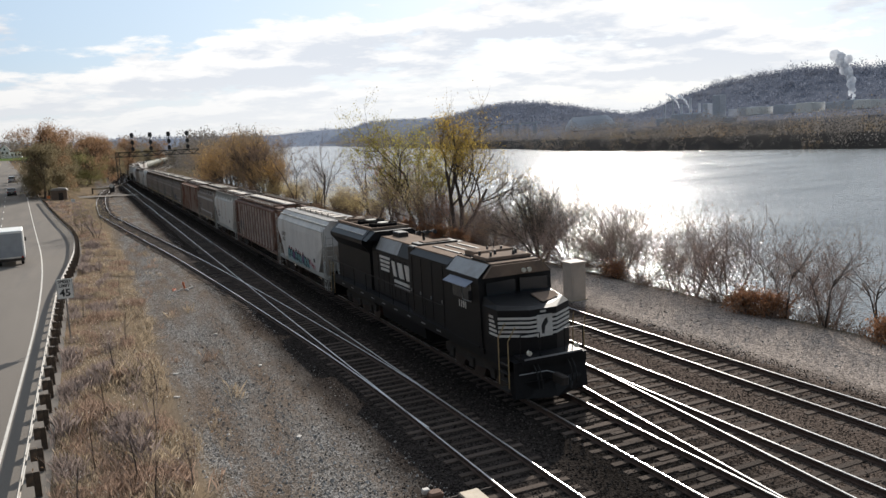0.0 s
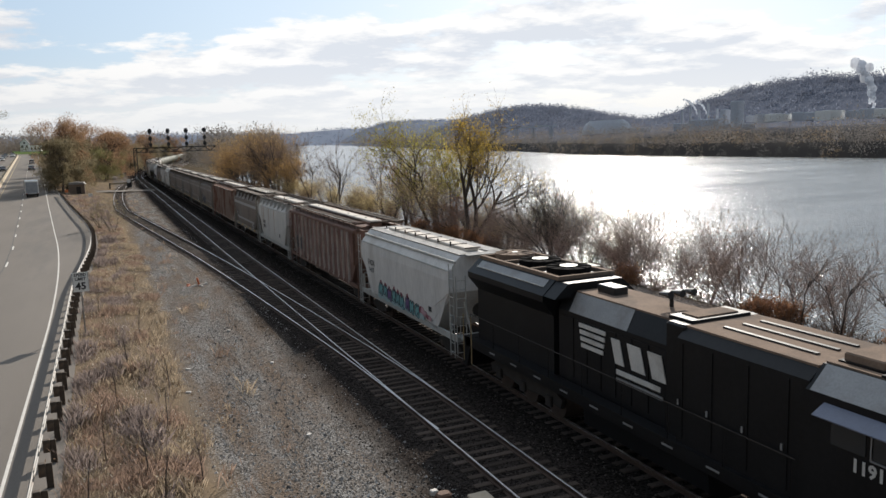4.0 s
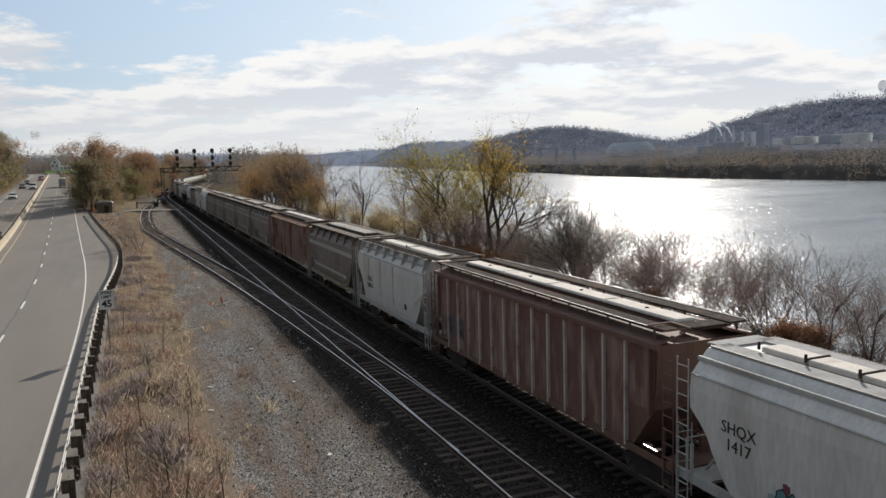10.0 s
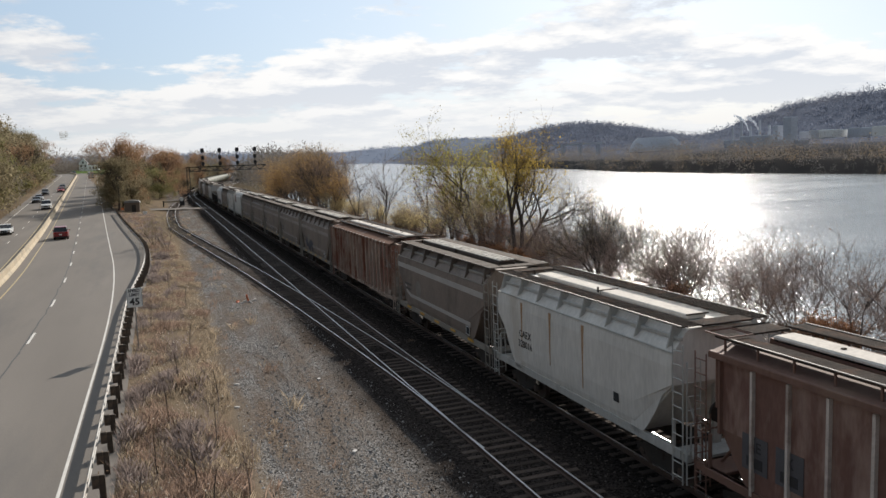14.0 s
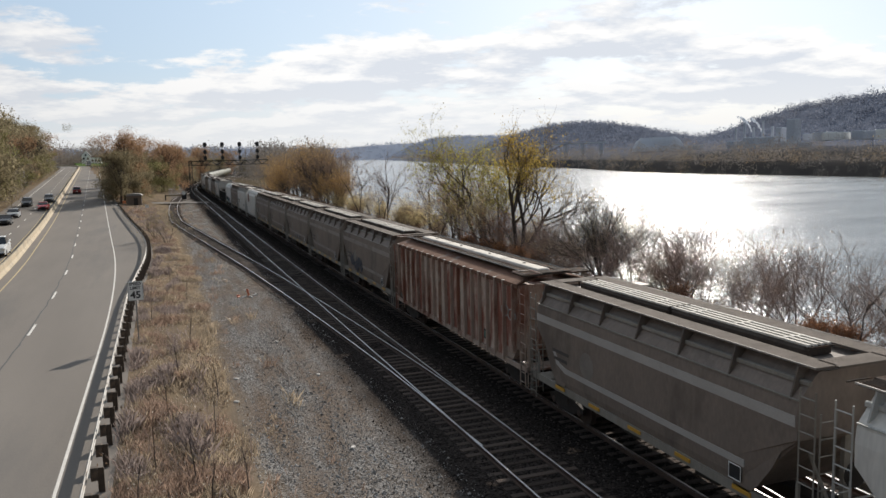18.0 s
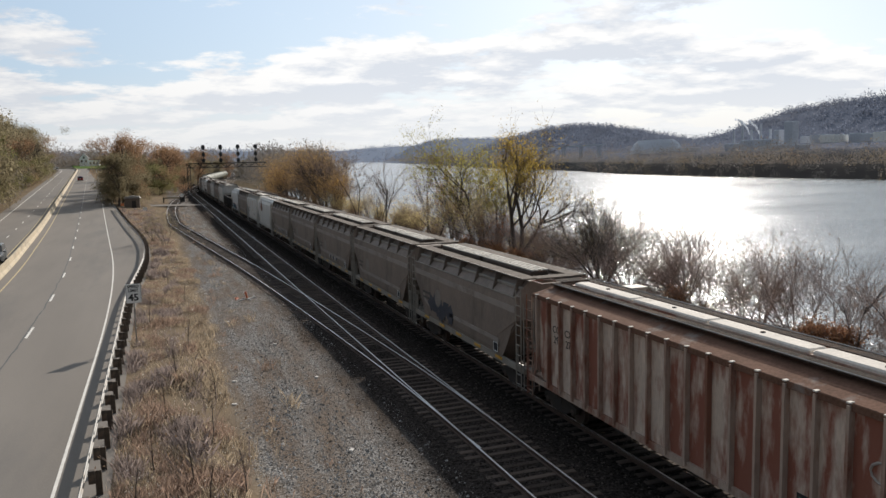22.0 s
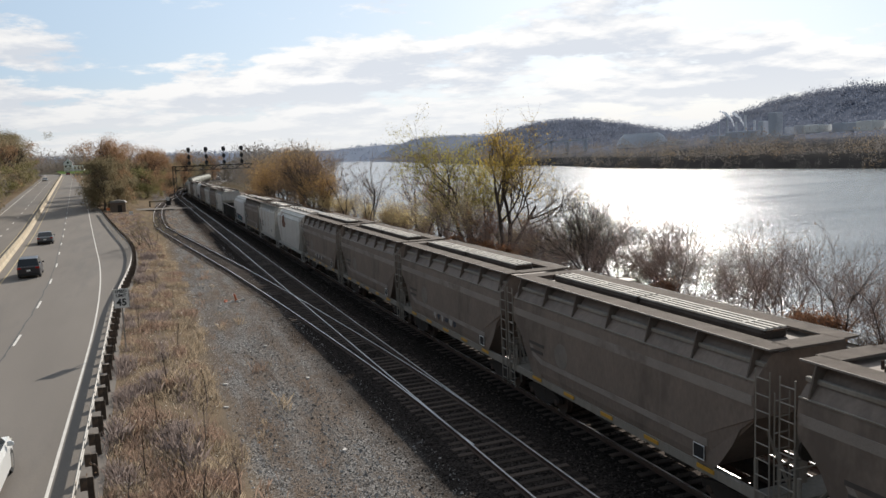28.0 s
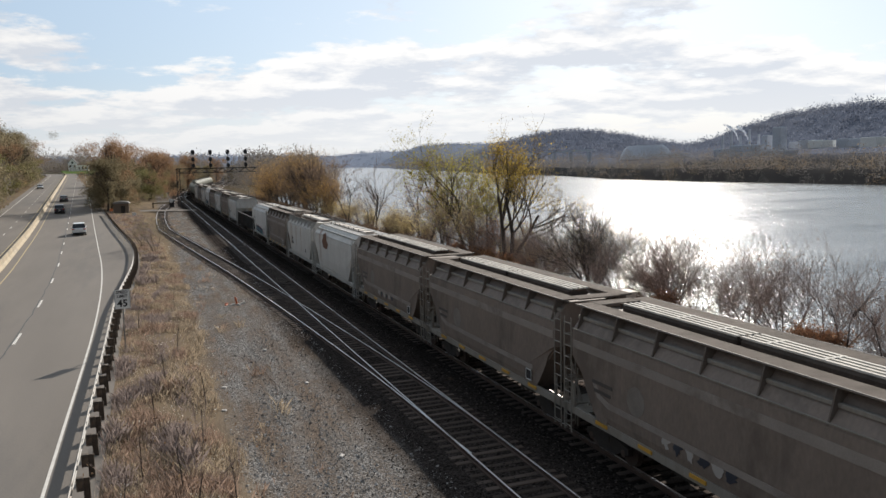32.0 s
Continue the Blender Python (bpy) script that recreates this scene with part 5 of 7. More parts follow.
def build_train():
    loco = locomotive()
    MOVERS.append((loco, 32.8))
    light = car_paint("end_gear_grey", (0.42, 0.41, 0.38), (0.25, 0.2, 0.16), 0.5)
    dim = car_paint("end_gear_taupe", (0.26, 0.235, 0.20), (0.16, 0.13, 0.1), 0.5)
    white = smooth_hopper("covered_hopper", 12.6, PAINT["white"], light, "white covered hopper car with a colourful spray-painted panel")
    brown = ribbed_hopper("covered_hopper", 17.2, PAINT["brown"], RIB_PALE, "brown ribbed covered hopper car with long roof hatches", panel=PANEL_BROWN)
    grey = smooth_hopper("covered_hopper", 12.2, PAINT["grey"], light, "pale grey covered hopper car streaked with rust", roof="lattice")
    tau = smooth_hopper("covered_hopper", 13.2, PAINT["taupe"], dim, "grimy taupe covered hopper car with pale side stripes", STRIPE, "pocket")
    worn = smooth_hopper("covered_hopper", 13.2, PAINT["taupe"], dim, "grimy taupe covered hopper car with worn stripes", STRIPE_WORN, "pocket")
    rust = ribbed_hopper("covered_hopper", 17.0, PAINT["rust"], PAINT["rust"], "cream ribbed covered hopper car heavily rusted", ribs=19, cut=0.45, panel=PANEL_RUST, edge_walk=False)
    blotch = smooth_hopper("covered_hopper", 12.9, PAINT["blotch"], light, "white covered hopper car with a rust-brown blotch")
    gon = gondola("gondola", 18.4, "low dark empty gondola car")
    tank = tank_car("tank_car", 15.5, "dull grey tank car with a top platform", PAINT["olive"])
    # markings and painted patches
    ink = mat("marking_black", (0.02, 0.02, 0.022), 0.7, vary=0.2)
    text_part("SHQX\n1417", 0.40, ink, white, on_left(-1.592, 4.1, 2.72), "reporting_mark")
    text_part("CAEX\n328016", 0.38, ink, grey, on_left(-1.592, 3.15, 2.38), "reporting_mark")
    for s, y in (("CG\n29", 6.23), ("CX\n27", 5.40)):
        text_part(s, 0.36, ink, rust, on_left(-1.476, y, 3.08), "reporting_mark")
    rng = random.Random(12)
    blue = mat("faded_blue_spray", (0.33, 0.30, 0.27), 0.7, vary=0.25, scale=3)
    ring = [(-1.475, -6.6 + 0.34 * math.cos(a * 0.5236), 3.1 + 0.22 * math.sin(a * 0.5236)) for a in range(13)]
    part("spray_outline", Build().path(ring, 0.03, 4), blue, rust, "faded blue sprayed outline")
    part("spray_outline", Build().path([(p[0], p[1] - 0.62, p[2] - 0.1) for p in ring], 0.03, 4), blue, rust, "faded blue sprayed outline")
    part("placard", Build().box(-1.48, -4.7, 1.72, 0.02, 0.42, 0.4), ink, rust)
    part("placard", Build().box(-1.495, -4.7, 1.72, 0.02, 0.28, 0.26), mat("green_tag", (0.06, 0.16, 0.13), 0.6, vary=0.2), rust)
    spray = [mat("spray_" + n, c, 0.6, vary=0.25, scale=3) for n, c in (("teal", (0.13, 0.30, 0.31)), ("crimson", (0.20, 0.05, 0.07)), ("violet", (0.13, 0.08, 0.2)), ("pink", (0.45, 0.28, 0.30)), ("dark", (0.03, 0.035, 0.05)))]

    def blot(car, m, y, z, w, h, x, name="spray_patch"):
        n = 13
        pts = [(y + w / 2 * math.cos(6.2832 * i / n) * rng.uniform(0.4, 1.25), z + h / 2 * math.sin(6.2832 * i / n) * rng.uniform(0.4, 1.25)) for i in range(n)]
        part(name, Build().prism_x(pts, x, x + 0.012), m, car)

    swath = [(-3.0 + 0.31 * i, 1.28 + 0.05 * math.sin(i * 1.9)) for i in range(21)] + [(3.2 - 0.31 * i, 1.86 + 0.10 * math.sin(i * 2.7) - 0.016 * i) for i in range(21)]
    part("spray_patch", Build().prism_x(swath, -1.581, -1.571), mat("spray_pale_teal", (0.30, 0.42, 0.43), 0.6, vary=0.25, scale=2, second=(0.42, 0.44, 0.43), amount=0.7), white, "pale teal sprayed band")
    for i in range(9):
        y = 2.75 - 0.62 * i + rng.uniform(-0.08, 0.08)
        z = 1.78 + 0.05 * math.sin(i * 2.3) - 0.02 * i
        w, hh = rng.uniform(0.21, 0.30), rng.uniform(0.26, 0.36)
        t = rng.uniform(-0.10, 0.10)
        o = [(y - w, z - hh), (y - w * 0.4, z - hh * 1.05), (y - w * 0.2, z - hh * 0.3), (y + w * 0.3, z - hh * 0.9), (y + w, z - hh * 0.8), (y + w + t, z + hh * 0.7), (y + w * 0.3 + t, z + hh * 1.05), (y + t, z + hh * 0.5), (y - w * 0.6 + t, z + hh), (y - w + t, z + hh * 0.6)]
        part("sprayed_letter", Build().prism_x(o, -1.587, -1.577), spray[(0, 0, 2, 0)[i % 4]], white, "teal sprayed shape")
        part("sprayed_outline", Build().path([(-1.588, p, q) for p, q in o + o[:1]], 0.016, 4), spray[4], white)
        if i < 7:
            blot(white, spray[1], y + t, z + hh * 1.05, w * 1.5, 0.26, -1.590)
    for i in range(5):
        blot(white, spray[(1, 3, 3, 1, 3)[i]], -2.55 - 0.28 * i, 1.72 - 0.05 * i, 0.5, 0.42 - 0.05 * i, -1.584 - 0.001 * i)
    part("vent_hole", Build().box(-1.57, -3.7, 1.95, 0.03, 0.3, 0.22), ink, white)
    part("placard", Build().box(-1.57, -2.9, 1.95, 0.03, 0.28, 0.28), ink, grey)
    for i in range(3):
        part("rust_streak", Build().prism_x([(-1.06 + i * 2.2, 3.75), (-0.90 + i * 2.2, 3.75), (-0.93 + i * 2.2, 2.6), (-0.955 + i * 2.2, 1.7 + 0.2 * i), (-0.985 + i * 2.2, 1.7 + 0.2 * i), (-1.02 + i * 2.2, 2.8)], -1.586, -1.576), mat("rust_streak", (0.36, 0.22, 0.12), 0.8, vary=0.3, scale=4), grey)
    disc = mat("faded_disc", (0.205, 0.18, 0.155), 0.7, vary=0.2, scale=2)
    faint = mat("faint_marking", (0.07, 0.06, 0.053), 0.7, vary=0.2)
    for c in (tau, worn):
        part("faded_emblem", Build().tube((-1.578, 2.6, 2.45), (-1.588, 2.6, 2.45), 0.42, n=24), disc, c, "faded pale round emblem")
        part("data_panel", Build().box(-1.572, -4.2, 1.62, 0.02, 0.40, 0.36), ink, c)
        part("data_panel_edge", Build().path([(-1.585, -4.40, 1.44), (-1.585, -4.00, 1.44), (-1.585, -4.00, 1.80), (-1.585, -4.40, 1.80), (-1.585, -4.40, 1.44)], 0.012, 4), M["white_paint"], c)
        for i in range(2):
            part("lettering_bar", Build().box(-1.586, 4.3, 2.5 - 0.26 * i, 0.012, 1.1 - 0.2 * i, 0.11), faint, c)
    blot(blotch, mat("brown_blotch", (0.16, 0.07, 0.035), 0.8, vary=0.3), 2.2, 3.4, 2.2, 1.5, -1.588, "rust_blotch")
    stamp = mat("grey_stencil_patch", (0.085, 0.08, 0.085), 0.7, vary=0.2)
    mark = mat("stencil_letter", (0.03, 0.028, 0.03), 0.7, vary=0.2)
    for word, y in (("AE", 6.45), ("X", 5.4)):
        part("stencil_patch", Build().box(-1.474, y, 2.15, 0.012, 0.8, 0.85), stamp, brown)
        text_part(word, 0.36, mark, brown, on_left(-1.485, y, 2.32), "reporting_mark")
        part("lettering_bar", Build().box(-1.484, y, 1.95, 0.008, 0.5, 0.24), mark, brown)
    for car, u in ((white, 50.4), (brown, 65.4), (grey, 80.35), (tau, 93.4), (rust, 109.0), (worn, 137.65), (blotch, 191.3), (gon, 244.5), (tank, 372.0)):
        MOVERS.append((car, u))
    for src, u, label in ((worn, 124.3, "grimy taupe covered hopper car with a dark painted-over patch"), (worn, 150.9, ""), (worn, 164.2, ""), (worn, 177.8, ""),
                          (grey, 204.4, ""), (worn, 217.4, "dull olive-grey covered hopper car"), (white, 230.0, "dirty white covered hopper car")):
        c = copy_thing(src, pose(0, 0, 0))
        if u == 124.3:
            for i in range(6):
                blot(c, spray[4], 1.0 + i * 0.5, 1.95 + 0.1 * (i % 2), 1.0, 1.1, -1.584 - 0.002 * (i % 3))
        if u in (150.9, 177.8):
            for i in range(6):
                blot(c, STRIPE if i % 2 else spray[4], -1.2 + i * 0.5, 1.75, 0.45, 0.4, -1.57 - 0.002 * (i % 2))
        if label:
            c["label"] = label
        elif src is grey:
            c["label"] = "pale grey covered hopper car"
        MOVERS.append((c, u))
    rng = random.Random(4)
    u = 261.0
    for i in range(8):
        c = copy_thing((grey, worn, grey, worn, white, grey, worn, grey)[i], pose(0, 0, 0))
        c["label"] = "weathered covered hopper car far down the line"
        MOVERS.append((c, u))
        u += 13.3
    u = 388.5
    for i in range(10):
        c = copy_thing(tank, pose(0, 0, 0))
        MOVERS.append((c, u))
        u += 16.3


build_train()


# ---- trees, brush and grass ----
def limb(b, pts, r0, r1, n):
    """Tapered tube through points, cheap rings."""
    k = len(b.v)
    m = len(pts)
    for i, p in enumerate(pts):
        a, c = pts[max(0, i - 1)], pts[min(m - 1, i + 1)]
        dx, dy, dz = c[0] - a[0], c[1] - a[1], c[2] - a[2]
        ln = math.sqrt(dx * dx + dy * dy + dz * dz) or 1.0
        dx, dy, dz = dx / ln, dy / ln, dz / ln
        ux, uy, uz = (0.0, dz, -dy) if abs(dx) < 0.7 else (-dz, 0.0, dx)
        ul = math.sqrt(ux * ux + uy * uy + uz * uz) or 1.0
        ux, uy, uz = ux / ul, uy / ul, uz / ul
        wx, wy, wz = dy * uz - dz * uy, dz * ux - dx * uz, dx * uy - dy * ux
        r = r0 + (r1 - r0) * i / (m - 1)
        for j in range(n):
            ca, sa = math.cos(6.28319 * j / n) * r, math.sin(6.28319 * j / n) * r
            b.v.append((p[0] + ux * ca + wx * sa, p[1] + uy * ca + wy * sa, p[2] + uz * ca + wz * sa))
    for i in range(m - 1):
        for j in range(n):
            q = (j + 1) % n
            b.f.append((k + i * n + j, k + i * n + q, k + (i + 1) * n + q, k + (i + 1) * n + j))


def leaf(b, p, s, rng):
    """One leaf clump: a bent four-sided blade turned at random."""
    a, e = rng.uniform(0, 6.283), rng.uniform(-1.3, 1.3)
    ca, sa, ce, se = math.cos(a), math.sin(a), math.cos(e), math.sin(e)
    ux, uy, uz = ca * ce * s, sa * ce * s, se * s
    r = rng.uniform(0.35, 0.6) * s
    wx, wy, wz = -sa * r, ca * r, rng.uniform(-0.5, 0.5) * r
    k = len(b.v)
    x, y, z = p
    b.v += [(x - ux, y - uy, z - uz), (x + wx, y + wy, z + wz), (x + ux, y + uy, z + uz), (x - wx, y - wy, z - wz * 0.3)]
    b.f.append((k, k + 1, k + 2, k + 3))


def grow(wood, twig, leaves, rng, p, d, ln, r, depth, o):
    """A limb, its children, and twigs or leaves at the last order."""
    segs = 4 if depth > 1 else 3
    pts, q, v = [tuple(p)], Vector(p), Vector(d).normalized()
    for i in range(segs):
        v = (v + Vector((rng.gauss(0, o["bend"]), rng.gauss(0, o["bend"]), rng.gauss(0, o["bend"]) + o["rise"]))).normalized()
        q = q + v * (ln / segs)
        pts.append(tuple(q))
    r1 = r * (0.55 if depth > 0 else 0.35)
    limb(wood if "limbs" not in o or depth == o["top"] else o["limbs"] if r > o["thick"] else twig, pts, r, r1, 6 if r > 0.08 else 4 if r > 0.025 else 3)
    if depth == 0:
        for i in range(o["leaves"]):
            if rng.random() < o["leaf_prob"]:
                a = pts[rng.randint(1, segs)]
                g = o["spray"]
                leaf(leaves, (a[0] + rng.gauss(0, g), a[1] + rng.gauss(0, g), a[2] + rng.gauss(0, g)), o["leaf"] * rng.uniform(0.6, 1.3), rng)
        return
    for i in range(o["kids"][depth - 1]):
        k = rng.uniform(o["from"], 1.0)
        j = min(segs - 1, int(k * segs))
        f = k * segs - j
        a, c = pts[j], pts[j + 1]
        s = tuple(a[m] + (c[m] - a[m]) * f for m in range(3))
        ang, az = rng.uniform(*o["fork"]), rng.uniform(0, 6.283)
        side = v.orthogonal().normalized()
        side.rotate(Matrix.Rotation(az, 3, v))
        nd = v * math.cos(ang) + side * math.sin(ang)
        grow(wood, twig, leaves, rng, s, nd, ln * rng.uniform(*o["shrink"]), max(o["rmin"], r1 * rng.uniform(0.5, 0.85)), depth - 1, o)


def tree(name, label, category, at, seed, H, r, leafm, bark="bark", twigs="bark_pale", stems=1, lean=(0, 0), group="trees on the river bank", **kw):
    o = dict(bend=0.12, rise=0.05, thick=0.02, leaves=6, leaf_prob=0.6, leaf=0.13, spray=0.18, kids=(4, 4, 5), fork=(0.35, 0.9), shrink=(0.5, 0.75), rmin=0.008, spread=0.28)
    o["from"] = 0.35
    o.update(kw)
    rng = random.Random(seed)
    twig, leaves = Build(), Build()
    depth = len(o["kids"])
    o["top"], o["limbs"] = depth, Build()
    trunks = []
    for rt, up, frac, lv, lp in o.get("dirs", ()):
        # stems given by their lean along the bank, height share and leafage
        wood = Build()
        trunks.append(wood)
        oo = dict(o)
        oo["leaves"], oo["leaf_prob"] = lv, lp
        grow(wood, twig, leaves, rng, (rng.gauss(0, 0.1), rng.gauss(0, 0.1), -0.35), Vector((rt * 0.9, -rt * 0.43, up)), H * 0.58 * frac, r * (0.55 + 0.45 * frac), depth, oo)
    for i in range(0 if "dirs" in o else stems):
        wood = Build()
        trunks.append(wood)
        d = Vector((lean[0] + rng.gauss(0, o["spread"] if stems > 1 else 0.03), lean[1] + rng.gauss(0, o["spread"] if stems > 1 else 0.03), 1))
        grow(wood, twig, leaves, rng, (rng.gauss(0, 0.12 * (stems > 1)), rng.gauss(0, 0.12 * (stems > 1)), -0.35), d, H * rng.uniform(0.5, 0.62), r * rng.uniform(0.7, 1.0), depth, o)
    k = H / max(p[2] for b in (*trunks, o["limbs"], twig, leaves) for p in b.v)
    for b in (*trunks, o["limbs"], twig, leaves):
        b.v = [(p[0] * k, p[1] * k, p[2] * k) for p in b.v]
    t = thing(name, label, category, group, at=at)
    for wood in trunks:
        if wood.v:
            part("trunk" if len(trunks) < 4 else "stem", wood, M[bark], t)
    if o["limbs"].v:
        tagged(part("branchwork", o["limbs"], M[bark], t), kind="stuff")
    if twig.v:
        tagged(part("brushwood", twig, M[twigs], t), kind="stuff")
    if leaves.v:
        part("crown", leaves, M[leafm], t)
    return t


def on_ground(x, y, rz=0.0, s=1.0):
    return pose(x, y, height(x, y), 0, 0, rz)


def build_bank_trees():
    # the big yellow-green cluster and the leaning, nearly bare tree beside it
    tree("willow", "tall yellow-green autumn tree on the river bank", "tree", on_ground(31.6, 75.5), 3, 15.8, 0.2, "leaf_green", kids=(7, 7, 6), leaf=0.125, spray=0.26, fork=(0.4, 1.0), rise=0.08, rmin=0.012,
         dirs=((-0.22, 1, 0.95, 15, 0.85), (0.14, 1, 1.0, 16, 0.85), (-0.04, 1, 0.8, 7, 0.7), (-0.42, 0.9, 0.65, 6, 0.7)), **{"from": 0.3})
    tree("cottonwood", "leaning forked tree nearly bare, golden leaves at its top", "tree", on_ground(30.3, 63.5), 12, 14.4, 0.27, "leaf_gold", kids=(7, 7, 6), leaf=0.115, spray=0.26, fork=(0.4, 0.95), rise=0.07, rmin=0.016,
         dirs=((-0.14, 1, 1.0, 24, 0.8), (0.34, 1, 0.97, 7, 0.6), (0.70, 0.8, 0.85, 2, 0.5)), **{"from": 0.4})
    tree("willow", "thin golden-green tree on the river bank", "tree", on_ground(31.4, 70.5), 8, 11.8, 0.14, "leaf_green", kids=(6, 6, 6), leaf=0.11, spray=0.22, fork=(0.35, 0.9), rise=0.07, rmin=0.011,
         dirs=((-0.05, 1, 1.0, 20, 0.8), (0.14, 1, 0.85, 16, 0.7)), **{"from": 0.45})
    tree("maple", "russet thin-leaved tree on the river bank", "tree", on_ground(31.5, 83.5), 17, 11.6, 0.15, "leaf_rust", kids=(6, 6, 6), leaf=0.1, spray=0.2, fork=(0.3, 0.75), rise=0.12, rmin=0.010,
         dirs=((-0.08, 1, 1.0, 7, 0.6), (0.1, 1, 0.9, 7, 0.6)))
    tree("bare_tree", "slender dark bare tree on the river bank", "tree", on_ground(31.0, 91.0), 21, 11.5, 0.14, "leaf_brown", kids=(6, 6, 5), leaves=1, leaf_prob=0.2, leaf=0.1, rise=0.14, fork=(0.3, 0.7), rmin=0.014)
    tree("maple", "small rust-leaved tree on the river bank", "tree", on_ground(31.5, 67.0), 27, 5.2, 0.09, "leaf_rust", stems=3, kids=(6, 5, 5), leaves=3, leaf_prob=0.5, leaf=0.085, spray=0.2)
    low = dict(kids=(6, 6, 5), leaves=7, leaf_prob=0.6, leaf=0.09, spray=0.3, spread=0.3, rmin=0.01)
    lt = tree("young_tree", "low olive-leaved young tree on the river bank", "tree", on_ground(31.2, 79.5), 29, 7.5, 0.09, "leaf_bank", stems=4, **low)
    copy_thing(lt, on_ground(31.4, 72.5, 70))
    copy_thing(lt, on_ground(31.0, 87.0, 200))
    bare = dict(kids=(6, 6, 6), leaves=2, leaf_prob=0.3, leaf=0.06, spread=0.42, fork=(0.3, 0.85), rise=0.06, rmin=0.0055)
    bare["from"] = 0.2
    a = tree("bare_tree", "pale bare spreading tree on the river bank", "tree", on_ground(30.6, 108.0), 31, 11.5, 0.14, "leaf_olive", stems=2, **{**bare, "rmin": 0.015, "kids": (5, 5, 5), "leaf_prob": 0.1})
    copy_thing(a, on_ground(30.6, 125, 140))
    copy_thing(a, on_ground(32, 116, 60)).scale = (0.85,) * 3
    # dark many-stemmed tree before the glare
    tree("bare_tree", "dark many-stemmed bare tree on the river bank", "tree", on_ground(30.3, 49.5), 39, 6.8, 0.10, "leaf_olive", stems=10, twigs="bark", **{**bare, "leaf_prob": 0.5, "kids": (7, 7, 7), "rmin": 0.008, "spread": 0.42, "from": 0.25})
    # grey-brown thickets along the bank
    protos = [tree("thicket", "leafless grey-brown thicket on the river bank", "shrub", on_ground(30.6, 33.6), 41, 5.8, 0.05, "straw_rust", bark="bark_pale", stems=6, group="thickets on the river bank", **bare),
              tree("thicket", "leafless grey-brown thicket on the river bank", "shrub", on_ground(30.8, 38.5), 43, 5.2, 0.045, "straw_rust", bark="bark_pale", stems=6, group="thickets on the river bank", **bare),
              tree("thicket", "tall sparse bare sapling on the river bank", "shrub", on_ground(30.2, 26.6), 47, 5.6, 0.07, "straw_rust", stems=2, group="thickets on the river bank", **{**bare, "kids": (4, 5, 6)})]
    rng = random.Random(9)
    size = random.Random(19)
    for i, (x, y) in enumerate(((31.0, 31.3), (31.6, 36.0), (31.2, 41.5), (32.0, 44.0), (30.2, 24.4), (31.4, 28.8), (30.6, 22.0), (31.2, 19.4), (32.0, 26.0), (31.8, 47.0), (32.4, 52.5), (32.0, 56.0), (31.6, 59.5), (32.6, 67.5), (32.4, 77.0), (32.4, 88.0), (32.0, 97.5), (32.0, 131.0), (31, 16.5), (31.2, 61), (31.4, 80.5), (31.2, 54), (31.3, 57.5), (32.4, 63), (31.8, 65.5), (31.4, 69), (32, 73), (31.0, 51.5), (30.8, 46.0), (31.4, 43.0), (31.0, 39.8))):
        c = copy_thing(protos[i % 2 if i not in (4, 6) else 2], on_ground(x, y, rng.uniform(0, 360)))
        c.scale = (size.uniform(0.85, 1.25),) * 3
    # orange-leaved low bushes
    bush = dict(kids=(6, 6), leaves=9, leaf_prob=0.9, leaf=0.06, spray=0.14, fork=(0.4, 1.0), rmin=0.006)
    f = tree("bush", "low rust-orange bush at the gravel's edge", "shrub", on_ground(29.2, 28.4), 51, 1.5, 0.03, "leaf_amber", stems=9, group="orange bushes", **bush)
    for x, y in ((29.6, 27.2), (29.6, 62.5), (29.3, 65.5), (29.8, 59.0), (29.7, 69.5), (29.8, 21.0), (29.6, 74), (30, 40.0)):
        copy_thing(f, on_ground(x, y, rng.uniform(0, 360)))
    g = tree("bush", "dull olive-brown bush on the river bank", "shrub", on_ground(31.5, 99.0), 53, 3.9, 0.05, "leaf_bank", stems=8, group="olive bushes", **{**bush, "leaf": 0.1, "spray": 0.25, "leaf_prob": 0.75})
    for x, y in ((31.0, 103), (31.0, 94), (31.2, 131), (30.8, 138)):
        copy_thing(g, on_ground(x, y, rng.uniform(0, 360)))
    for x, y, k in ((31.8, 90, 1.1), (32.8, 106, 1.2), (32.6, 119, 1.3), (33.0, 135, 1.4), (31.6, 144, 1.5)):
        copy_thing(g, on_ground(x, y, rng.uniform(0, 360))).scale = (k,) * 3
    for x, y, k in ((32.4, 102, 0.8), (32.5, 123, 0.9), (32.8, 65, 0.7), (32.6, 59, 0.6)):
        copy_thing(lt, on_ground(x, y, rng.uniform(0, 360))).scale = (k,) * 3
    # gold and orange trees towards the signal bridge
    gold = dict(kids=(7, 6, 6), leaves=9, leaf_prob=0.5, leaf=0.13, spray=0.3, fork=(0.4, 0.95), rise=0.06, rmin=0.012)
    a = tree("maple", "orange-gold autumn tree beyond the track", "tree", on_ground(31.5, 156.0), 61, 14.0, 0.22, "leaf_orange", stems=2, group="orange trees by the track", **gold)
    c = tree("maple", "low golden-orange tree beyond the track", "tree", on_ground(30.0, 141.0), 67, 8.5, 0.15, "leaf_orange", stems=3, group="orange trees by the track", **gold)
    d = tree("maple", "thin brown-leaved tree beyond the track", "tree", on_ground(32.5, 168.0), 71, 14.5, 0.22, "leaf_brown", stems=2, group="orange trees by the track", **{**gold, "leaf_prob": 0.5})
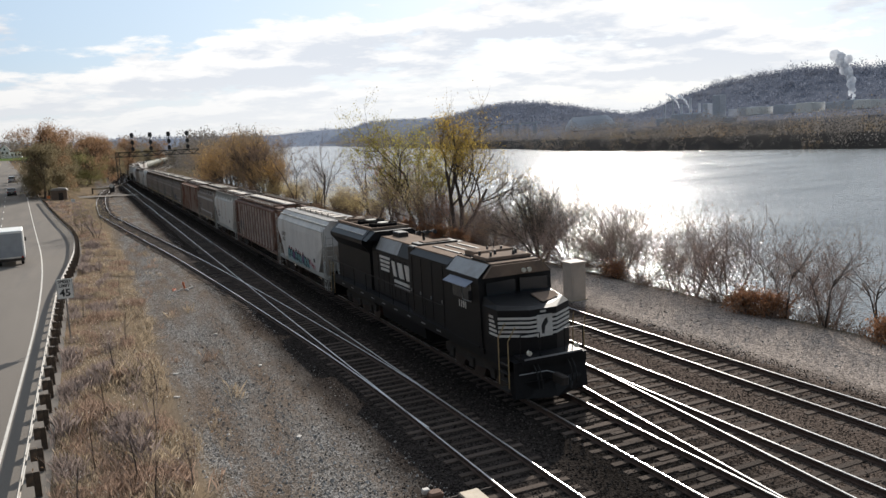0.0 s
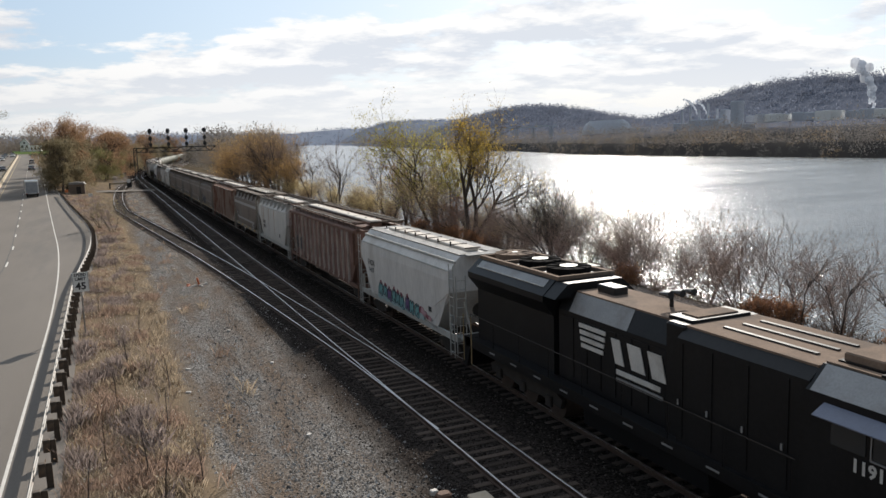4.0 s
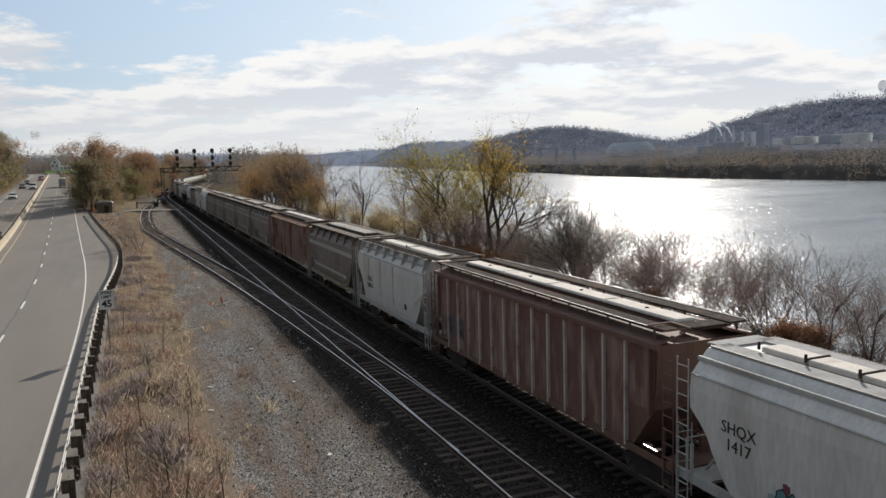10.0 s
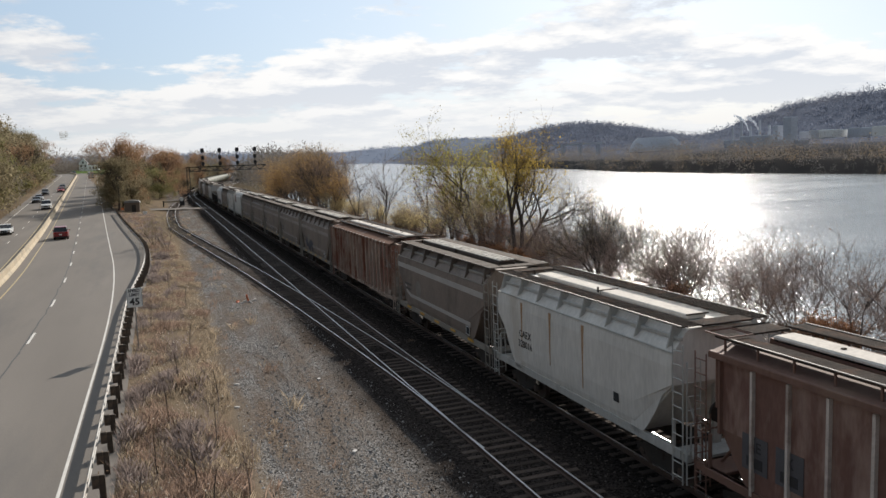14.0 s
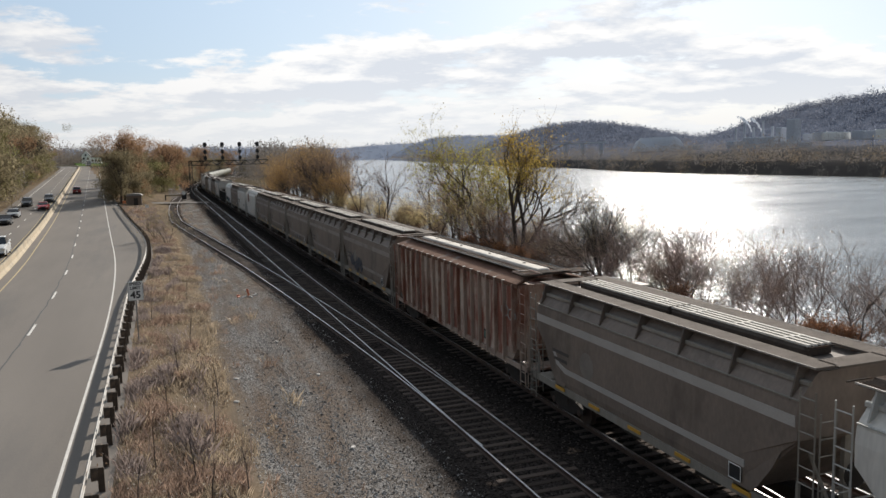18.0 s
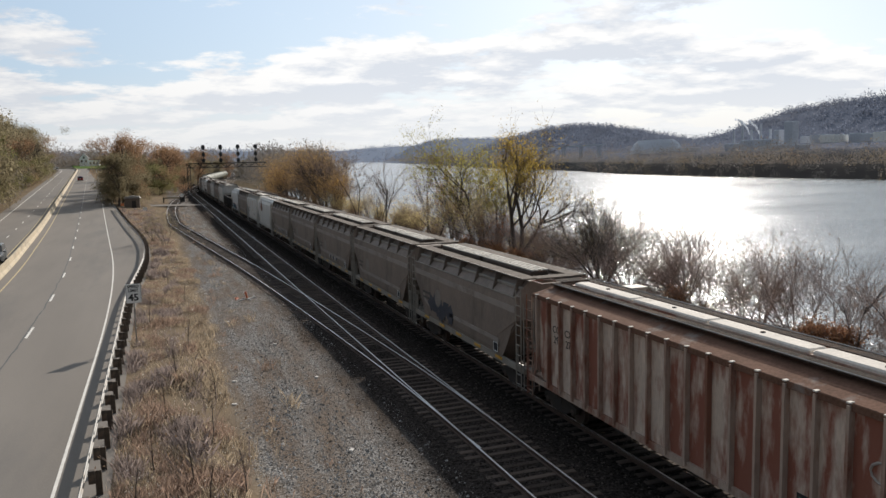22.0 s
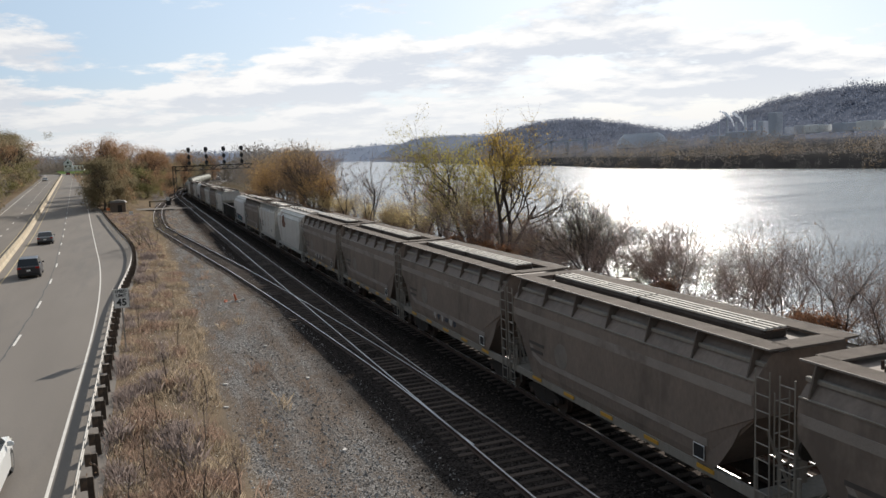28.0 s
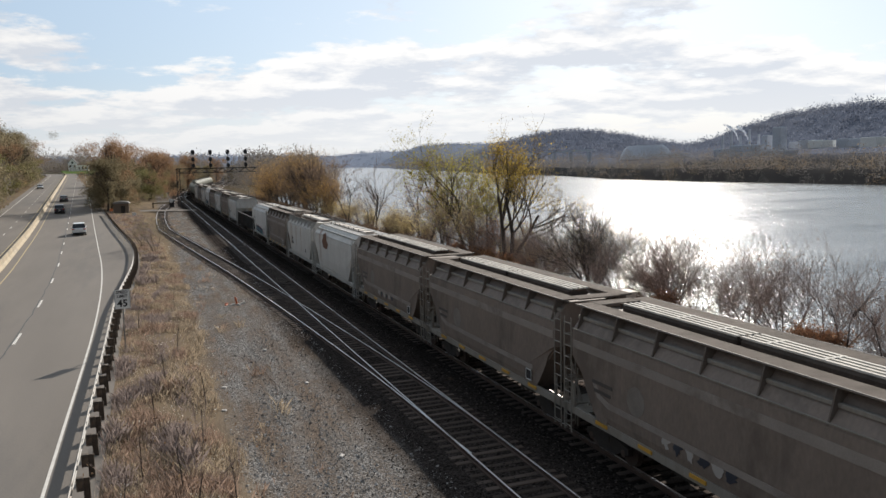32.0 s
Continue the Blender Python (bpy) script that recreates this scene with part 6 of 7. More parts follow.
    for src, x, y in ((d, 32, 150), (c, 31, 147), (d, 34, 180), (a, 33, 192), (c, 31.5, 205), (c, 33, 222), (c, 35, 236), (c, 32, 186), (c, 36, 250), (c, 35, 275), (c, 33, 163), (d, 35, 212)):
        copy_thing(src, on_ground(x, y, rng.uniform(0, 360)))
    for src, x, y, k in ((a, 32.5, 161, 1.12), (a, 31.5, 171, 1.08), (d, 33.5, 159, 1.08), (a, 33.0, 179, 1.1), (a, 34, 201, 1.1), (d, 33, 173, 1.1), (c, 29.5, 150, 0.8), (c, 29.8, 176, 1.1), (c, 30.5, 196, 1.2), (a, 34, 219, 1.1), (a, 36, 243, 1.15), (d, 36, 228, 1.2), (a, 38, 262, 1.2), (c, 31, 214, 1.2)):
        copy_thing(src, on_ground(x, y, rng.uniform(0, 360))).scale = (k,) * 3


build_bank_trees()


def crown_tree(name, label, seed, H, W, leafm, n=9000, leaf_size=0.165, at=None, bare=0.0):
    """Broad tree seen from afar: trunk with limbs and a crown of many leaf clumps with gaps."""
    rng = random.Random(seed)
    wood, twig, leaves = Build(), Build(), Build()
    o = dict(bend=0.1, rise=0.06, thick=0.0, leaves=0, leaf_prob=0, leaf=0.1, spray=0.1, kids=(6, 6, 7), fork=(0.35, 0.9), shrink=(0.45, 0.7), rmin=0.02)
    o["from"] = 0.3
    grow(wood, twig, leaves, rng, (0, 0, -0.3), (0, 0, 1), H * 0.6, 0.022 * H, 3, o)
    k = 0.93 * H / max(p[2] for p in wood.v)
    wood.v = [(p[0] * k, p[1] * k, p[2] * k) for p in wood.v]
    blobs = [(rng.gauss(0, 0.28) * W, rng.gauss(0, 0.28) * W, H * rng.uniform(0.08, 0.84), rng.uniform(0.11, 0.24) * W) for _ in range(46)]
    for i in range(n):
        x, y, z, rr = blobs[i % 46]
        d = Vector((rng.gauss(0, 1), rng.gauss(0, 1), rng.gauss(0, 0.8))).normalized() * rr * rng.uniform(0.35, 1.15)
        leaf(leaves, (x + d.x, y + d.y, min(H, z + d.z)), leaf_size * rng.uniform(0.5, 1.2), rng)
    t = thing(name, label, "tree", "trees along the road", at=at)
    part("trunk", wood, M["bark"], t)
    part("crown", leaves, M[leafm], t)
    return t


def build_road_trees():
    rng = random.Random(77)
    olive = crown_tree("roadside_tree", "dull olive-brown roadside tree", 1, 12.0, 7.0, "leaf_olive", n=12000, at=on_ground(-7.6, 172))
    brown = crown_tree("roadside_tree", "russet-brown rounded roadside tree", 2, 16.5, 10.5, "leaf_russet", n=16000, at=on_ground(1.0, 256))
    gold = crown_tree("roadside_tree", "dull yellowing green roadside tree", 3, 9.5, 7, "leaf_dull", at=on_ground(0.5, 243))
    thin = crown_tree("roadside_tree", "nearly bare brown roadside tree", 4, 12.2, 7.5, "leaf_olive", n=7500, leaf_size=0.13, at=on_ground(-9.0, 184))
    low = crown_tree("roadside_tree", "low ochre roadside tree", 5, 7.0, 6, "leaf_olive", n=6000, leaf_size=0.14, at=on_ground(-4.5, 178))
    # island of trees between the road and the crossing
    for src, x, y in ((thin, -7.0, 178), (olive, -5.5, 196), (olive, -8.5, 205), (thin, -5, 215), (brown, -7, 225), (brown, 5.5, 266), (olive, -2, 280), (gold, -3, 238), (olive, -1.5, 252), (brown, -6.5, 186), (olive, -9, 240), (thin, 9, 300), (olive, 12, 335), (brown, 16, 350), (olive, 8, 345), (thin, 18, 372), (olive, 22, 400), (brown, 4, 330), (olive, -7, 320), (brown, -8, 300), (olive, 30, 420), (thin, 26, 440), (olive, 12, 420), (brown, 38, 470), (olive, 50, 500), (thin, 60, 520)):
        copy_thing(src, on_ground(x, y, rng.uniform(0, 360)))
    # the wooded slope left of the road
    for i in range(64):
        y = 90 + i * 5.4 + rng.uniform(-4, 4)
        d = rng.uniform(2.5, 24)
        x = -23.5 + road_bend(y) - d
        src = (olive, thin, gold, low, thin, brown, olive)[i % 7]
        c = copy_thing(src, on_ground(x, y, rng.uniform(0, 360)))
        c.scale = ((1.0 if src is brown else 1.85 if src is not low else 2.4) * rng.uniform(0.85, 1.2),) * 3
    for i in range(20):
        y = 110 + i * 15 + rng.uniform(-5, 5)
        copy_thing((low, gold)[i % 2], on_ground(-22.8 + road_bend(y) - rng.uniform(0.8, 2.5), y, rng.uniform(0, 360)))


build_road_trees()


def clump(b, x, y, z, s, rng, n=20, size=0.12):
    """Crown of one distant tree: leaf masses spread through a dome, thinner at the edge."""
    for i in range(n):
        a, rr = rng.uniform(0, 6.283), math.sqrt(rng.random()) * 0.42 * s
        zz = z + s * (0.05 + rng.random() * 0.95 * (1 - 0.7 * (rr / (0.42 * s)) ** 2))
        leaf(b, (x + math.cos(a) * rr, y + math.sin(a) * rr, zz), s * size * rng.uniform(0.6, 1.4), rng)


def build_far_woods():
    rng = random.Random(5)
    shore, tan, hills, haze, back = Build(), Build(), Build(), Build(), Build()
    y = 60.0
    while y < 2200:
        for k in range(12 if y < 800 else 7):
            x = far_bank(y) + 2 + k * 10 + rng.uniform(-5, 5)
            s = rng.choice((4.5, 6, 7, 8, 9.5, 12)) * rng.uniform(0.85, 1.15) if k < 5 else rng.uniform(6, 10)
            s *= 1.0 + 0.55 * noise.noise((y / 38, k * 0.3, 2.0))
            wood, yy = tan if rng.random() < 0.2 else shore, y + rng.uniform(-4, 4)
            clump(wood, x, yy, height(x, y) - 1, s * 1.1, rng, (170 if k < 4 else 80) if y < 900 else 40, 0.032 if y < 900 else 0.06)
        y += 4.4 + y / 200
    tagged(part("far_shore_trees", tan, M["wood_tan"]), "tan autumn trees scattered along the far shore", "trees", kind="stuff")
    tagged(part("far_shore_woods", shore, M["wood_shore"]), "brown autumn woods along the far shore", "woods", kind="stuff")
    # hill woods take a slate base with haze mixed into the colour
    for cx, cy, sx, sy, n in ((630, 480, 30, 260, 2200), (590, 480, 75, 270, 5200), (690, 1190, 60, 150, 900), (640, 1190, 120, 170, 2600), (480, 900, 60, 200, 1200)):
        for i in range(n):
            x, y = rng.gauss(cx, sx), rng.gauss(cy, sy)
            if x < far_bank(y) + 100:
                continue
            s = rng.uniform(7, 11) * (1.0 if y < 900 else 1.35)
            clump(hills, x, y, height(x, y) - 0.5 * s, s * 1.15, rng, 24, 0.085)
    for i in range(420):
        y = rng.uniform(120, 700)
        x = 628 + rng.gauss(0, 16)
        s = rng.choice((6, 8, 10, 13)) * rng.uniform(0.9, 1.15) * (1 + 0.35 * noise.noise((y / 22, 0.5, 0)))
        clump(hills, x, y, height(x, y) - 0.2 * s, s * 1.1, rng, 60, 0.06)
    tagged(part("far_hill_woods", hills, M["wood_far_hazed"], smooth=True), "bare woods covering the far hills, haze painted into their slate colour", "woods", kind="stuff")
    # farthest woods: paler and bluer base in place of haze
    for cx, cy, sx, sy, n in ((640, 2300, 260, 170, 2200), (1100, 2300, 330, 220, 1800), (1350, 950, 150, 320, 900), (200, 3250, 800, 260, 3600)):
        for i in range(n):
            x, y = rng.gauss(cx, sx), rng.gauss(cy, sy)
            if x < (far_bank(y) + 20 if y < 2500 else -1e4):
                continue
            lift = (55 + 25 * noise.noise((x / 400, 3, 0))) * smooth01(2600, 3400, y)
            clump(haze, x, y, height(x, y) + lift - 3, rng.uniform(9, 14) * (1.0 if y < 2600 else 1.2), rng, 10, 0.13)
    tagged(part("distant_hill_woods", haze, M["wood_haze"]), "wooded hills in the far distance, tinted blue-grey for haze", "woods", kind="stuff")
    for i in range(1700):
        y = rng.uniform(425, 900)
        x = rng.uniform(-260, 0.205 * y)
        if -26 + road_bend(y) < x < 4 + road_bend(y) and y < 600 or (-56 < x < -14 and 425 < y < 575):
            continue
        if abs(x - 13.9 - track_bend(y)) < 11:
            continue
        clump(back, x, y, height(x, y) - 1, rng.uniform(13, 21) * (1.2 if x > 25 else 1.0), rng, 170, 0.033)
    for i in range(620):
        y = rng.uniform(100, 430)
        x = -23 + road_bend(y) - 4 - 90 * rng.random() ** 1.5
        clump(back, x, y, height(x, y) - 1, rng.uniform(12, 18), rng, 420, 0.018)
    for i in range(120):
        y = rng.uniform(330, 470)
        x = rng.uniform(28, 70) + track_bend(y)
        if height(x, y) > -3:
            clump(back, x, y, height(x, y) - 1, rng.uniform(8, 14), rng, 220, 0.025)
    tagged(part("back_woods", back, M["wood_near"]), "grey-brown bare woods beyond the road and tracks", "woods", kind="stuff")


build_far_woods()


def build_brush():
    """Low tangled undergrowth on the river bank, uncountable."""
    rng = random.Random(33)
    b, g = Build(), Build()
    for i in range(2600):
        y = 10 + 240 * rng.random() ** 1.4
        x = 29.4 + rng.random() * 6.5 + noise.noise((0, y * 0.2, 4))
        z, s = height(x, y), rng.uniform(0.5, 1.5) * (0.75 if y < 45 else 0.95)
        for k in range(5):
            a, l = rng.uniform(0, 6.283), rng.uniform(0.1, 0.6) * s
            p = (x + rng.gauss(0, 0.15), y + rng.gauss(0, 0.15), z - 0.05)
            q = (p[0] + math.cos(a) * l, p[1] + math.sin(a) * l, z + s * rng.uniform(0.5, 1.0))
            limb(b, [p, ((p[0] + q[0]) / 2 + rng.gauss(0, 0.06), (p[1] + q[1]) / 2, z + s * 0.35), q], 0.012, 0.005, 3)
            for m in range(7):
                f = rng.uniform(0.3, 1.0)
                leaf(g, (p[0] + (q[0] - p[0]) * f + rng.gauss(0, 0.12), p[1] + (q[1] - p[1]) * f + rng.gauss(0, 0.12), p[2] + (q[2] - p[2]) * f), rng.uniform(0.03, 0.07) * (1 + y / 200), rng)
    tagged(part("bank_brush", b, M["bark_pale"]), "tangled bare brush on the river bank", "brush", kind="stuff")
    tagged(part("bank_weeds", g, M["leaf_brown"]), "withered brown weeds on the river bank", "weeds", kind="stuff")


build_brush()


def build_grass():
    rng = random.Random(21)
    fields = {"straw": Build(), "straw_rust": Build(), "weed_grey": Build(), "seed": Build()}

    def blade(b, x, y, z, h, w):
        a, l = rng.uniform(0, 6.283), rng.gauss(0, 0.32) * h
        dx, dy = math.cos(a) * w, math.sin(a) * w
        k = len(b.v)
        lx, ly = rng.gauss(0, 0.25) * h, l
        b.v += [(x - dx, y - dy, z), (x + dx, y + dy, z), (x + lx * 0.4 + dx * 0.6, y + ly * 0.4 + dy * 0.6, z + h * 0.6), (x + lx, y + ly, z + h)]
        b.f += [(k, k + 1, k + 2), (k, k + 2, k + 3)]

    for i in range(21000):
        y = 12 + 150 * rng.random() ** 1.8
        edge = 2.3 - max(0.0, (y - 66) * 0.035) + 0.9 * noise.noise((0, y * 0.25, 1.5))
        x = rng.uniform(guard_x(y) + 0.35, edge)
        if rng.random() < 0.06:
            x = rng.uniform(2.5, 5.0)
            if noise.noise((x * 1.5, y * 0.35, 9)) < 0.18:
                continue
        n1, n2 = noise.noise((x * 0.55, y * 0.3, 3.1)), noise.noise((x * 0.8, y * 0.35, 8.2))
        if n1 < -0.12 and rng.random() < 0.75:
            continue
        kind = "weed_grey" if (n2 > 0.12 and x < 1.0) else "straw_rust" if n2 < -0.12 else "straw"
        z = height(x, y) - 0.02
        hh = (0.16 + 0.42 * max(0, n1 + 0.2)) * (1.25 if kind == "weed_grey" else 1.0)
        for k in range(8):
            blade(fields[kind], x + rng.gauss(0, 0.13), y + rng.gauss(0, 0.13), z, hh * rng.uniform(0.4, 1.3), 0.0035 + 0.00013 * y)
    for i in range(4200):
        y = 14 + 90 * rng.random() ** 1.6
        x = rng.uniform(guard_x(y) + 0.5, 2.6)
        if noise.noise((x * 0.9, y * 0.5, 17)) > 0.0:
            leaf(fields["seed"], (x, y, height(x, y) + rng.uniform(0.15, 0.6)), rng.uniform(0.016, 0.042), rng)
    tagged(part("seed_heads", fields["seed"], M["seed"]), "pale fluffy seed heads among the dry weeds", "seed heads", kind="stuff")
    for key, lab in (("straw", "golden dry grass beside the guardrail"), ("straw_rust", "rust-brown dead weeds beside the guardrail"), ("weed_grey", "grey-brown dead weeds beside the guardrail")):
        tagged(part("dry_grass" if key == "straw" else "dead_weeds", fields[key], M[key]), lab, "grass", kind="stuff")
    # tall dead stalks
    st = tree("dead_weed", "tall dark dead weed stalk among dry grass", "weed", on_ground(0.2, 34.5), 5, 2.4, 0.02, "leaf_brown", group="dead weed stalks", kids=(6, 4), leaves=2, leaf_prob=0.3, leaf=0.04, fork=(0.2, 0.6), rmin=0.005)
    for x, y in ((1.2, 26), (0.4, 22.5), (-0.6, 24), (-0.2, 29), (1.0, 41), (-0.9, 47), (1.3, 55), (0.3, 62), (1.6, 31), (0.8, 20.5), (1.8, 21.5), (-1.0, 21.0)):
        copy_thing(st, on_ground(x, y, rng.uniform(0, 360)))
    sap = tree("sapling", "small yellowing sapling in the dry grass", "sapling", on_ground(0.4, 92.0), 15, 4.6, 0.05, "leaf_olive", stems=4, group="saplings by the road", kids=(5, 5), leaves=6, leaf_prob=0.6, leaf=0.12, spray=0.25)
    copy_thing(sap, on_ground(-0.8, 97, 80))


build_grass()


def build_stones():
    """Loose stones on the gravel and broken ballast round the ties, uncountable."""
    rng = random.Random(2)

    def stone(b, x, y, z, s):
        k = len(b.v)
        for j in range(5):
            a = j * 1.2566 + rng.uniform(-0.3, 0.3)
            b.v.append((x + math.cos(a) * s, y + math.sin(a) * s * rng.uniform(0.6, 1), z - 0.01))
        b.v.append((x + rng.uniform(-0.4, 0.4) * s, y + rng.uniform(-0.3, 0.3) * s, z + s * rng.uniform(0.5, 1.0)))
        b.f += [(k + j, k + (j + 1) % 5, k + 5) for j in range(5)]

    b, d = Build(), Build()
    for i in range(30000):
        y = 13 + 80 * rng.random() ** 1.7
        x = rng.uniform(2.2, 8.0) if rng.random() < 0.72 else rng.uniform(23.3, 29.5)
        s = rng.uniform(0.014, 0.042) * (1.9 if rng.random() < 0.07 else 1)
        stone(b, x, y, height(x, y), s)
    for i in range(30000):
        y = 9 + 62 * rng.random() ** 1.8
        x = rng.uniform(6.6, 24.0)
        stone(d, x, y, height(x, y) + rng.uniform(0.0, 0.02), rng.uniform(0.02, 0.05))
    m = mat("loose_stone", (0.31, 0.29, 0.27), 0.9, spec=0.0, vary=0.3, scale=4, fine=30, bump=0.1, island=0.7)
    tagged(part("loose_stones", b, m), "loose grey stones scattered on the gravel", "stones", kind="stuff")
    m = mat("ballast_stone", (0.058, 0.049, 0.043), 0.9, spec=0.0, vary=0.3, scale=4, fine=30, bump=0.1, island=0.75)
    tagged(part("ballast_stones", d, m), "broken dark ballast stones between the ties", "stones", kind="stuff")


build_stones()


# ---- road vehicles ----
TYRE = {}


def wheel(parent, x, y, r):
    key = round(r, 2)
    if key not in TYRE:
        TYRE[key] = (Build().tube((-0.11, 0, 0), (0.11, 0, 0), r, n=18).mesh("tyre", M["rubber"]), Build().tube((-0.12, 0, 0), (0.12, 0, 0), r * 0.62, n=12).mesh("rim", M["galv"]))
    w = part("tyre", TYRE[key][0], None, parent, at=(x, y, r))
    part("rim", TYRE[key][1], None, w)


RED_LENS = mat("tail_lamp", (0.35, 0.015, 0.012), 0.2, vary=0.1, bump=0)


def motor_car(name, label, paint, L=4.7, W=1.85, Hh=1.68, kind="suv", category="car"):
    """Passenger vehicle; front faces +y."""
    car = thing(name, label, category, "road traffic")
    h = L / 2
    belt, sill = Hh * 0.58, 0.28
    shape = {"suv": ((-h + 0.02, 0.92), (-h + 0.42, 1.0), (0.35, 1.0), (1.15, 0.60), (h - 0.1, 0.52)),
             "sedan": ((-h + 0.05, 0.66), (-h + 0.75, 0.68), (0.35, 1.0), (1.15, 0.62), (h - 0.1, 0.52)),
             "pickup": ((-h, 0.62), (-0.55, 0.62), (-0.45, 1.0), (0.9, 0.64), (h - 0.1, 0.58))}[kind]
    zf = lambda k: sill + (Hh - sill) * k
    rings = []
    for y, w, z in ((-h, 0.86, 0.50), (-h + 0.12, 0.96, 0.56), (-h * 0.5, 1.0, 0.58), (0, 1.0, 0.58), (1.1, 1.0, 0.57), (h - 0.35, 0.95, 0.50), (h - 0.05, 0.84, 0.42)):
        a, zt = W / 2 * w, zf(z)
        rings.append([(-a, y, sill), (a, y, sill), (a, y, zt - 0.18), (a - 0.07, y, zt), (-a + 0.07, y, zt), (-a, y, zt - 0.18)])
    part("body", Build().loft(rings), paint, car, smooth=False)
    # greenhouse
    if kind == "suv":
        gh = ((-h + 0.10, belt), (-h + 0.45, Hh - 0.05), (-0.2, Hh), (0.45, Hh - 0.04), (1.25, belt))
    elif kind == "sedan":
        gh = ((-h + 0.75, belt), (-h + 1.5, Hh - 0.04), (-0.2, Hh), (0.35, Hh - 0.04), (1.2, belt))
    else:
        gh = ((-0.85, belt), (-0.7, Hh - 0.03), (0.0, Hh), (0.45, Hh - 0.04), (1.15, belt))
    a, c = W / 2 - 0.06, W / 2 - 0.20
    for s in (-1, 1):
        o = [(y, z) for y, z in gh]
        part("side_glass", Build().loft([[(s * (a if z == belt else c), y, z) for y, z in o], [(s * (a - 0.03 if z == belt else c - 0.03), y, z) for y, z in o]]), M["glass"], car)
        part("mirror", Build().box(s * (W / 2 + 0.08), 0.95, belt + 0.1, 0.18, 0.10, 0.13, 0.03), paint, car)
        part("head_lamp", Build().box(s * (W / 2 - 0.25), h - 0.06, zf(0.34), 0.34, 0.10, 0.14, 0.03), M["lens"], car)
        part("tail_lamp", Build().box(s * (W / 2 - 0.20), -h - 0.0, zf(0.46), 0.32, 0.06, 0.16, 0.02), RED_LENS, car)
        for y in (-h * 0.6, h * 0.62):
            wheel(car, s * (W / 2 - 0.12), y, 0.34 if kind == "sedan" else 0.37)
    (y0, z0), (y1, z1), _, (y3, z3), (y4, z4) = gh
    part("rear_glass", Build().add([(-a, y0, z0 + 0.03), (a, y0, z0 + 0.03), (c, y1, z1), (-c, y1, z1)], [(0, 1, 2, 3)]), M["glass"], car)
    part("windscreen", Build().add([(a, y4, z4 + 0.03), (-a, y4, z4 + 0.03), (-c, y3, z3), (c, y3, z3)], [(0, 1, 2, 3)]), M["glass"], car)
    part("roof", Build().loft([[(-c - 0.02, y, z), (c + 0.02, y, z), (c - 0.05, y, z + 0.05), (-c + 0.05, y, z + 0.05)] for y, z in gh[1:4]]), paint, car)
    part("rear_plate", Build().box(0, -h - 0.01, zf(0.3), 0.32, 0.03, 0.16), M["white_paint"], car)
    part("bumper", Build().box(0, -h + 0.04, sill + 0.08, W * 0.9, 0.14, 0.2, 0.03), M["rubber"], car)
    part("bumper", Build().box(0, h - 0.10, sill + 0.08, W * 0.86, 0.14, 0.2, 0.03), M["rubber"], car)
    part("grille", Build().box(0, h - 0.03, zf(0.26), W * 0.4, 0.08, 0.2), M["black"], car)
    if kind == "pickup":
        for s in (-1, 1):
            part("bed_side", Build().box(s * (W / 2 - 0.05), -h + 0.85, zf(0.62), 0.08, 1.6, 0.18), paint, car)
    return car


def box_truck():
    car = thing("box_truck", "small white box truck with a grey cargo body", "truck", "road traffic")
    part("cargo_body", Build().box(0, -1.0, 1.85, 2.2, 4.4, 2.3, 0.06), M["white_paint"], car)
    part("rear_door", Build().box(0, -3.21, 1.8, 1.95, 0.04, 2.0), mat("roll_door", (0.30, 0.32, 0.34), 0.5, vary=0.15, scale=2), car)
    part("cab", Build().loft([[(-0.95, y, 0.5), (0.95, y, 0.5), (0.95, y, z - 0.4), (0.8, y, z), (-0.8, y, z), (-0.95, y, z - 0.4)] for y, z in ((1.2, 2.2), (2.3, 2.15), (2.9, 1.5), (3.6, 1.35))]), M["white_paint"], car)
    part("windscreen", Build().add([(-0.75, 2.34, 2.12), (0.75, 2.34, 2.12), (0.85, 2.88, 1.56), (-0.85, 2.88, 1.56)], [(0, 3, 2, 1)]), M["glass"], car)
    part("bumper", Build().box(0, -3.2, 0.55, 2.1, 0.12, 0.2, 0.02), M["under"], car)
    for s in (-1, 1):
        part("mirror", Build().box(s * 1.15, 2.5, 1.75, 0.2, 0.1, 0.35, 0.02), M["black"], car)
        part("tail_lamp", Build().box(s * 0.9, -3.24, 0.75, 0.16, 0.05, 0.12), RED_LENS, car)
        for y in (-1.9, 2.5):
            wheel(car, s * 0.85, y, 0.40)
    return car


TRAFFIC = []


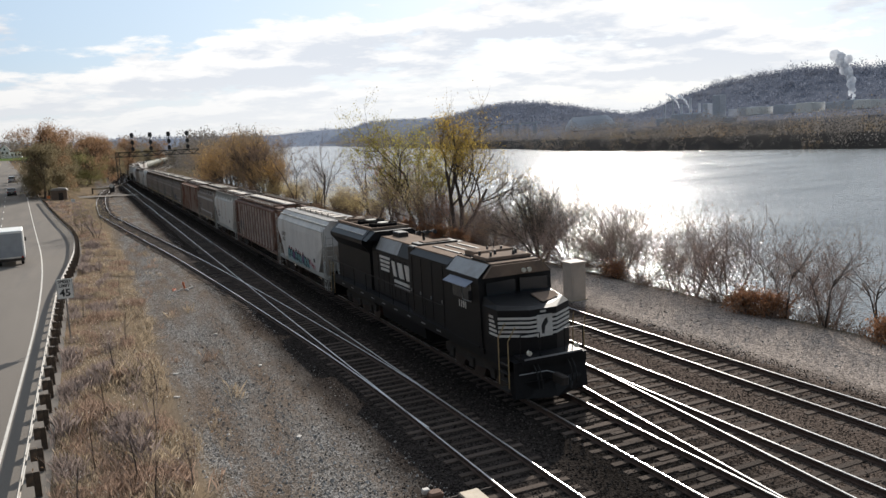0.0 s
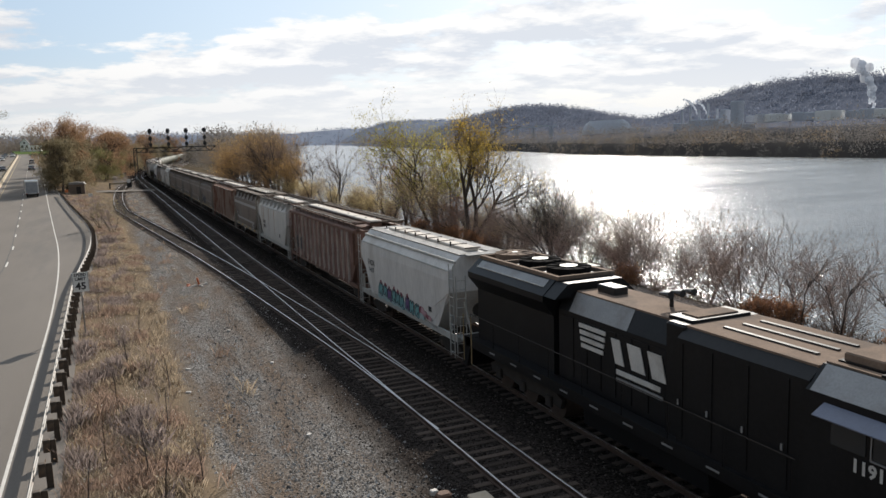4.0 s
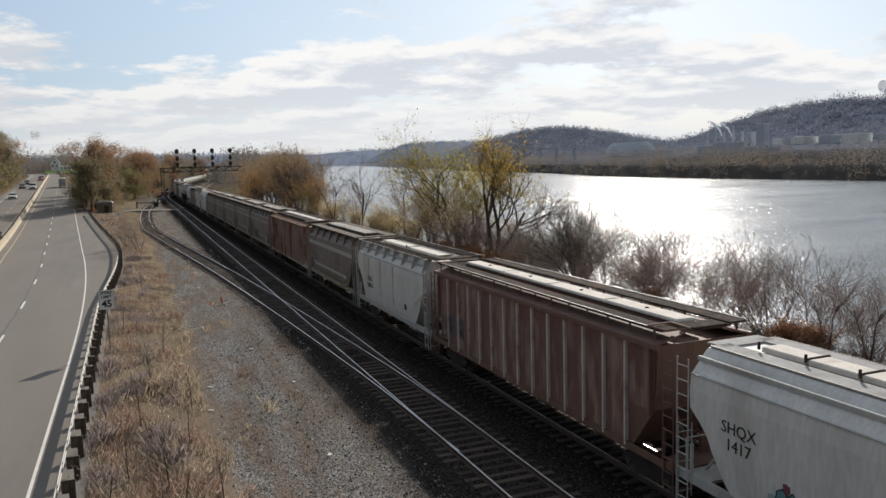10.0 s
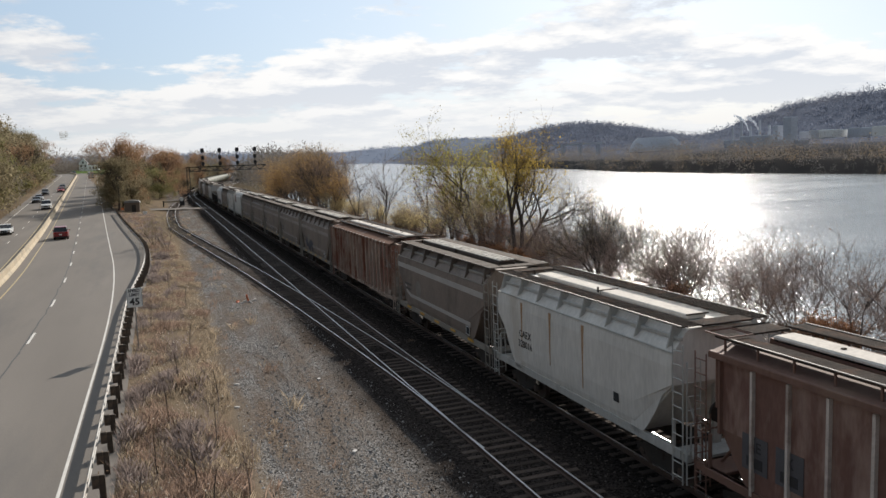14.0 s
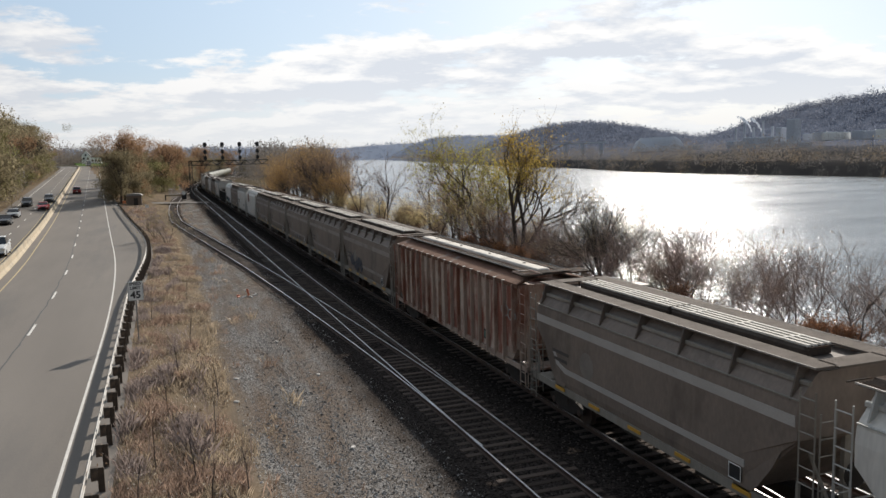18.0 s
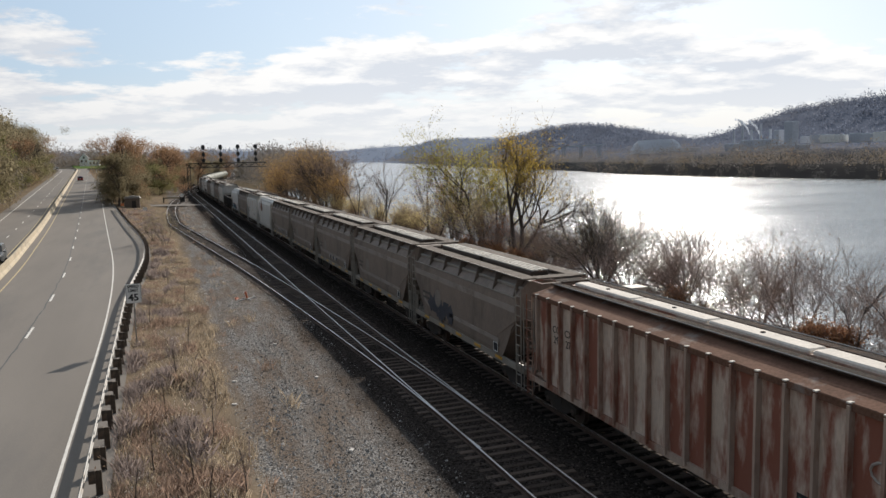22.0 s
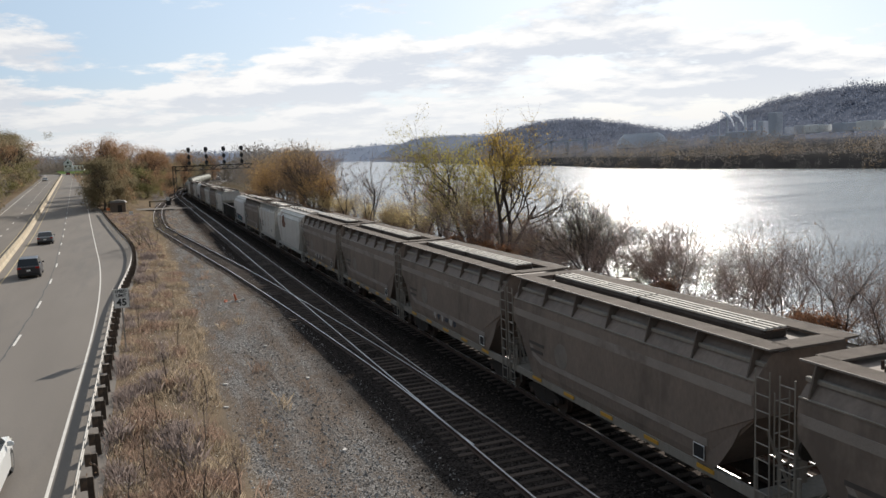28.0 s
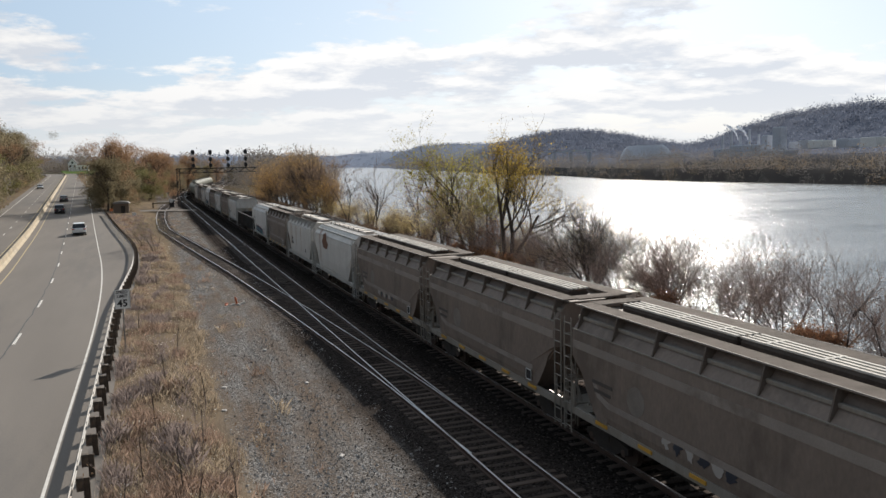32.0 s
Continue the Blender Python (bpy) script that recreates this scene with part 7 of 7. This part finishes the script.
def build_traffic():
    def p(name, col):
        return mat(name, col, 0.28, vary=0.06, scale=2, fine=40, bump=0)
    white, black, red, silver, grey = p("white_auto_paint", (0.72, 0.72, 0.70)), p("black_auto_paint", (0.02, 0.018, 0.024)), p("red_auto_paint", (0.22, 0.015, 0.018)), p("silver_auto_paint", (0.40, 0.41, 0.42)), p("grey_auto_paint", (0.10, 0.105, 0.11))
    bright = p("bright_red_auto_paint", (0.45, 0.03, 0.025))
    away = ((box_truck(), -5.6, 0, 78.0, 21.6), (motor_car("car", "dark sedan driving away", grey, Hh=1.45, kind="sedan"), -6.0, 0, 188, 22), (motor_car("suv", "silver sport utility vehicle driving away", silver), -6.0, 0, 241, 22),
            (motor_car("suv", "dark purple-black sport utility vehicle driving away", black), -9.0, 28, 78.0, 23.1), (motor_car("car", "dark grey sedan driving away", grey, Hh=1.45, kind="sedan"), -9.0, 28, 112.0, 24.5),
            (motor_car("suv", "white sport utility vehicle driving away", white), -5.4, 29, 49.5, 24.4), (motor_car("suv", "dark red sport utility vehicle driving away", red), -9.1, 12, 71.5, 23.2))
    coming = ((motor_car("car", "white sedan coming on", white, Hh=1.45, kind="sedan"), -17.1, 12, 180, 24.3), (motor_car("pickup", "white pickup truck coming on", white, 5.6, 1.98, 1.9, "pickup", "pickup truck"), -14.2, 16.5, 126, 24.0),
              (motor_car("car", "dark blue-grey sedan coming on", grey, Hh=1.45, kind="sedan"), -17.6, 17, 153.5, 19.5), (motor_car("car", "silver sedan coming on", silver, Hh=1.45, kind="sedan"), -17.6, 17, 166, 19.0),
              (motor_car("suv", "grey sport utility vehicle coming on", grey), -17.4, 18, 173, 18.7), (motor_car("car", "bright red sedan coming on", bright, Hh=1.42, kind="sedan"), -13.9, 19, 137, 25.0),
              (motor_car("suv", "dark grey sport utility vehicle coming on", grey), -13.9, 19, 158, 24.0), (motor_car("car", "black sedan coming on", black, Hh=1.45, kind="sedan"), -13.9, 8, 173, 26.0),
              (motor_car("car", "dark sedan coming on", grey, Hh=1.45, kind="sedan"), -14.0, 5.5, 172, 25.0), (motor_car("car", "pale sedan far up the road", silver, Hh=1.45, kind="sedan"), -17.5, 32, 287, 20.0))
    for ob, x, t0, y0, v in away:
        TRAFFIC.append((ob, x, t0, y0, v, 0.0))
    for ob, x, t0, y0, v in coming:
        TRAFFIC.append((ob, x, t0, y0, -v, 180.0))


build_traffic()


def on_road(x, y, turn):
    s = (road_bend(y + 1) - road_bend(y - 1)) / 2
    g = (rise(y + 1) - rise(y - 1)) / 2
    a = math.degrees(math.atan(g)) * (1 if turn == 0 else -1)
    return pose(x + road_bend(y), y, rise(y) + 0.005, a, 0, turn - math.degrees(math.atan(s)))


# ---- signals, signs and trackside things ----
def signal_bridge():
    g = thing("signal_bridge", "dark cantilever lattice signal bridge with four signal masts", "signal bridge")
    m = mat("dark_signal_steel", (0.035, 0.036, 0.038), 0.6, 0.3, vary=0.3, scale=2)
    y = 200.0
    x0, x1, z0, z1 = 6.9, 26.0, 7.9, 8.9
    for dy in (-0.5, 0.5):
        for z in (z0, z1):
            part("chord", Build().box((x0 + x1) / 2, y + dy, z, x1 - x0, 0.14, 0.14), m, g)
        n = 14
        for i in range(n):
            a = x0 + i * (x1 - x0) / n
            b = a + (x1 - x0) / n
            part("lattice_bar", Build().tube((a, y + dy, z0 if i % 2 else z1), (b, y + dy, z1 if i % 2 else z0), 0.05, n=4), m, g)
    for x in (x0 + 0.5,):
        for dx in (-0.35, 0.35):
            for dy in (-0.5, 0.5):
                part("leg", Build().box(x + dx, y + dy, 4.3, 0.13, 0.13, 9.2), m, g)
        for i in range(8):
            for dy in (-0.5, 0.5):
                part("leg_brace", Build().tube((x - 0.35, y + dy, i * 1.1), (x + 0.35, y + dy, i * 1.1 + 1.1), 0.035, n=4), m, g)
    part("walkway", Build().box((x0 + x1) / 2, y - 0.8, z1 + 0.1, x1 - x0, 0.7, 0.06), m, g)
    for x in (10.95, 15.0, 19.15, 23.4):
        part("mast", Build().tube((x, y - 0.8, z1), (x, y - 0.8, 13.2), 0.07, n=8), m, g)
        for z, r in ((12.85, 0.48), (11.15, 0.42), (9.65, 0.42)):
            hd = part("signal_head", Build().tube((x, y - 1.2, z), (x, y - 0.9, z), r, n=18).box(x, y - 1.0, z, r * 1.5, 0.25, r * 2.3), m, g)
            for k in (-0.22, 0.0, 0.22):
                part("signal_lens", Build().tube((x, y - 1.25, z + k), (x, y - 1.2, z + k), 0.09, n=10), M["glass"], hd)
        part("mast_stay", Build().tube((x + 0.1, y - 0.8, 11.2), (x + 2.1, y - 0.8, 9.0), 0.06, n=5), M["galv"], g, "pale diagonal stay")


signal_bridge()


def speed_sign():
    s = thing("speed_sign", "white speed limit sign on a steel post behind the guardrail", "road sign")
    x, y = -1.5, 42.6
    part("post", Build().box(x, y + 0.04, 1.5, 0.06, 0.05, 3.2), M["galv"], s)
    b = part("sign_plate", Build().box(x, y, 2.6, 0.76, 0.02, 0.98), M["white_paint"], s)
    mk = mat("sign_black", (0.015, 0.015, 0.015), 0.5, vary=0.1)
    face = lambda z: Matrix.Translation((x, y - 0.014, z)) @ pose(0, 0, 0, 90, 0, 0)
    text_part("SPEED", 0.21, mk, b, face(2.96), bold=0.006)
    text_part("LIMIT", 0.21, mk, b, face(2.75), bold=0.006)
    text_part("45", 0.50, mk, b, face(2.38), bold=0.014)
    for sx in (-1, 1):
        part("sign_border", Build().box(x + sx * 0.355, y - 0.012, 2.6, 0.015, 0.006, 0.93), mk, b)


speed_sign()


def trackside():
    c = thing("signal_cabinet", "pale concrete trackside cabinet on the gravel", "cabinet")
    k = mat("pale_cabinet", (0.50, 0.43, 0.36), 0.7, vary=0.15, scale=1.5, second=(0.3, 0.25, 0.2), amount=0.4)
    part("body", Build().box(24.15, 35.9, 0.82, 0.95, 0.85, 2.06, 0.03), k, c)
    part("lid", Build().box(24.15, 35.9, 1.90, 1.06, 0.96, 0.10, 0.02), k, c)
    part("door", Build().box(24.15, 35.465, 0.80, 0.72, 0.02, 1.6), k, c)
    part("base", Build().box(24.15, 35.9, -0.2, 1.1, 1.0, 0.08), M["concrete"], c)
    # orange stub marker and pale scraps on the gravel
    d = thing("track_debris", "leaning orange stub marker among pale scraps on the gravel", "debris")
    rd, wt = mat("faded_orange", (0.50, 0.13, 0.05), 0.6, vary=0.2), mat("pale_scrap", (0.5, 0.46, 0.42), 0.7, vary=0.2)
    stub = part("marker_stub", Build().tube((0, 0, 0), (0, 0, 0.55), 0.07, 0.05, n=8).tube((0, 0, 0.38), (0, 0, 0.45), 0.085, n=8), rd, d)
    stub.matrix_basis = pose(5.35, 54.4, -0.2, 8, -14, 0)
    for dx, dy, rz in ((0.35, 0.1, 15), (-0.35, -0.3, 40), (0.1, -0.5, 100), (-0.7, 0.1, 70)):
        o = part("scrap_piece", Build().box(0, 0, 0.03, 0.5, 0.12, 0.07, 0.02).box(0.15, 0.05, 0.06, 0.1, 0.2, 0.10), wt if dx > -0.5 else rd, d)
        o.matrix_basis = pose(5.35 + dx, 54.4 + dy, -0.2, 0, 0, rz)
    w = thing("loose_cable", "pale loose cable curled on the gravel", "cable")
    pts = [(4.15, 38.3, -0.18), (4.35, 37.0, -0.17), (4.54, 35.6, -0.18), (4.66, 34.3, -0.17), (4.70, 33.2, -0.18), (4.64, 32.2, -0.18), (4.52, 31.7, -0.18), (4.42, 31.9, -0.18), (4.45, 32.3, -0.17)]
    part("wire", Build().path(pts, 0.011, 5), M["weed_grey"], w)
    # casting and tan cover plate by the switch
    q = thing("switch_box", "tan-lidded switch machine beside the near track", "switch machine")
    iron, tan = mat("switch_iron", (0.06, 0.045, 0.037), 0.8, 0.2, vary=0.3), mat("tan_lid", (0.46, 0.38, 0.28), 0.7, vary=0.15, second=(0.3, 0.22, 0.15), amount=0.5)
    part("case", Build().box(8.2, 16.95, -0.12, 0.62, 0.85, 0.22, 0.03), iron, q)
    part("lid", Build().box(8.2, 16.95, 0.02, 0.55, 0.75, 0.06, 0.02), tan, q)
    part("rod", Build().tube((7.55, 17.45, -0.12), (9.1, 17.45, -0.12), 0.03, n=6), iron, q)
    q = thing("junction_casting", "rusty casting with a white cap beside the track", "casting")
    part("body", Build().box(7.5, 17.9, -0.14, 0.42, 0.34, 0.18, 0.05), mat("casting_rust", (0.16, 0.09, 0.06), 0.85, vary=0.3), q)
    part("cap", Build().box(7.3, 18.05, -0.06, 0.2, 0.18, 0.12, 0.02), wt, q)
    # litter: pale scraps on the grass edge
    rng = random.Random(6)
    me = Build().box(0, 0, 0.03, 0.22, 0.14, 0.06, 0.02).mesh("litter", wt)
    for x, y in ((2.3, 30.5), (2.6, 33.8), (2.0, 44.0), (3.4, 47.0), (2.8, 58.0), (5.2, 40.0), (6.0, 33.0), (1.7, 38.5), (4.4, 63.0), (7.0, 80.0), (5.4, 24.0)):
        o = part("litter", me, None)
        tagged(o, "small pale scrap of litter on the gravel", "litter", "litter on the gravel")
        o.matrix_basis = pose(x, y, height(x, y) - 0.005, 0, 0, rng.uniform(0, 180))


trackside()


def crossing():
    """Level crossing with a dirt road, a gate arm and bungalows by the trees."""
    dirt = mat("packed_dirt", (0.15, 0.125, 0.10), 0.95, vary=0.2, scale=0.4, fine=6, bump=0.2)
    r = part("crossing_road", Build().add([(-7.5, 176, 0.35), (10, 178, -0.14), (10, 184, -0.14), (-7.5, 183, 0.45)], [(0, 1, 2, 3)]), dirt)
    tagged(r, "packed dirt road over the siding", "dirt road", kind="structure")
    g = thing("crossing_gate", "pale gate arm across the siding with a dark and white hub", "barrier gate")
    part("arm", Build().box(3.3, 196.0, 1.0, 4.2, 0.14, 0.40), M["concrete"], g)
    part("post", Build().box(1.2, 196.0, 0.5, 0.3, 0.3, 1.5), M["under"], g)
    part("hub", Build().box(5.4, 195.8, 0.9, 1.1, 0.9, 1.8, 0.1), M["black"], g)
    part("hub_plate", Build().tube((5.3, 195.3, 1.5), (5.3, 195.2, 1.5), 0.45, n=14), M["white_paint"], g)
    h = thing("equipment_hut", "weathered brown equipment hut beside the trees", "hut")
    hb = mat("hut_brown", (0.16, 0.12, 0.09), 0.85, vary=0.2)
    part("wall", Build().box(-4.9, 168.5, 1.2, 2.8, 2.2, 2.4, 0.03), hb, h)
    part("roof", Build().prism([(-6.5, 2.4), (-3.3, 2.4), (-3.6, 2.75), (-4.9, 2.9), (-6.2, 2.75)], 167.2, 169.8), M["galv"], h)
    part("door", Build().box(-4.6, 167.38, 1.0, 0.8, 0.03, 1.9), M["under"], h)
    b = thing("marker_post", "small white bent marker by the dirt road", "marker")
    part("panel", Build().box(-2.5, 160.0, 0.4, 0.7, 0.12, 1.0, 0.02), M["white_paint"], b)
    part("foot", Build().box(-2.1, 160.0, 0.1, 0.14, 0.14, 0.5), M["white_paint"], b)
    e = thing("road_marker", "orange marker at the guardrail's end", "marker")
    part("post", Build().box(-6.4, 158.6, 0.9, 0.06, 0.05, 1.8), M["galv"], e)
    part("plate", Build().box(-6.4, 158.56, 1.65, 0.55, 0.02, 0.5), mat("orange_plate", (0.55, 0.16, 0.05), 0.5, vary=0.1), e)


crossing()


def white_house():
    h = thing("house", "white gabled house with a long wing on the lawn", "house")
    x, y, z = -43.0, 552.0, 8.6
    sid = mat("white_siding", (0.88, 0.87, 0.85), 0.8, vary=0.06, scale=1)
    dark = mat("dark_shingle", (0.10, 0.10, 0.105), 0.85, vary=0.2)
    part("wall", Build().box(x, y, z + 2.4, 5.0, 8, 5.4), sid, h)
    part("gable", Build().prism([(x - 2.5, z + 5.1), (x + 2.5, z + 5.1), (x, z + 8.0)], y - 4, y + 4), sid, h)
    for s in (-1, 1):
        part("roof", Build().add([(x, y - 4.3, z + 8.2), (x, y + 4.3, z + 8.2), (x + s * 2.9, y + 4.3, z + 4.9), (x + s * 2.9, y - 4.3, z + 4.9), (x, y - 4.3, z + 8.0), (x, y + 4.3, z + 8.0), (x + s * 2.9, y + 4.3, z + 4.7), (x + s * 2.9, y - 4.3, z + 4.7)], [(0, 1, 2, 3), (7, 6, 5, 4), (0, 3, 7, 4), (2, 1, 5, 6), (3, 2, 6, 7)]), dark, h)
    part("wing", Build().box(x + 5.4, y + 2, z + 2.0, 7.0, 6, 4.0), sid, h)
    part("wing_roof", Build().box(x + 5.4, y + 2, z + 4.1, 7.4, 6.4, 0.5), mat("red_brown_roof", (0.22, 0.09, 0.07), 0.85, vary=0.2), h)
    for dx, dz in ((-1.2, 3.2), (1.2, 3.2), (0, 5.4), (3.6, 1.8), (5.6, 1.8), (7.4, 1.8)):
        w = part("window", Build().box(x + dx, (y - 4.02) if dx < 3 else y - 1.02, z + dz, 1.0, 0.08, 1.3), dark, h)
        part("pane", Build().box(x + dx, (y - 4.05) if dx < 3 else y - 1.05, z + dz, 0.8, 0.06, 1.1), M["glass"], w)
    lawn = part("lawn", Build().loft([[(-42, 478, 6.6), (-20, 478, 6.6), (-18, 570, 8.4), (-52, 570, 8.4)], [(-42, 478, 7.35), (-20, 478, 7.35), (-18, 570, 9.0), (-52, 570, 9.0)]]), mat("lawn_grass", (0.10, 0.14, 0.05), 0.9, spec=0.0, vary=0.2, scale=0.4, fine=5))
    tagged(lawn, "mown green lawn before the white house", "lawn", kind="structure")


white_house()


def far_shore():
    """Works, bridge and steam across the river."""
    pale = mat("pale_stockpile", (0.62, 0.64, 0.68), 0.95, spec=0.0, vary=0.12, scale=0.05, fine=0.5, bump=0.2, dist=0.4)
    s = thing("stockpile_shed", "pale domed stockpile shed across the river", "industrial shed")
    x, y, z = 405.0, 572.0, 8.0
    ring = []
    for k, r in ((0, 1.0), (0.45, 0.93), (0.8, 0.8), (1.0, 0.62)):
        ring.append([(x + 4 * math.cos(a * 0.3927) * r, y + 40 * math.sin(a * 0.3927) * r, z - 4 + 15.5 * k) for a in range(16)])
    part("dome", Build().loft(ring), pale, s)
    part("annex", Build().box(x - 2, y - 44, z + 1.5, 10, 26, 5), pale, s)
    w = thing("processing_plant", "pale grey industrial works across the river", "factory")
    gm = mat("works_cladding", (0.50, 0.52, 0.56), 0.9, spec=0.0, vary=0.15, scale=0.1, fine=1)
    for dx, dy, sx, sy, sz in ((0, 0, 16, 30, 9), (6, 30, 14, 20, 7), (-4, -26, 12, 24, 5)):
        part("hall", Build().box(395 + dx, 432 + dy, 10 + sz / 2 - 3, sx, sy, sz, 0.4), gm, w)
    part("tower", Build().box(392, 405, 17, 6, 7, 20, 0.4), gm, w)
    part("tower", Build().box(394, 418, 15, 5, 5, 14, 0.4), gm, w)
    for i in range(5):
        part("chimney", Build().tube((396, 428 + i * 9, 12), (396, 428 + i * 9, 23 + (i % 2) * 4), 1.0, 0.8, n=10), gm, w)
    l = thing("long_works", "long low pale sheds on the far terrace", "factory")
    for i in range(9):
        part("shed", Build().box(400 + (i % 3) * 5, 300 + i * 13, 15.0, 12, 11, 4.5 + (i % 2) * 1.2, 0.2), gm if i % 3 else M["white_paint"], l)
    v = thing("far_bridge", "long pale girder bridge in the far distance", "bridge")
    part("deck", Build().loft([[(395, 640, 16.2), (395, 640, 18.0), (397, 640, 18.0), (397, 640, 16.2)], [(400, 960, 14.2), (400, 960, 16.0), (402, 960, 16.0), (402, 960, 14.2)]]), gm, v)
    for i in range(9):
        part("pier", Build().box(397, 650 + i * 34, 8, 3, 3, 17), gm, v)
    b = thing("beached_boat", "small pale boat drawn up on the far shore", "boat")
    part("hull", Build().loft([[(282, 306, -2.6), (285, 306, -2.6), (286, 306, -1.2), (281, 306, -1.2)], [(283, 316, -2.0), (284, 316, -2.0), (285, 316, -1.0), (282, 316, -1.0)]]), M["white_paint"], b)
    m = leafy(mat("steam", (0.93, 0.94, 0.96), 1.0, vary=0.03, scale=0.2, fine=1, bump=0, spec=0.0), 0.7)
    rng = random.Random(8)

    def plume(label, x, y, z, h, w, dx, dy):
        t = thing("steam_plume", label, "steam", "steam plumes across the river")
        n = int(14 + h / 1.3)
        for i in range(n):
            k = (i + 0.5) / n
            rr = w * (0.16 + 0.42 * k) * rng.uniform(0.6, 1.3)
            px, py, pz = x + dx * k * k + rng.gauss(0, 0.12) * w, y + dy * k * k + rng.gauss(0, 0.30 * (0.3 + k)) * w, z + h * k
            rings = []
            for a in range(1, 6):
                th = math.pi * a / 6
                rings.append([(px + rr * math.sin(th) * math.cos(q * 0.785) * (1 + 0.25 * noise.noise((q * 0.9, a * 0.9, i))), py + rr * math.sin(th) * math.sin(q * 0.785) * (1 + 0.25 * noise.noise((q, a, i + 9))), pz + rr * 1.2 * math.cos(th)) for q in range(8)])
            part("puff", Build().loft(rings), m, t, smooth=True)
        return t
    plume("tall white steam plume rising before the hill", 410, 318, 15, 30, 4.5, 0, 10)
    plume("small white steam plume over the works", 408, 462, 20, 12, 1.7, 0, 14)
    plume("small white steam plume over the works", 408, 452, 20, 10, 1.5, 0, 12)


far_shore()


def motions():
    """The train rolls towards the overpass; cars and trucks pass on the road."""
    for ob, u in MOVERS:
        walk(ob, [(t, on_track(u - travelled(t))) for t in range(0, 33, 2)])
    for ob, x, t0, y0, v, turn in TRAFFIC:
        walk(ob, [(t, on_road(x, max(-740.0, min(680.0, y0 + v * (t - t0))), turn)) for t in range(0, 33)])


motions()
